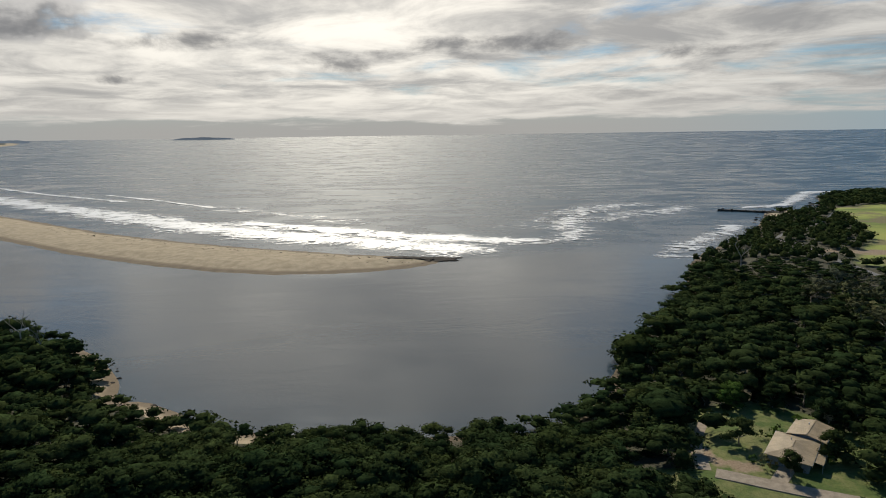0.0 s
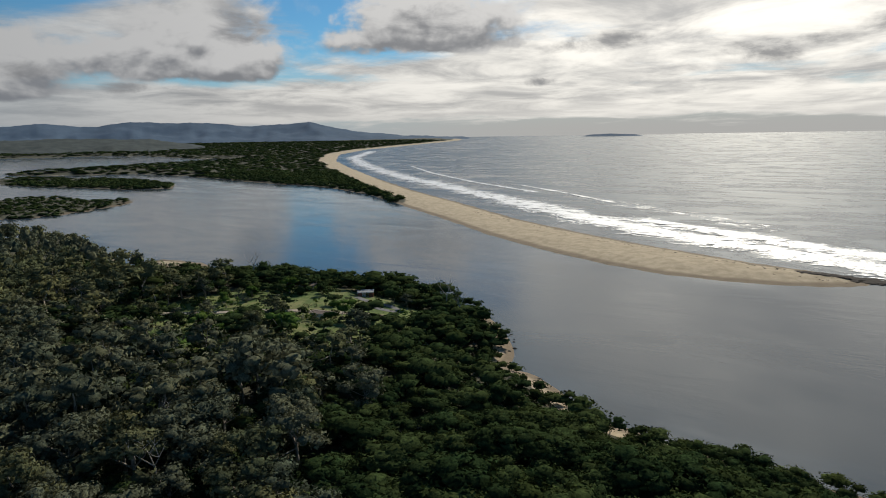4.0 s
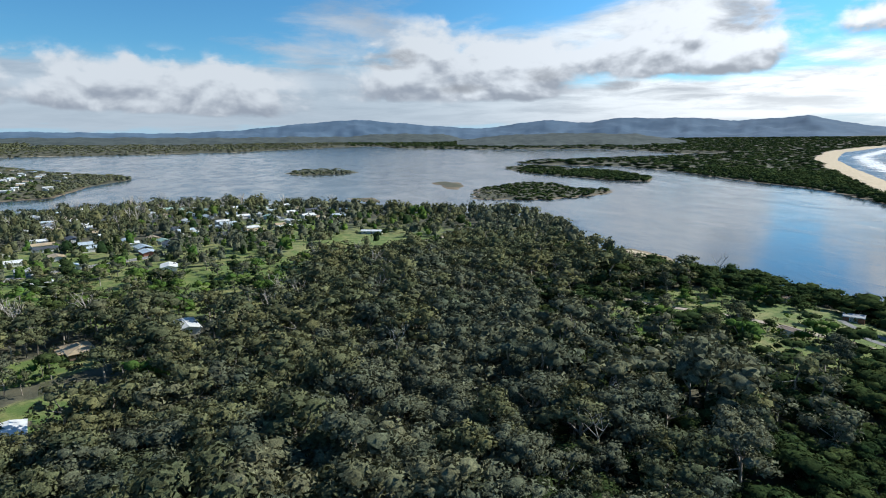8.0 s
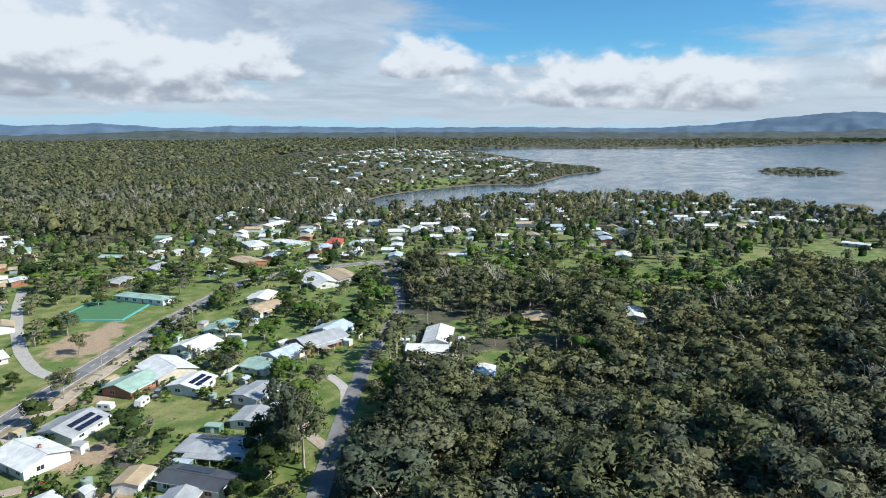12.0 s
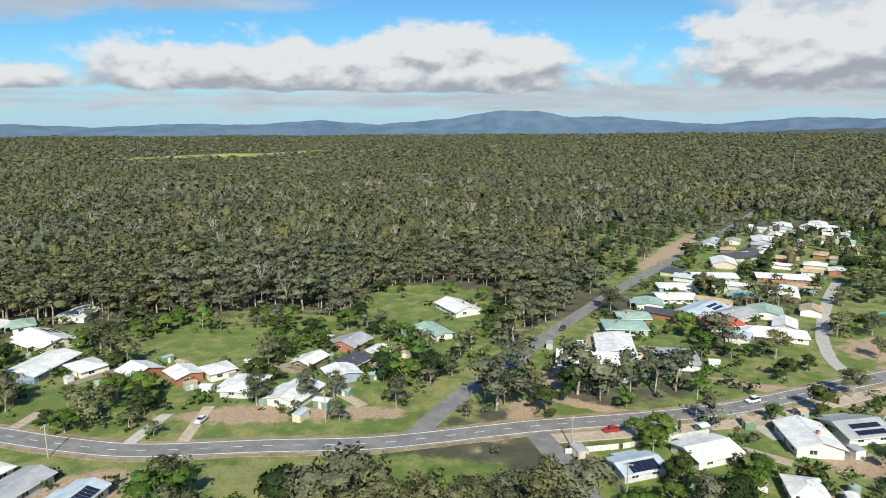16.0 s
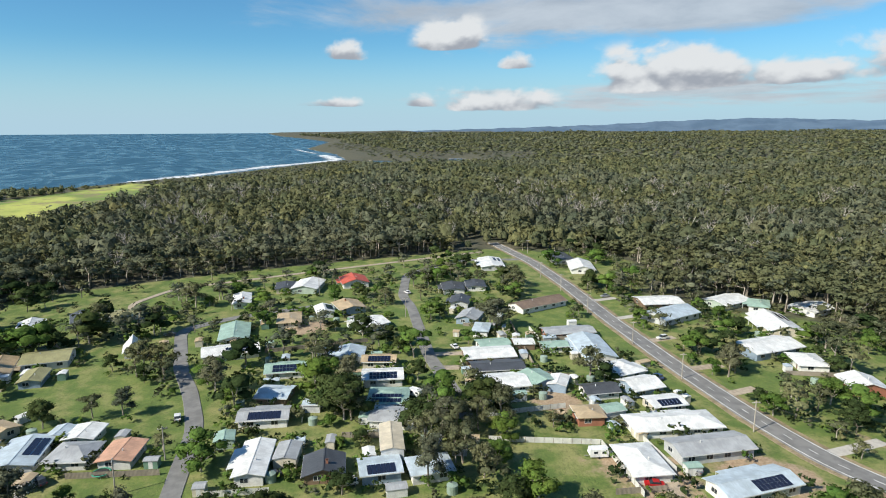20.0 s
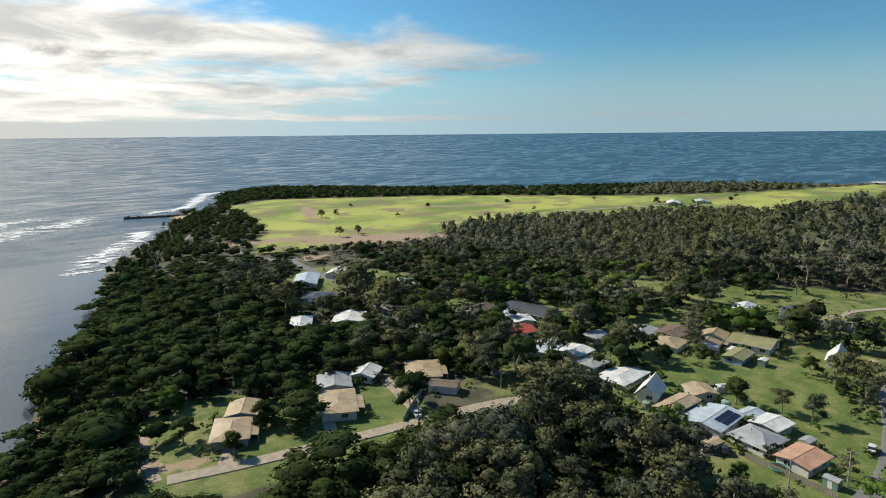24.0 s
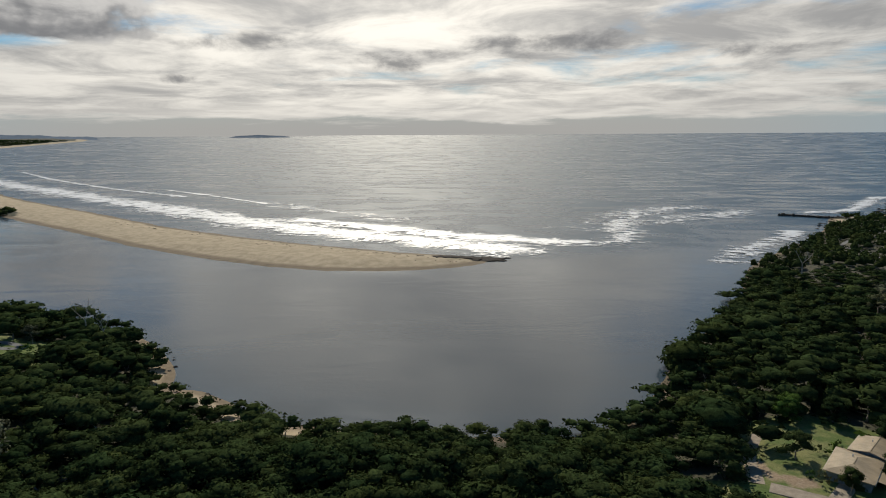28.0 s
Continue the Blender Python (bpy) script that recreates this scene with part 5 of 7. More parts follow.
# the rest of the township and the far bank, in loose rows
TOWN_WEST = [(-250, -255), (-245, -400), (-330, -440), (-470, -520), (-600, -440), (-560, -380), (-680, -320), (-790, -270), (-820, -150), (-760, 0), (-690, 60), (-600, 20), (-520, -60), (-430, -120), (-330, -150)]
FAR_BANK = [(-720, -545), (-800, -720), (-1100, -900), (-1600, -1050), (-1900, -1000), (-1700, -640), (-1450, -430), (-1330, -430), (-1130, -410), (-1080, -490), (-930, -545)]
CARAVANS = [(-60, -290), (-150, -460), (-190, -530), (-270, -560), (-290, -520), (-170, -330), (-120, -240), (-95, -225)]
extra = []
for poly, gx, gy, turn, chance in ((TOWN_WEST, 21, 26, 28, 0.62), (FAR_BANK, 30, 44, 12, 0.55), (CARAVANS, 13, 17, 62, 0.55)):
    c_, s_ = math.cos(radians(turn)), math.sin(radians(turn))
    for i in range(-90, 90):
        for j in range(-70, 70):
            if hrng.random() > chance:
                continue
            u_, v_ = i * gx + hrng.uniform(-4, 4), j * gy + hrng.uniform(-5, 5)
            px, py = poly[0][0] + u_ * c_ - v_ * s_, poly[0][1] + u_ * s_ + v_ * c_
            if not inside(np.array([[px, py]]), poly)[0]:
                continue
            if any((px - h[0]) ** 2 + (py - h[1]) ** 2 < 15 ** 2 for h in HOUSES) or any((px - h[0]) ** 2 + (py - h[1]) ** 2 < 13 ** 2 for h in extra):
                continue
            extra.append((px, py, hrng.uniform(9, 16), hrng.uniform(7, 10), turn + hrng.choice((0, 90)) + hrng.uniform(-6, 6), hrng.choice("wwwwllgtted")))

# ---- roads, drives, poles, fences, cars ----
def strip(name, line, width, mat, label="", lift=0.14, every=4.0, kind="structure", category="road"):
    """A paved strip along a line, lying on the ground, with a thin edge."""
    pts = np.asarray(line, float)
    seg = np.r_[0, np.cumsum(np.hypot(*np.diff(pts, axis=0).T))]
    k = max(2, int(seg[-1] / every) + 1)
    s = np.linspace(0, seg[-1], k)
    p = np.stack([np.interp(s, seg, pts[:, i]) for i in (0, 1)], -1)
    if len(pts) > 2:
        for _ in range(3):
            p[1:-1] = p[1:-1] * 0.5 + (p[:-2] + p[2:]) * 0.25
    t = np.gradient(p, axis=0)
    nrm = np.stack([-t[:, 1], t[:, 0]], -1) / (np.hypot(*t.T)[:, None] + 1e-9)
    z = land_height(p)[0] + lift
    half = width / 2 * (1 + 0.04 * wobble(p, 6.0))[:, None]
    l_, r_ = p + nrm * half, p - nrm * half
    v = np.concatenate([np.c_[l_, z], np.c_[r_, z], np.c_[l_ + nrm * 0.3, z - 0.5], np.c_[r_ - nrm * 0.3, z - 0.5]])
    i = np.arange(k - 1)
    f = np.concatenate([np.stack([i, i + 1, i + 1 + k, i + k], -1), np.stack([i, i + 2 * k, i + 1 + 2 * k, i + 1], -1), np.stack([i + k, i + k + 1, i + 1 + 3 * k, i + 3 * k], -1)])
    ob = new(name, mesh_of(name, v, f[:, ::-1], mat))
    if label:
        tagged(ob, label, category, kind=kind)
    return ob, p, nrm, z


VERGE = paint("worn_verge", (0.36, 0.28, 0.17), 0.95, wear=0.5, scale=0.25)
MAIN = [(-470, -95), (-454, -109), (-415, -162), (-366, -199), (-327, -222), (-293, -247), (-250, -258), (-178, -231), (-115, -202), (-68, -178), (-37, -169), (-10, -163), (17, -154), (33, -149), (61, -146), (94, -140),
        (119, -143), (155, -150), (213, -164), (270, -180), (326, -193), (400, -202)]
ROADS = [
    (MAIN, 7.4, ASPHALT, "grey asphalt main road through the town"),
    ([(23, -152), (17, -170), (9, -188), (-2, -206), (-23, -250), (-55, -310), (-96, -379), (-154, -472), (-217, -583), (-260, -660)], 6.2, ASPHALT, "asphalt side road along the forest edge"),
    ([(-9, -163), (-16, -144), (-22, -122)], 6.5, ASPHALT, "short asphalt side street"),
    ([(-116, -203), (-117, -222), (-126, -247), (-142, -279), (-162, -315), (-182, -347)], 4.6, CONCRETE, "narrow pale concrete park road"),
    ([(-88, -78), (-108, -89), (-140, -106), (-181, -126), (-211, -137), (-239, -148), (-275, -170), (-327, -217)], 5.0, ASPHALT, "asphalt residential street beside the forest"),
    ([(120, 12), (146, 8), (173, 3), (200, 4), (222, 7), (269, 7), (279, -14), (283, -51)], 4.7, ASPHALT, "asphalt residential street between houses"),
    ([(150, -68), (165, -72), (200, -76), (265, -92), (284, -94), (330, -112), (352, -160), (340, -190)], 4.6, ASPHALT, "asphalt residential street between houses"),
    ([(128, 104), (145, 98), (158, 91), (167, 75), (158, 63), (150, 45)], 5.0, ASPHALT, "asphalt lane among trees"),
    ([(64, 136), (77, 129), (100, 119), (123, 109), (145, 100), (166, 87)], 4.4, GRAVEL, "pale gravel road past the cove houses"),
    ([(250, 330), (239, 303), (227, 262), (217, 229), (196, 190), (166, 110)], 4.5, ASPHALT, "narrow asphalt road to the headland"),
    ([(239, 330), (245, 400), (257, 476), (287, 510), (334, 540), (380, 600)], 4.5, ASPHALT, "narrow asphalt road to the headland"),
    ([(500, 320), (590, 300), (650, 260), (700, 235)], 4.0, GRAVEL, "pale gravel track over the field"),
    ([(-300, 110), (-283, 134), (-280, 149), (-256, 165), (-231, 188), (-193, 204), (-179, 207)], 3.6, GRAVEL, "pale gravel path through the park"),
    ([(-216, 226), (-203, 222), (-190, 224), (-178, 217), (-193, 214), (-205, 219)], 3.0, ASPHALT, "looped asphalt car park road"),
    ([(-440, 70), (-478, 98), (-500, 127)], 4.0, GRAVEL, "pale gravel path beside the lake"),
    ([(280, 20), (320, 30), (345, 10), (356, -60), (372, -180)], 3.0, GRAVEL, "pale firebreak track"),
]
strip("verge", MAIN, 10.6, VERGE, "worn gravel and dirt verge of the main road", lift=0.07, category="verge")
for i, (line, wide, mat, label) in enumerate(ROADS):
    road, p, nrm, z = strip("road", line, wide, mat, label, lift=0.22 if mat is GRAVEL else 0.18 - 0.004 * (i % 7))
    if line is MAIN:
        for i in range(0, len(p) - 1, 2):
            a, b = p[i], p[i] * 0.3 + p[i + 1] * 0.7
            q = nrm[i] * 0.09
            vv = [(*(a + q), z[i] + 0.02), (*(a - q), z[i] + 0.02), (*(b - q), z[i + 1] + 0.02), (*(b + q), z[i + 1] + 0.02)]
            part("centre_dash", vv + [(x, y, h - 0.03) for x, y, h in vv], [(0, 3, 2, 1), (4, 5, 6, 7), (0, 1, 5, 4), (1, 2, 6, 5), (2, 3, 7, 6), (3, 0, 4, 7)], LINE_PAINT, road)
        for side in (-1, 1):
            e = strip("edge_line", p + nrm * side * 3.2, 0.2, LINE_PAINT, lift=0.20)[0]
            e.parent = road
strip("footpath", [(-13, -155.5), (-39.5, -161.5), (-71, -170.5), (-118, -194.5), (-181, -223.5)], 4.6, GRAVEL, "pale gravel footpath beside the main road", lift=0.16, category="footpath")
DRIVES = [[(97, -142), (96, -162)], [(83, -146), (86, -168)], [(55, -186), (40, -172)], [(149, 42), (163, 39)], [(142, 142), (128, 113)], [(76, 131), (84, 140)], [(102, 120), (109, 131)], [(112, -104), (100, -97), (86, -88)],
          [(183, -157), (183, -172)], [(212, -165), (212, -182)], [(203, -76), (198, -92)], [(189, -76), (184, -88)], [(-140, -106), (-154, -116), (-160, -128)], [(-118, -94), (-126, -112), (-134, -116)],
          [(62, 138), (66, 152), (74, 166)], [(240, -174), (240, -188)], [(155, -152), (153, -166)], [(134, -146), (134, -160)], [(-68, -178), (-74, -160)], [(-178, -231), (-182, -214)], [(-40, -168), (-72, -148)], [(150, 45), (160, 60)]]
for i, line in enumerate(DRIVES):
    strip("driveway", line, 3.4, GRAVEL if i % 3 else CONCRETE, "pale driveway leading from the road", lift=0.14, every=3.0, category="driveway")

POLE_WOOD = paint("pole_wood", (0.40, 0.36, 0.31), 0.9)
STEEL = paint("galvanised_steel", (0.50, 0.51, 0.52), 0.45, 0.6)
pole = tagged(new("power_pole"), "weathered timber power pole with a crossarm", "power pole", group="power poles along the streets")
part("pole", *tube((0, 0, -0.5), (0, 0, 9.0), 0.19, 0.13, 8), POLE_WOOD, pole)
part("crossarm", *box(-1.2, -0.07, 8.3, 1.2, 0.07, 8.45), POLE_WOOD, pole)
for i in (-1.05, -0.4, 0.4, 1.05):
    part("insulator", *tube((i, 0, 8.45), (i, 0, 8.65), 0.06, 0.05, 6), TRIM, pole)
POLES = [(113, -135.9, 75), (148.9, -144.5, 75), (182.8, -152, 75), (224, -160.5, 75), (262, -171, 75), (291.4, -176.8, 75), (48.4, -161, 85), (-19, -151, 70), (-55.4, -169.7, 65), (-125, -196.5, 65), (-28.5, -129, 0),
         (158.7, 10.3, 90), (153.5, 46, 0), (304, -57, 0), (355.2, -205.3, 75), (157.6, 103.9, 30), (146.3, 20.2, 0), (-218.3, -136, 60), (-247, -280, 40), (-185, -222, 60), (188, -70, 80), (250, -84, 80), (120, 106, 60)]
pole.matrix_world = pose(POLES[0][0], POLES[0][1], height_at(*POLES[0][:2]), 0, 0, POLES[0][2])
for x, y, a in POLES[1:]:
    copy_thing(pole, pose(x, y, height_at(x, y), 0, 0, a))

# wires between the poles of the main road
WIRE = paint("dark_wire", (0.05, 0.05, 0.05), 0.6)
CHAIN = [(48.4, -161), (113, -135.9), (148.9, -144.5), (182.8, -152), (224, -160.5), (262, -171), (291.4, -176.8)]
for (x0, y0), (x1, y1) in zip(CHAIN[:-1], CHAIN[1:]):
    pts = [(x0 + (x1 - x0) * u, y0 + (y1 - y0) * u, 16.6 - 0.7 * 4 * u * (1 - u)) for u in np.linspace(0, 1, 9)]
    tagged(part("power_line", *solids(*[tube(a, b, 0.025, 0.025, 4) for a, b in zip(pts[:-1], pts[1:])]), WIRE), "dark sagging power line between poles", "power line", group="power lines over the main road")

def prism_up(outline, z0, z1):
    """An outline on the ground drawn upwards."""
    n_ = len(outline)
    return [(x, y, z0) for x, y in outline] + [(x, y, z1) for x, y in outline], [(i, (i + 1) % n_, (i + 1) % n_ + n_, i + n_) for i in range(n_)] + [(i, i + 1, n_ - 2 - i, n_ - 1 - i)[::-1] for i in range(n_ // 2 - 1)] + [(i + n_, i + 1 + n_, 2 * n_ - 2 - i, 2 * n_ - 1 - i) for i in range(n_ // 2 - 1)]


FENCE_WHITE = paint("pale_fence", (0.62, 0.62, 0.58), 0.8)
PANEL_W = solid_mesh("fence_panel", prism_up([(k_ * 0.15, 0.04 * (k_ % 2)) for k_ in range(17)] + [(2.4 - k_ * 0.15, -0.03 + 0.04 * (k_ % 2)) for k_ in range(17)], 0.05, 1.6), FENCE_WHITE)
PANEL_T = solid_mesh("fence_panel", prism_up([(k_ * 0.15, 0.04 * (k_ % 2)) for k_ in range(17)] + [(2.4 - k_ * 0.15, -0.03 + 0.04 * (k_ % 2)) for k_ in range(17)], 0.05, 1.6), TIMBER)
FPOST = solid_mesh("fence_post", box(-0.06, -0.06, -0.2, 0.06, 0.06, 1.7), TIMBER)
FENCES = [([(149, -74), (145, -100)], 1), ([(136, -68), (123, -94)], 1), ([(123, -94), (98, -88)], 1), ([(-118, -179), (-132, -154)], 0), ([(-17, -148), (-32, -152), (-57, -162)], 1), ([(30, -284), (19, -265), (10, -285)], 1),
          ([(-39, -195), (-51, -201)], 1), ([(153, -33), (148, -44)], 0), ([(152, -35), (150, -48)], 1), ([(160, -100), (190, -110), (225, -122)], 0), ([(-96, -128), (-118, -116)], 0),
          ([(-70, -118), (-100, -140)], 0), ([(140, 122), (120, 112)], 1), ([(225, -60), (228, -20)], 0), ([(175, -20), (172, -52)], 0), ([(60, -210), (90, -190)], 0)]
for line, white in FENCES:
    fence = new("fence")
    fence.location = (*line[0], height_at(*line[0]))
    tagged(fence, "pale paling fence between gardens" if white else "weathered grey timber paling fence", "fence", group="garden fences")
    for (x0, y0), (x1, y1) in zip(line[:-1], line[1:]):
        L_ = math.hypot(x1 - x0, y1 - y0)
        a = math.atan2(y1 - y0, x1 - x0)
        for i in range(int(L_ / 2.4)):
            px, py = x0 + math.cos(a) * i * 2.4, y0 + math.sin(a) * i * 2.4
            for me_, nm in ((PANEL_W if white else PANEL_T, "fence_panel"), (FPOST, "fence_post")):
                o = part(nm, me_, None, None, fence)
                o.location, o.rotation_euler = (px - line[0][0], py - line[0][1], height_at(px, py) - fence.location.z), (0, 0, a)

TYRE = paint("tyre_rubber", (0.03, 0.03, 0.03), 0.9)
RIM = paint("wheel_rim", (0.5, 0.5, 0.52), 0.4, 0.7)
CAR_PAINT = {"red": paint("red_car_paint", (0.42, 0.02, 0.02), 0.3), "white": paint("white_car_paint", (0.78, 0.78, 0.77), 0.3), "silver": paint("silver_car_paint", (0.45, 0.46, 0.48), 0.3, 0.5), "dark": paint("dark_car_paint", (0.05, 0.055, 0.065), 0.3),
             "blue": paint("blue_car_paint", (0.06, 0.12, 0.25), 0.3)}
LAMP_W = paint("headlight", (0.8, 0.8, 0.78), 0.2)
LAMP_R = paint("tail_light", (0.4, 0.02, 0.02), 0.3)


def prism(profile, half):
    """A side outline (x, z) drawn out across, from -half to half."""
    n_ = len(profile)
    v = [(x, -half, z) for x, z in profile] + [(x, half, z) for x, z in profile]
    return v, [tuple(range(n_)), tuple(range(2 * n_ - 1, n_ - 1, -1))] + [(i, i + n_, (i + 1) % n_ + n_, (i + 1) % n_) for i in range(n_)]


def car(colour, tall):
    base = tagged(new("car"), f"{colour} {'four-wheel-drive car' if tall else 'sedan car'} parked or standing on the road", "car", group="cars in town")
    up = 0.25 if tall else 0.0
    part("body", *prism([(-2.2, 0.35), (2.2, 0.35), (2.28, 0.65), (2.2, 0.9), (1.1, 1.0), (-2.1, 1.02 + up * 0.4), (-2.28, 0.75)], 0.88), CAR_PAINT[colour], base)
    cab = part("cabin", *prism([(-1.9 if tall else -1.5, 0.98), (1.1, 0.98), (0.45, 1.5 + up), (-1.6 if tall else -1.0, 1.52 + up)], 0.76), GLASS, base)
    part("roof_panel", *box(-1.62 if tall else -1.02, -0.74, 1.5 + up, 0.46, 0.74, 1.56 + up), CAR_PAINT[colour], base)
    for x in (-1.4, 1.4):
        for y in (-0.82, 0.82):
            w_ = new("wheel")
            w_.parent, w_.location = base, (x, y, 0.34)
            part("tyre", *tube((0, -0.1, 0), (0, 0.1, 0), 0.34, 0.34, 12), TYRE, w_)
            part("rim", *tube((0, -0.112, 0), (0, 0.112, 0), 0.2, 0.2, 10), RIM, w_)
    for y in (-0.62, 0.62):
        part("headlight", *box(2.2, y - 0.18, 0.66, 2.29, y + 0.18, 0.82), LAMP_W, base)
        part("tail_light", *box(-2.29, y - 0.15, 0.72, -2.2, y + 0.15, 0.9), LAMP_R, base)
    return base


protos_car = {}
CARS = [(-30.6, -161.1, 20, "red", 0), (-76, -183.5, 25, "white", 1), (83.5, -158, 85, "white", 0), (102.1, -93.2, 60, "red", 0), (181.1, 7.6, 0, "white", 1), (157.7, -84.1, 10, "silver", 0), (129.7, -29, 85, "white", 1),
        (139.9, -13.3, 90, "dark", 0), (-73.3, -143.6, 40, "red", 0), (103.4, -105.7, 20, "silver", 0), (-174.6, -229.5, 25, "dark", 0), (-26, -250, 62, "dark", 1), (-48.9, -209.1, 30, "dark", 0), (210.7, -178, 80, "dark", 0),
        (152, -137, 10, "blue", 1), (288, -98, 10, "white", 0), (157.8, 36.8, 30, "dark", 1), (263, 11, 80, "dark", 0), (-127, -140, 35, "white", 0), (-122, -165, 30, "silver", 1), (182.5, -166, 85, "white", 1), (243, -184, 85, "silver", 0), (-300, -280, 20, "white", 0),
        (-265, -272, 20, "silver", 0), (126, 112, 60, "white", 0), (205, -88, 0, "white", 0)]
for x, y, a, colour, tall in CARS:
    m = pose(x, y, height_at(x, y) + 0.2, 0, 0, a)
    if (colour, tall) in protos_car:
        copy_thing(protos_car[colour, tall], m)
    else:
        protos_car[colour, tall] = car(colour, tall)
        protos_car[colour, tall].matrix_world = m


def caravan():
    base = tagged(new("caravan"), "small white caravan parked on grass", "caravan", group="caravans")
    part("body", *prism([(-2.3, 0.5), (2.2, 0.5), (2.5, 1.1), (2.2, 2.5), (-2.1, 2.55), (-2.4, 1.6)], 1.1), CAR_PAINT["white"], base)
    for x in (-1.2, 0.9):
        part("window_pane", *box(x - 0.5, -1.12, 1.4, x + 0.5, 1.12, 2.0), GLASS, base)
    for y in (-1.0, 1.0):
        part("wheel", *tube((0, y - 0.1, 0.33), (0, y + 0.1, 0.33), 0.33, 0.33, 12), TYRE, base)
    part("drawbar", *box(2.3, -0.08, 0.45, 3.5, 0.08, 0.57), STEEL, base)
    return base


cv = caravan()
cv.matrix_world = pose(118.3, -89.6, height_at(118.3, -89.6), 0, 0, 70)
for x, y, a in ((-115, -163, 20), (-108, -170, 110), (-92, -300, 60), (-100, -316, 60), (170, -60, 30), (-130, -330, 60)):
    copy_thing(cv, pose(x, y, height_at(x, y), 0, 0, a))

tramp = tagged(new("trampoline"), "round green garden trampoline on grass", "trampoline")
tramp.location = (156.8, 24.1, height_at(156.8, 24.1))
part("mat", *tube((0, 0, 0.82), (0, 0, 0.86), 1.7, 1.7, 20), TYRE, tramp)
th = np.linspace(0, 2 * math.pi, 21)
part("rim", *solids(*[tube((2 * math.cos(a), 2 * math.sin(a), 0.85), (2 * math.cos(b), 2 * math.sin(b), 0.85), 0.14, 0.14, 6) for a, b in zip(th[:-1], th[1:])]), paint("green_padding", (0.05, 0.3, 0.2), 0.7), tramp)
for i in range(0, 20, 5):
    part("leg", *tube((1.9 * math.cos(th[i]), 1.9 * math.sin(th[i]), -0.05), (1.9 * math.cos(th[i]), 1.9 * math.sin(th[i]), 0.85), 0.04, 0.04, 6), STEEL, tramp)

# bowling green with its border
GREEN = material("bowling_turf", lambda n: n.mix(n.noise(place(n), 0.3, 4), (0.05, 0.14, 0.06), (0.075, 0.19, 0.08)), 0.95)
KERB_B = paint("teal_border", (0.12, 0.42, 0.42), 0.7)
gx, gy, ga = -179, -272, 28
green = tagged(new("bowling_green"), "flat bowling green with a teal border", "bowling green")
green.matrix_world = pose(gx, gy, height_at(gx, gy) + 0.1, 0, 0, ga)
part("turf", *box(-17, -15, -0.2, 17, 15, 0.1), GREEN, green)
for b_ in ((-18, -16, 18, -15), (-18, 15, 18, 16), (-18, -15, -17, 15), (17, -15, 18, 15)):
    part("border", *box(b_[0], b_[1], -0.2, b_[2], b_[3], 0.35), KERB_B, green)

# groyne and boulders of the river mouth
ROCK = material("dark_rock", lambda n: n.mix(n.ramp(n.noise(place(n), 0.6, 6), 0.35, 0.65), (0.035, 0.030, 0.026), (0.11, 0.095, 0.08)), 0.9)


def rock_mesh(seed):
    r_ = random.Random(seed)
    v = [Vector(q) * r_.uniform(0.7, 1.15) for q in ICO_V]
    me_ = bpy.data.meshes.new("boulder")
    me_.from_pydata(v, [], [tuple(map(int, q)) for q in ICO_F])
    me_.materials.append(ROCK)
    return me_


ROCKS = [rock_mesh(i) for i in range(5)]
rr_ = random.Random(3)
groyne = tagged(new("groyne"), "long dark rock groyne reaching into the sea", "groyne")
groyne.location = (307, 690, 0)
part("core", *prism([(-2.5, -2.0), (2.5, -2.0), (1.2, 1.5), (-1.2, 1.5)], 40), ROCK, groyne).matrix_basis = pose(40, -22, 0.2, 0, 0, 61)
for i in range(90):
    u = rr_.uniform(0, 1)
    b_ = part("boulder", ROCKS[i % 5], None, None, groyne)
    s_ = rr_.uniform(0.8, 1.8)
    b_.matrix_basis = pose(80 * u + rr_.uniform(-2.6, 2.6), -44 * u + rr_.uniform(-2.6, 2.6), rr_.uniform(0.0, 1.4), rr_.uniform(0, 360), 0, rr_.uniform(0, 360)) @ Matrix.Scale(s_, 4)
reef = []
for cx, cy, spread, n_, big in ((330, 610, 22, 60, 2.2), (345, 690, 20, 50, 2.2), (262, 548, 14, 40, 1.6), (430, 720, 26, 60, 2.6), (500, 800, 30, 50, 2.6), (-112, 226, 9, 30, 1.0), (-92, 200, 10, 26, 0.8), (-128, 240, 8, 20, 1.0), (220, 492, 12, 20, 1.2), (60, 206, 6, 10, 0.7)):
    for _ in range(n_):
        x, y, s_ = rr_.gauss(cx, spread), rr_.gauss(cy, spread * 0.7), rr_.uniform(0.4, 1.0) * big
        if float(shore_side(np.array([[x, y]]))[0]) < -3 - 6 * (big > 1.5):
            continue
        v = np.array([tuple(q) for q in ICO_V]) * (0.7 + 0.4 * np.array([[rr_.random()] for _ in range(12)])) * (s_ * 1.3, s_, s_ * 0.7) + (x, y, max(-0.2, height_at(x, y) * 0.9))
        reef.append((v, ICO_F))
v, f = joined(reef)
tagged(new("shore_rocks", mesh_of("shore_rocks", v, f, ROCK)), "dark scattered rocks along the shore", "rocks", kind="stuff")
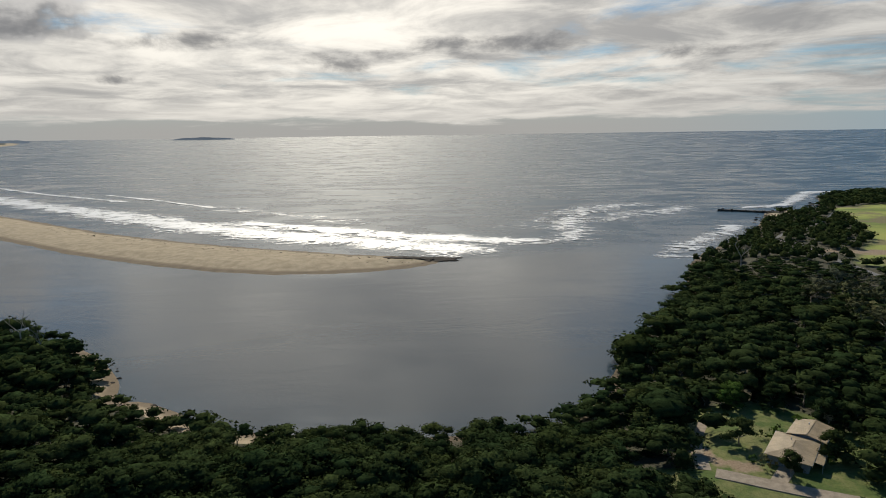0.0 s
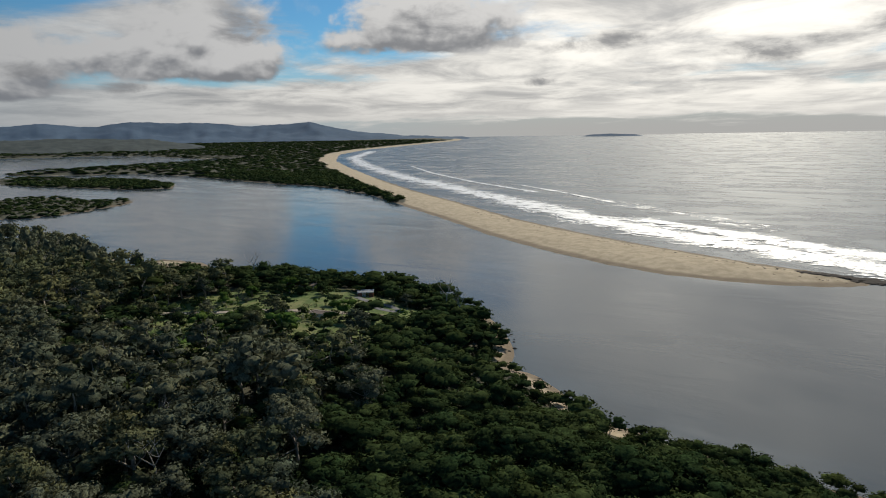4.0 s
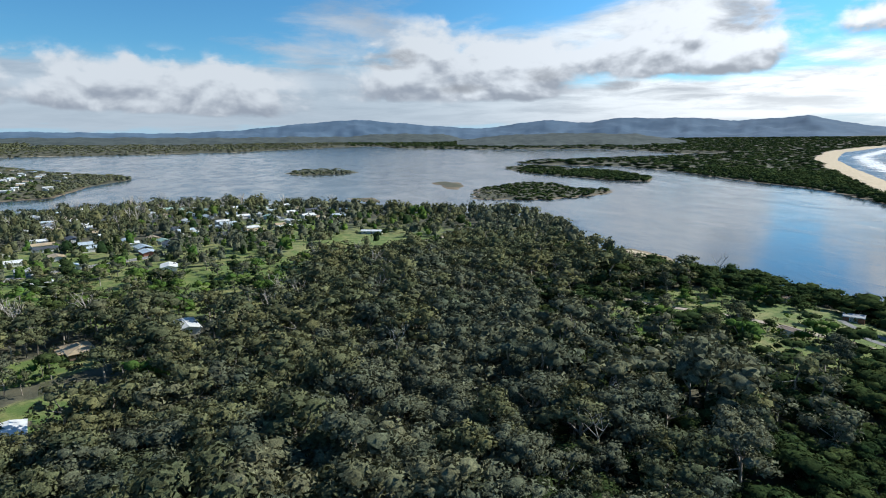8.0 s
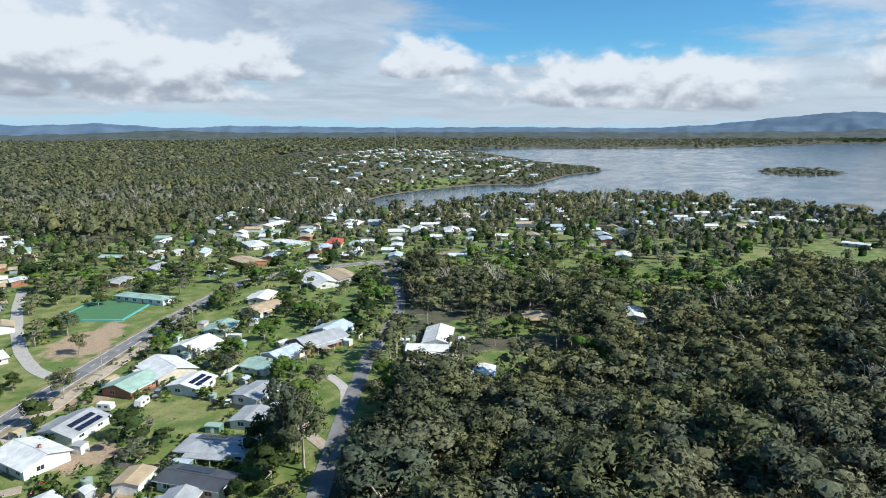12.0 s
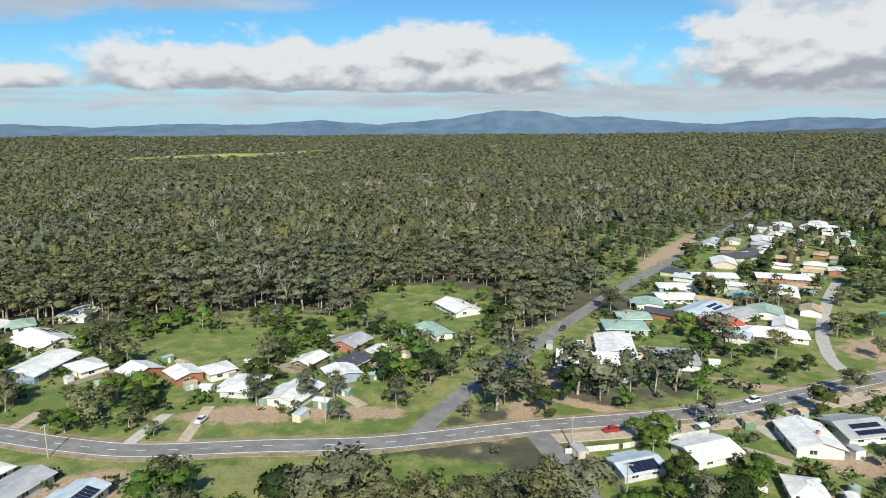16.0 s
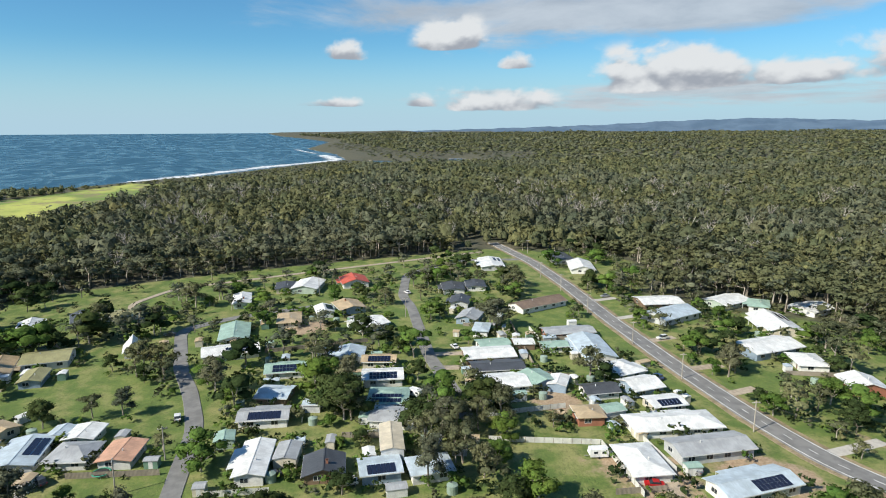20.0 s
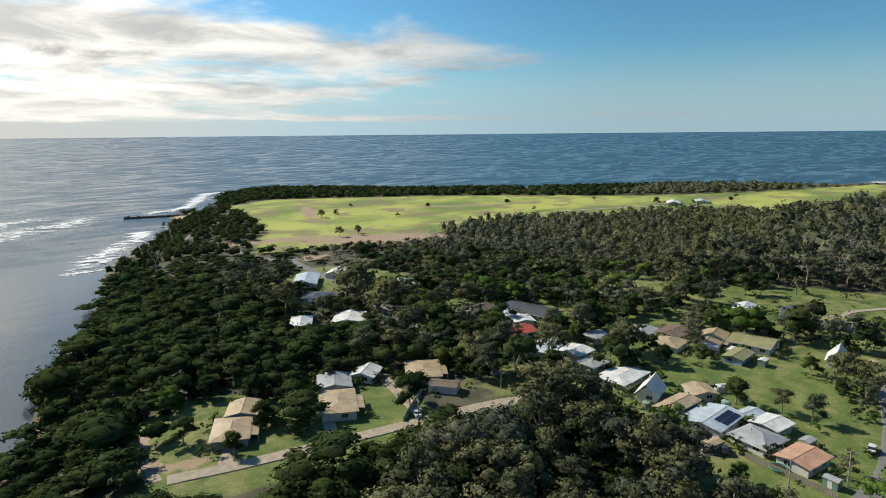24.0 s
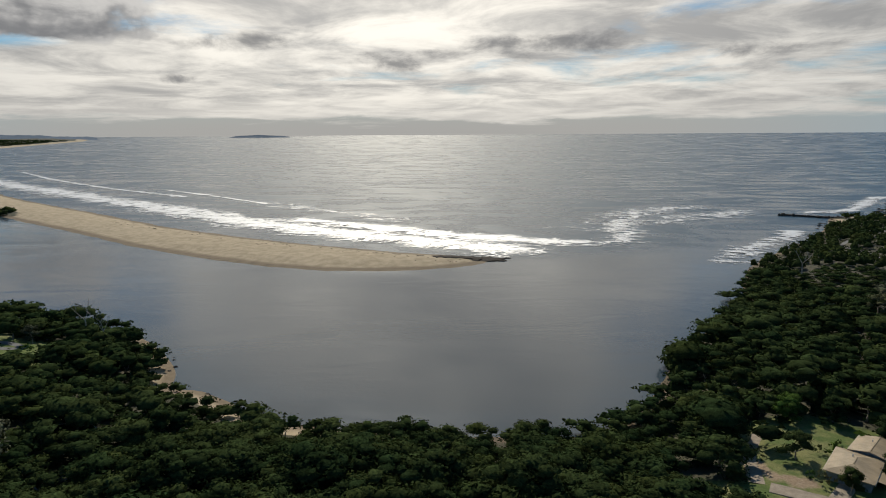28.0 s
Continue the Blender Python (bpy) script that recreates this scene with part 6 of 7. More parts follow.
# weed and driftwood on the tip of the spit
weed = []
for _ in range(420):
    u = rr_.random()
    x, y = 4 - 42 * u + rr_.gauss(0, 3), 437 + 2 * u + rr_.gauss(0, 3.5)
    s_ = rr_.uniform(0.6, 2.0)
    weed.append((ICO_V * (s_ * 2.2, s_, s_ * 0.40) + (x, y, max(0.1, height_at(x, y))), ICO_F))
for _ in range(240):
    u = rr_.random()
    x, y = -12 - 380 * u ** 1.3 + rr_.gauss(0, 3), 426 + 50 * u + 130 * u * u + rr_.gauss(0, 9)
    s_ = rr_.uniform(0.2, 0.6)
    weed.append((ICO_V * (s_ * 1.8, s_, s_ * 0.4) + (x, y, max(0.1, height_at(x, y))), ICO_F))
v, f = joined(weed)
WEED = paint("dark_weed", (0.055, 0.038, 0.026), 0.9)
tagged(new("beach_weed", mesh_of("beach_weed", v, f, WEED)), "dark weed and driftwood on the sandspit", "weed", kind="stuff")

# radio masts over the far woods
for x, y, h in ((-1150, -715, 62), (-500, -1130, 40)):
    z0 = height_at(x, y)
    mast = tagged(new("radio_mast"), "tall thin lattice radio mast above the woods", "mast", group="radio masts")
    mast.location = (x, y, z0)
    for i in range(3):
        a = i * 2.094
        part("leg", *tube((1.6 * math.cos(a), 1.6 * math.sin(a), -1), (0.4 * math.cos(a), 0.4 * math.sin(a), h), 0.22, 0.16, 5), STEEL, mast)
    for k in range(8):
        z_ = h * (k + 0.5) / 8
        q = 1.6 - 1.2 * z_ / h
        for i in range(3):
            a, b = i * 2.094, (i + 1) * 2.094
            part("brace", *tube((q * math.cos(a), q * math.sin(a), z_), (q * math.cos(b), q * math.sin(b), z_ + h / 10), 0.1, 0.1, 4), STEEL, mast)

# small sheds, water tanks and side fences of the gardens
TANK = paint("green_water_tank", (0.28, 0.36, 0.30), 0.6)
SHED_W = [paint("cream_shed_sheet", (0.60, 0.55, 0.44), 0.6), paint("grey_shed_sheet", (0.42, 0.45, 0.46), 0.6), paint("green_shed_sheet", (0.16, 0.27, 0.20), 0.6), paint("white_shed_sheet", (0.70, 0.70, 0.68), 0.6)]
tank_me = solid_mesh("tank", solids(tube((0, 0, -0.2), (0, 0, 2.0), 1.3, 1.3, 14), tube((0, 0, 2.0), (0, 0, 2.35), 1.3, 0.25, 14)), TANK)
SMALL = []
grng = random.Random(12)


def clear_of(x, y, need):
    return all((x - h[0]) ** 2 + (y - h[1]) ** 2 > (need + min(h[2], h[3]) / 2) ** 2 for h in HOUSES + SOLO) and all(gap(np.array([[x, y]]), r_[0])[0] > r_[1] / 2 + need * 0.6 for r_ in ROADS)


for hx, hy, hl, hw, ht, code in HOUSES:
    if math.hypot(hx, hy) > 270 or hy > 70:
        continue
    for k in range(3):
        u, v = grng.uniform(-hl * 0.8, hl * 0.8), grng.choice((-1, 1)) * (hw / 2 + grng.uniform(4, 8))
        c, s_ = math.cos(radians(ht)), math.sin(radians(ht))
        x, y = hx + u * c - v * s_, hy + u * s_ + v * c
        if not clear_of(x, y, 3.2) or any((x - q[0]) ** 2 + (y - q[1]) ** 2 < 25 for q in SMALL):
            continue
        SMALL.append((x, y))
        z = height_at(x, y)
        if grng.random() < 0.22:
            t = tagged(new("water_tank"), "round green rainwater tank in a garden", "water tank", group="rainwater tanks")
            t.location = (x, y, z)
            part("tank", tank_me, None, None, t)
            part("lid", *tube((0.5, 0, 2.15), (0.5, 0, 2.4), 0.25, 0.25, 8), TYRE, t)
        else:
            i_ = grng.randrange(4)
            L_, W_, h_ = grng.uniform(2.4, 5.0), grng.uniform(2.2, 3.2), grng.uniform(2.0, 2.4)
            t = tagged(new("garden_shed"), ("cream", "grey", "dark green", "white")[i_] + " sheet-metal garden shed on grass", "shed", group="garden sheds")
            t.matrix_world = pose(x, y, z, 0, 0, ht + grng.choice((0, 90)))
            part("wall", *box(-L_ / 2, -W_ / 2, -0.3, L_ / 2, W_ / 2, h_), SHED_W[i_], t)
            part("roof", *roof_shape(L_, W_, h_, 0.15, 0.22, False), ROOF_MATS[grng.choice("wwglte")], t)
            part("door", *box(-0.5, -W_ / 2 - 0.04, 0.05, 0.5, -W_ / 2 + 0.02, 1.9), TRIM, t)
    if grng.random() < 0.45:
        side = grng.choice((-1, 1))
        c, s_ = math.cos(radians(ht)), math.sin(radians(ht))
        u = side * (hl / 2 + grng.uniform(2.5, 4))
        n_ = grng.randrange(5, 10)
        ends = [(hx + u * c - v * s_, hy + u * s_ + v * c) for v in (-hw / 2 - 6, -hw / 2 - 6 + n_ * 2.4)]
        if not all(clear_of(*e, 1.0) for e in ends) or not clear_of((ends[0][0] + ends[1][0]) / 2, (ends[0][1] + ends[1][1]) / 2, 1.0):
            continue
        fence = new("fence")
        fence.location = (*ends[0], height_at(*ends[0]))
        white = grng.random() < 0.3
        tagged(fence, "pale paling fence between gardens" if white else "weathered grey timber paling fence", "fence", group="garden fences")
        for i in range(n_):
            o = part("fence_panel", PANEL_W if white else PANEL_T, None, None, fence)
            o.location, o.rotation_euler = (-s_ * i * 2.4, c * i * 2.4, 0), (0, 0, radians(ht + 90))

# ---- the woods: where trees may stand ----
extra.sort(key=lambda h: math.hypot(h[0], h[1]))
for row in extra[:60]:
    house(*row, far=True)
rows_v, rows_f, rows_m, at = [], [], [], 0
for x, y, L_, W_, turn, key in extra[60:]:
    m_ = np.array(pose(x, y, height_at(x, y), 0, 0, turn))
    for (v_, f_), slot in ((box(-L_ / 2, -W_ / 2, -1, L_ / 2, W_ / 2, 2.8), 0), (roof_shape(L_, W_, 2.85, 0.5, 0.32, False), "wlgtde".index(key) + 1)):
        v_ = np.array(v_) @ m_[:3, :3].T + m_[:3, 3]
        rows_v.append(v_)
        rows_f.append(np.array([q for q in f_ if len(q) == 4]) + at)
        rows_m += [slot] * len(rows_f[-1])
        at += len(v_)
tagged(new("distant_houses", mesh_of("distant_houses", np.concatenate(rows_v), np.concatenate(rows_f), [WALL_MATS[0]] + [ROOF_MATS[k] for k in "wlgtde"], slot=rows_m)),
       "distant low houses with pale roofs among trees", "houses", kind="stuff")
BUILT = np.array([(h[0], h[1], math.hypot(h[2], h[3]) / 2) for h in HOUSES + SOLO + extra])
DENSE_CLEAR = FIELDS
LOW_SCRUB = [(312, 318, 70, 26, -32), (255, 318, 30, 34, 10), (205, 330, 36, 60, 12)]


def stand(r0, r1, spacing, seed, town_keep=0.3):
    """Places for trees between two distances: jittered, on land, off roads, houses, lawns and camera sight lines.
    Returns places, town flag and shore distance.
    """
    g = np.random.default_rng(seed)
    n_ = int(2 * r1 / spacing) + 1
    gx_, gy_ = np.meshgrid(np.arange(n_), np.arange(n_))
    p = np.stack([gx_.ravel(), gy_.ravel()], -1) * spacing - r1 + g.uniform(-0.48, 0.48, (n_ * n_, 2)) * spacing
    r = np.hypot(*p.T)
    p = p[(r >= r0) & (r < r1)]
    z, d = land_height(p)
    overhang = (p[:, 0] > -45) & (p[:, 0] < 190) & (p[:, 1] > 150) & (p[:, 1] < 460)
    ok = d > np.where(overhang, 1.6, 3.0)
    p, z, d = p[ok], z[ok], d[ok]
    bare = np.zeros(len(p), bool)
    for poly in DENSE_CLEAR:
        bare |= inside(p, poly)
    bare |= (gap(p, SPIT_LINE) < 95) & (p[:, 1] > 380) & (p[:, 0] < 30)
    bare |= (gap(p, SPIT_OUTER) < 62) & (p[:, 1] > 500) & (p[:, 0] < 0)
    bare |= patches(p, SANDS) > 0.4
    bare |= gap(p, COVE_BEACH) < 8
    bare |= (gap(p, OCEAN_COAST) < 75) & (p[:, 0] > 1080)
    for poly in LAGOONS:
        bare |= gap(p, poly, True) < 40
    bare |= patches(p, DIRT) > 0.6
    for poly in ("flat", "bar", "reed"):
        bare |= inside(p, ISLANDS[poly])
    ok = ~bare
    p, z, d = p[ok], z[ok], d[ok]
    near = np.hypot(*p.T) < 760
    ok = np.ones(len(p), bool)
    q = p[near]
    free = np.ones(len(q), bool)
    for line, wide, mat, label in ROADS:
        free &= gap(q, line) > wide / 2 + 2.2
    for line in DRIVES:
        free &= gap(q, line) > 3.2
    ok[near] = free
    p, z, d = p[ok], z[ok], d[ok]
    ok = np.ones(len(p), bool)
    for x, y, s in BUILT:
        m_ = (np.abs(p[:, 0] - x) < s + 4) & (np.abs(p[:, 1] - y) < s + 4)
        if m_.any():
            ok[m_] &= np.hypot(p[m_, 0] - x, p[m_, 1] - y) > s + 1.2
    # trees thinned between camera and each house, so the house shows
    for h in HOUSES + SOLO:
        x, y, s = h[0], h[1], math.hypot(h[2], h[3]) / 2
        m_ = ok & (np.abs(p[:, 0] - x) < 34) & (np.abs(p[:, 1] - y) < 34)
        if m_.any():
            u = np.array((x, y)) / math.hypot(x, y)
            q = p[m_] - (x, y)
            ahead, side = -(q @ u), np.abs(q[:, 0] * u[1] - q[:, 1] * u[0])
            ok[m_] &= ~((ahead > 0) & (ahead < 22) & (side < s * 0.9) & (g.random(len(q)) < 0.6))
    p, z, d = p[ok], z[ok], d[ok]
    town = patches(p, GRASS, 0.12) > 0.5
    verge = (gap(p, MAIN) < 24) & (p[:, 0] > -30) & (np.hypot(*p.T) > 118) & (p[:, 1] > np.interp(p[:, 0], [q[0] for q in MAIN], [q[1] for q in MAIN]))
    verge |= gap(p, ROADS[8][0]) < 13
    verge |= gap(p, FIREBREAK) < 13
    verge |= (gap(p, ROADS[1][0]) < 7) & (p[:, 1] > -420)
    verge |= patches(p, LAWNS_AND_GAPS, 0.15) > 0.5
    dense = np.where(verge, 0.06, 1.0) * np.where(town, town_keep * np.where((p[:, 0] > 130) & (p[:, 1] > 20), 1.9, 1.0) * np.clip(1 + 1.6 * wobble(p, 16.0, 3.0), 0.1, 2.4), 1.0)
    grove = (p[:, 0] > 118) & (p[:, 0] < 215) & (p[:, 1] > 62) & (p[:, 1] < 215)
    dense = np.where(grove & ~verge, np.maximum(dense, 0.6), dense)
    ok = g.random(len(p)) < dense
    return np.c_[p, z][ok], town[ok], d[ok]


def coastal(xyz, d):
    """Where the dense low coastal scrub grows; by the cove its dark leaves also imitate cloud shade."""
    x, y = xyz[:, 0], xyz[:, 1]
    belt = (d < 60) & (np.hypot(x, y) < 1500)
    cove = (y > 45 + 0.4 * np.abs(x)) & (x > -108) & (x < 165)
    point = (x > 180) & (y > 330)
    spit = (x < -430) & (y > 300)
    return ((belt | cove | point) & (x > -420)) | spit


def tall_for(xyz, town, coast, g):
    h = g.uniform(9.0, 17.0, len(xyz))
    h = h * (1 + 0.24 * wobble(xyz[:, :2], 40.0, 1.0)) * np.where(g.random(len(h)) < 0.10, 1.32, 1.0)
    h = np.where(coast, g.uniform(5.0, 9.5, len(xyz)) * np.where(g.random(len(h)) < 0.08, 1.3, 1.0), h)
    h = np.where(coast & (gap(xyz[:, :2], INLET_SHORE[11:19]) < 24), g.uniform(4.2, 7.4, len(xyz)), h)
    h = np.where(coast & (xyz[:, 1] > 330), g.uniform(5.0, 8.0, len(xyz)), h)
    x, y = xyz[:, 0], xyz[:, 1]
    h = np.where(town & ~coast, g.uniform(4.0, 12.0, len(xyz)) * np.where((x > 118) & (y > 20), 1.3, 1.0), h)
    h = np.where((x > 240) & (y > 120) & ~coast, g.uniform(8, 12, len(xyz)), h)
    west = (x < -430) & (y > -620 + 0.2 * x)
    h = np.where(west, np.where(g.random(len(h)) < 0.18 * (x > -900), g.uniform(10.0, 17.0, len(xyz)), g.uniform(5.0, 10.0, len(xyz))), h)
    h = np.where((x < -700) & (y < -400) & (y > -1100), g.uniform(3.0, 6.5, len(xyz)), h)
    h = np.where((x < -500) & (y > 480), g.uniform(4.0, 7.5, len(xyz)), h)
    h = np.where((gap(xyz[:, :2], OCEAN_COAST) < 260) & (x > 1000) & (y > -700), g.uniform(2.4, 4.6, len(xyz)), h)
    for poly in LAGOONS:
        h = np.where(gap(xyz[:, :2], poly, True) < 200, g.uniform(2.8, 5.0, len(xyz)), h)
    h = np.where(patches(xyz[:, :2], LOW_SCRUB, 0.1) > 0.5, g.uniform(2.0, 4.4, len(xyz)), h)
    for isle in ISLANDS.values():
        h = np.where(inside(xyz[:, :2], isle), g.uniform(3.0, 7.0, len(xyz)) if len(isle) in (6, 9) else g.uniform(1.5, 4.0, len(xyz)), h)
    return h


def plant(name, places, spray, size, core, limbs, seed, label, kinds=4, scale=1.0, wood=True, wide=(1.15, 1.6), clumps=14, spread=8.0):
    xyz, town, d = places
    g = np.random.default_rng(seed)
    coast = coastal(xyz, d)
    # before the inlet half the eucalypts turn dark scrub, partly to imitate cloud shade
    coast |= (g.random(len(xyz)) < 0.5) & (xyz[:, 1] > 0.40 * np.abs(xyz[:, 0])) & (np.abs(xyz[:, 0]) < 330)
    tall = tall_for(xyz, town, coast, g) * scale
    leafy = g.random(len(xyz))
    away = np.hypot(xyz[:, 0], xyz[:, 1]) > 400
    fresh = town & (leafy < np.where(away, 0.10, 0.26)) & ~coast
    dark = town & (leafy > 0.70) & ~coast
    grey = ~coast & ~fresh & ~dark & ((wobble(xyz[:, :2], 120.0, 5.0) + g.normal(0, 0.35, len(xyz))) > 0.05)
    for m_, kind, mat, what in ((coast, "scrub", LEAF_COAST, "dense dark green coastal scrub"), (fresh, "round", LEAF_BRIGHT, "bright green garden trees and shrubs"), (dark, "round", LEAF_COAST, "dark green round garden trees"), (grey, "gum", LEAF_GREY, "grey-green eucalypt trees with pale trunks"),
                                (~coast & ~fresh & ~dark & ~grey, "gum", LEAF_GUM, "olive-green eucalypt trees with pale trunks")):
        if m_.any():
            ps = [proto(kind, spray, size * (1.4 if kind == "scrub" else 1.2 if kind == "round" else 1.0), core, limbs, clumps) if core else mound(spray, size) if scale == 1.0 else tuft(spray, size) for _ in range(kinds)]
            scatter(name, ps, xyz[m_], tall[m_], mat, what + " " + label, wood=wood, wide=(wide[0] * 1.4, wide[1] * 1.4) if kind == "scrub" else wide, spread=5.5 if wood else spread)
    return xyz


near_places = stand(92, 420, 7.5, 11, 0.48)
nr = np.hypot(near_places[0][:, 0], near_places[0][:, 1])
# standing singly in the township: things of their own
single = near_places[1] & (nr < 330)
pick = np.flatnonzero(single)
rng.shuffle(pick)
pick = pick[:265]
own = np.zeros(len(nr), bool)
own[pick] = True
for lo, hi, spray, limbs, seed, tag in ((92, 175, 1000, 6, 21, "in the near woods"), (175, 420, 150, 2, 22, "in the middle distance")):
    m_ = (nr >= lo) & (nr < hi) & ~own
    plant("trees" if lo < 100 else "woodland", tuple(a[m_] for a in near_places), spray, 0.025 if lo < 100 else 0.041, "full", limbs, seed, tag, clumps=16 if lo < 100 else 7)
# unseen woods added beneath the camera to close the ground
plant("woodland", stand(3, 92, 9.0, 15, 0.5), 40, 0.044, "full", 2, 27, "below the camera", clumps=10)
plant("woodland", stand(420, 820, 8.6, 12, 0.7), 26, 0.095, False, 0, 23, "across the plain", wood=False, wide=(0.8, 1.3))
plant("far_woods", stand(820, 1600, 11.5, 13, 0.6), 7, 0.17, False, 0, 24, "far across the plain", scale=0.95, wood=False, wide=(0.95, 1.5), spread=12.0)
plant("far_woods", stand(1600, 4300, 30.0, 14, 0.6), 5, 0.24, False, 0, 25, "towards the hills", scale=0.85, wood=False, wide=(1.5, 2.6), spread=14.0)

# undergrowth beneath and before the woods
ux, utown, ud = stand(120, 440, 9.5, 33, 0.3)
ux = ux[~coastal(ux, ud)]
split = rng.random(len(ux)) < 0.5
for m_, mat, what in ((split, LEAF_GUM, "olive undergrowth beneath the eucalypts"), (~split, LEAF_GREY, "grey-green undergrowth beneath the eucalypts")):
    scatter("undergrowth", [(tri_crown(lobes_of("scrub", 4), 22, 0.13, "full"), None) for _ in range(4)], ux[m_], rng.uniform(2.0, 5.0, int(m_.sum())), mat, what, wood=False, wide=(0.9, 1.7))

# low shrubs and hedges of the gardens
sx, stown, sd = stand(92, 400, 5.2, 31, 1.0)
keep = stown & (rng.random(len(sx)) < 0.50)
sx = sx[keep]
# beds and bushes close round each house
beds = []
for h in HOUSES + SOLO:
    hx, hy, hl, hw = h[:4]
    ca_, sa_ = math.cos(radians(h[4])), math.sin(radians(h[4]))
    for _ in range(hrng.randint(6, 11)):
        off = hrng.uniform(1.2, 4.5)
        e, sgn = hrng.random(), hrng.choice((-1, 1))
        lx, ly = (hrng.uniform(-1, 1) * (hl / 2 + 2), sgn * (hw / 2 + off)) if e < 0.6 else (sgn * (hl / 2 + off), hrng.uniform(-1, 1) * (hw / 2 + 2))
        beds.append((hx + lx * ca_ - ly * sa_, hy + lx * sa_ + ly * ca_))
beds = np.array(beds)
clear = np.ones(len(beds), bool)
for line, wide, mat, label in ROADS:
    clear &= gap(beds, line) > wide / 2 + 1.2
for line in DRIVES:
    clear &= gap(beds, line) > 2.4
for h in HOUSES + SOLO:
    near_h = np.hypot(beds[:, 0] - h[0], beds[:, 1] - h[1]) < min(h[2], h[3]) / 2 + 0.4
    clear &= ~near_h
beds = beds[clear]
sx = np.concatenate([sx, np.c_[beds, land_height(beds)[0]]])
tint = rng.random(len(sx))
for m_, mat, what in ((tint < 0.4, LEAF_BRIGHT, "bright green garden shrubs and hedges"), ((tint >= 0.4) & (tint < 0.75), LEAF_COAST, "dark green garden shrubs"), (tint >= 0.75, LEAF_GUM, "olive garden shrubs")):
    scatter("garden_shrubs", [(tri_crown(lobes_of("scrub", 6), 30, 0.14, "few"), None) for _ in range(4)], sx[m_], rng.uniform(0.9, 4.0, int(m_.sum())), mat, what + " between houses", wood=False, wide=(0.9, 1.7))

KINDS = []
for kind, mat, sprays, size, tag, cat in (("gum", LEAF_GUM, 1700, 0.020, "olive-green eucalypt tree with a pale trunk standing in grass", "tree"), ("gum", LEAF_GREY, 1700, 0.020, "grey-green eucalypt tree with a pale trunk beside houses", "tree"),
                                          ("round", LEAF_COAST, 1700, 0.023, "dense dark green garden tree beside houses", "tree"), ("round", LEAF_BRIGHT, 1700, 0.023, "bright green leafy garden tree", "tree"),
                                          ("scrub", LEAF_BRIGHT, 700, 0.042, "rounded green garden shrub", "shrub"), ("gum", LEAF_GUM, 1700, 0.020, "open-crowned eucalypt tree beside the street", "tree")):
    (cv_, cf_, cn_), (tv_, tf_) = proto(kind, sprays, size, "full", 6, 22)
    KINDS.append((mesh_of("crown", cv_, cf_, mat, smooth=True, normals=cn_), mesh_of("trunk", tv_, tf_, BARK), tag, cat))


def tree(x, y, h, k, wide=1.0, z=None):
    crown, trunk, tag, cat = KINDS[k]
    t = new("tree" if cat == "tree" else "shrub")
    t.matrix_world = pose(x, y, height_at(x, y) if z is None else z, 0, 0, hrng.uniform(0, 360)) @ Matrix.Diagonal((h * wide, h * wide, h, 1))
    part("trunk", trunk, None, None, t)
    part("crown", crown, None, None, t)
    return tagged(t, tag, cat, group="trees and shrubs in town")


for i in pick:
    x, y, z = near_places[0][i]
    k = hrng.choice((0, 1, 2, 3, 4, 5, 2, 3, 2, 3))
    tree(x, y, hrng.uniform(2.6, 5.0) if k == 4 else hrng.uniform(5, 10) if k in (2, 3) else hrng.uniform(8, 14), k, hrng.uniform(1.0, 1.4), z)
# trees that stand out
for x, y, h, k, w_ in ((-108, -95, 20, 0, 0.95), (-110, -101, 21, 1, 0.9), (-114.5, -103, 19, 0, 0.9), (-60, -137, 8.5, 3, 1.1), (31.6, -218.6, 11, 3, 0.8), (-135, -225, 9, 0, 1.2), (80.5, 134, 7, 2, 1.1), (165, -167, 8, 0, 1.1), (145.5, -164, 8, 1, 1.1),
                       (122.5, -46, 13, 1, 1.0), (134, -50, 14, 0, 1.0), (-45.9, -161, 4.5, 3, 0.35), (-48.6, -161.6, 4.5, 3, 0.35), (72, -170, 11, 0, 1.1), (58, -172, 11, 1, 1.1), (50, -176, 10, 0, 1.1), (115, -163, 9, 0, 1.1), (106, -164, 8, 2, 1.1), (95, 142, 8, 2, 1.1), (-2, -176, 10, 0, 1.1), (4, -179, 9, 1, 1.1), (-10, -178, 11, 5, 1.1), (-21, -182, 11, 2, 1.0), (-34, -187, 12, 0, 1.0), (-28, -188, 9, 2, 1.1), (22, -192, 11, 2, 1.1), (30, -172, 10, 1, 1.1),
                       (-150, -140, 9, 3, 1.0), (150, -62, 11, 0, 1.0), (143, -58, 12, 1, 1.0), (172, -40, 10, 2, 1.1), (166, -34, 9, 2, 1.1)):
    tree(x, y, h, k, w_)
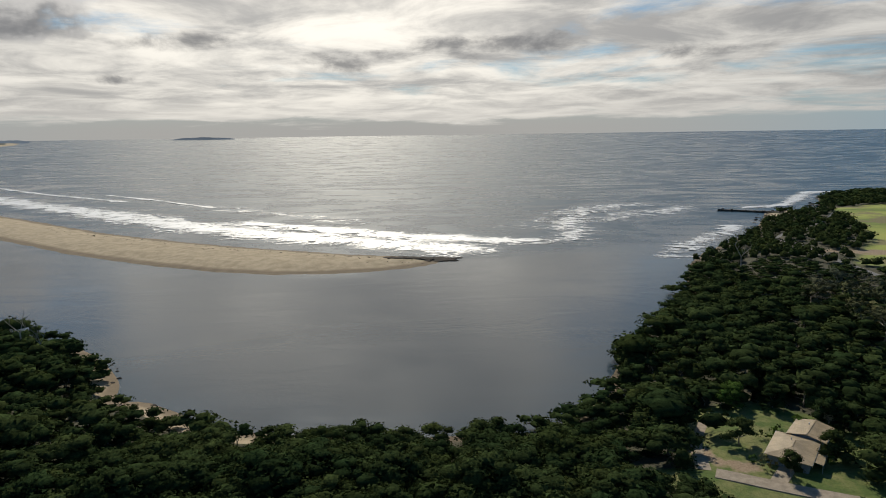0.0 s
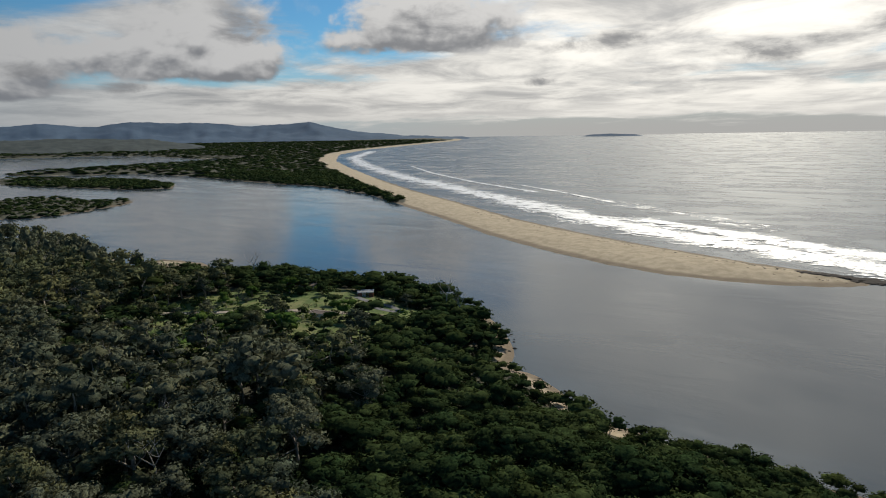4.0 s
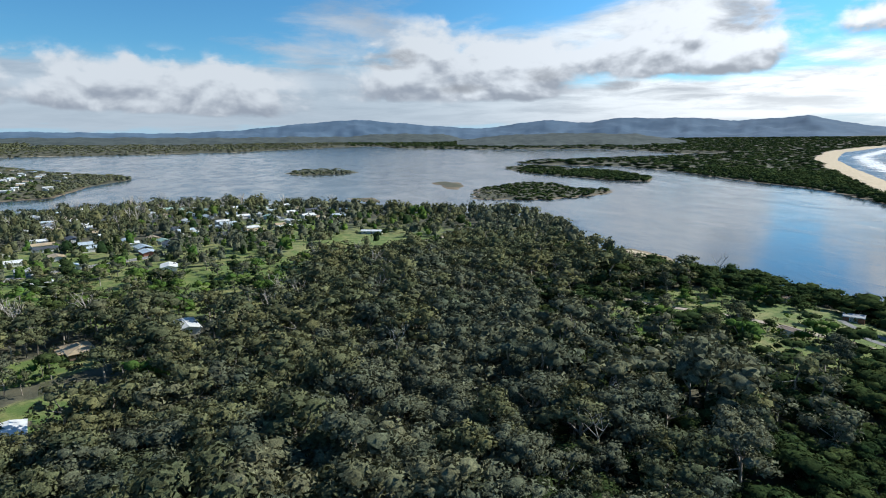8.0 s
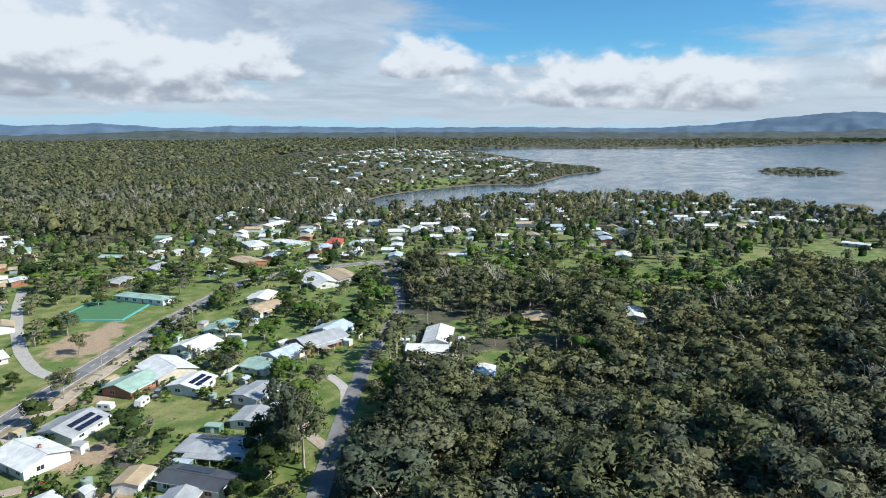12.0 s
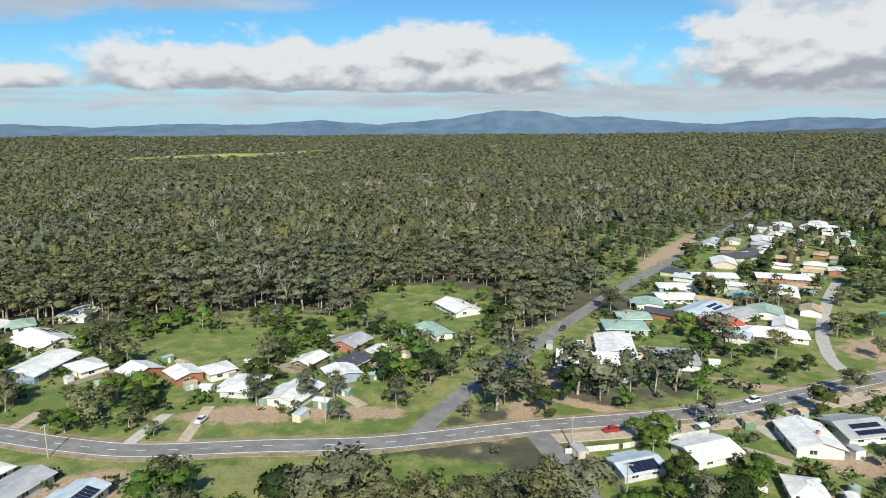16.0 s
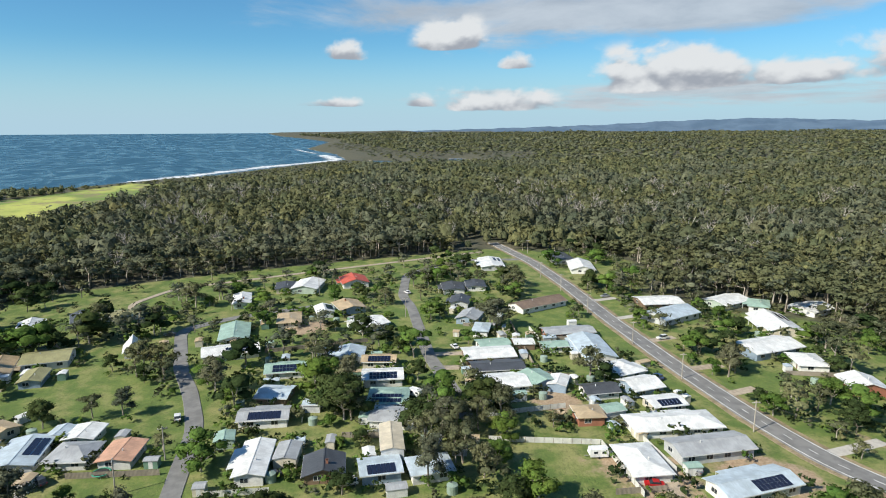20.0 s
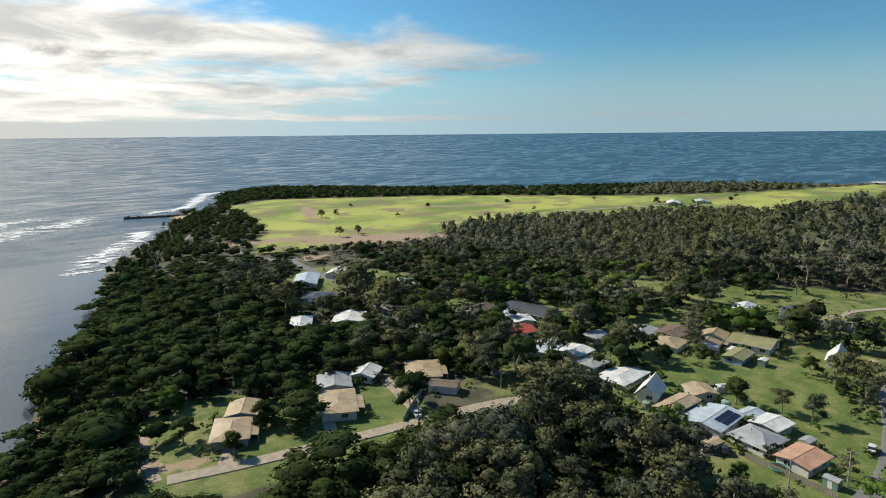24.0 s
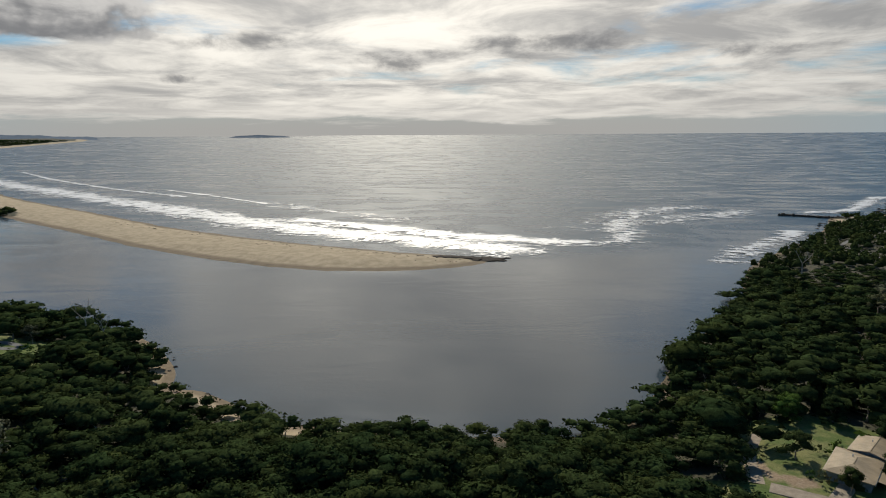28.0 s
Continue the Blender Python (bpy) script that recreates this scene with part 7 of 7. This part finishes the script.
# tall trees among the houses of the lane and the cove
for x, y, h, k in ((195, -3, 12, 1), (218, 12, 13, 0), (190, 22, 9, 1), (190, 42, 9, 2), (192, 30, 8, 0), (163, -36, 14, 2), (203, -39, 12, 5), (256, 4, 10, 1), (229, -59, 11, 2), (189, 104, 15, 0), (221, 108, 14, 1), (206, 82, 14, 0), (213, 88, 12, 5),
                   (240, 70, 10, 1), (268, 92, 13, 0), (227, 168, 14, 0), (293, 80, 12, 1), (285, 133, 13, 0), (160, 112, 13, 1), (166, 120, 15, 0), (172, 134, 14, 5), (182, 120, 14, 1), (158, 150, 12, 0), (148, 158, 13, 1), (130, 118, 11, 2), (104, 158, 9, 2), (76, 150, 8, 2)):
    if clear_of(x, y, 1.5):
        tree(x, y, h, k, 1.25)
# trees and bushes dotted over the field
for x, y, h, k in ((395, 470, 9, 0), (402, 478, 8, 5), (410, 466, 8, 1), (520, 440, 6, 2), (600, 390, 6, 2), (612, 396, 5, 4), (560, 330, 6, 0), (330, 372, 9, 0), (345, 366, 8, 1), (352, 374, 7, 5), (690, 250, 8, 2), (712, 258, 7, 0),
                   (760, 190, 7, 2), (650, 215, 7, 0), (480, 520, 4, 4), (450, 420, 4, 4), (700, 330, 4, 4), (820, 200, 5, 4), (545, 250, 8, 1), (590, 240, 9, 0), (620, 230, 8, 5)):
    tree(x, y, h, k, 1.2)

# bleached dead trees standing in the woods
def dead_tree(seed):
    g = random.Random(seed)
    wood, tips = [limb((0, 0, -0.5), (0.2, 0.1, 6.0), 0.26, 0.18, 6)], [((0.2, 0.1, 6.0), 0.17, 0)]
    trunk_v = joined(wood)
    out = []
    while tips:
        (x, y, z), r_, lvl = tips.pop()
        for _ in range(3 if lvl < 2 else 2):
            a, up = g.uniform(0, 6.28), g.uniform(0.5, 1.2)
            L_ = g.uniform(1.6, 3.4) / (1 + 0.35 * lvl)
            q = (x + math.cos(a) * L_ * 0.7, y + math.sin(a) * L_ * 0.7, z + up * L_)
            out.append(limb((x, y, z), q, r_ * 0.75, r_ * 0.4, 4))
            if lvl < 2:
                tips.append((q, r_ * 0.5, lvl + 1))
    return trunk_v, joined(out)


DEAD = []
for i in range(3):
    (a_, b_), (c_, d_) = dead_tree(i + 40)
    DEAD.append((mesh_of("trunk", a_, b_, DEADWOOD), mesh_of("bare_crown", c_, d_, DEADWOOD)))
spots = stand(110, 620, 34.0, 77, 0.0)[0]
rng.shuffle(spots)
for i, (x, y, z) in enumerate(spots[:75]):
    if coastal(np.array([[x, y, z]]), np.array([200.0]))[0]:
        continue
    t = tagged(new("dead_tree"), "bleached leafless dead tree standing among eucalypts", "dead tree", group="dead trees in the woods")
    t.matrix_world = pose(x, y, z, 0, 0, hrng.uniform(0, 360)) @ Matrix.Scale(hrng.uniform(1.05, 1.6), 4)
    part("trunk", DEAD[i % 3][0], None, None, t)
    part("bare_crown", DEAD[i % 3][1], None, None, t)

# grey leafless crowns far over the woods
def bare_crown(seed):
    g = random.Random(seed)
    out = [limb((0, 0, 0.2), (0, 0, 0.6), 0.020, 0.014, 3)]
    for i in range(9):
        a, r_ = g.uniform(0, 6.28), g.uniform(0.12, 0.30)
        q = (r_ * math.cos(a), r_ * math.sin(a), g.uniform(0.72, 1.05))
        out.append(limb((0, 0, g.uniform(0.4, 0.6)), q, 0.012, 0.006, 3))
        for _ in range(2):
            out.append(limb(q, (q[0] + g.uniform(-0.14, 0.14), q[1] + g.uniform(-0.14, 0.14), q[2] + g.uniform(0.02, 0.16)), 0.007, 0.003, 3))
    v, f = joined(out)
    return (v, f, np.zeros((len(v), 3))), None


bx = stand(250, 900, 19.0, 79, 0.0)
bx = bx[0][~coastal(bx[0], bx[2]) & (bx[0][:, 1] < 60)]
bx = bx[rng.random(len(bx)) < np.clip(0.20 + 0.28 * wobble(bx[:, :2], 130.0, 7.0), 0.02, 0.5)]
scatter("leafless_crowns", [bare_crown(k) for k in range(5)], bx, rng.uniform(12, 17, len(bx)), DEADWOOD, "pale grey leafless crowns standing out of the woods", wood=False, wide=(0.9, 1.4))
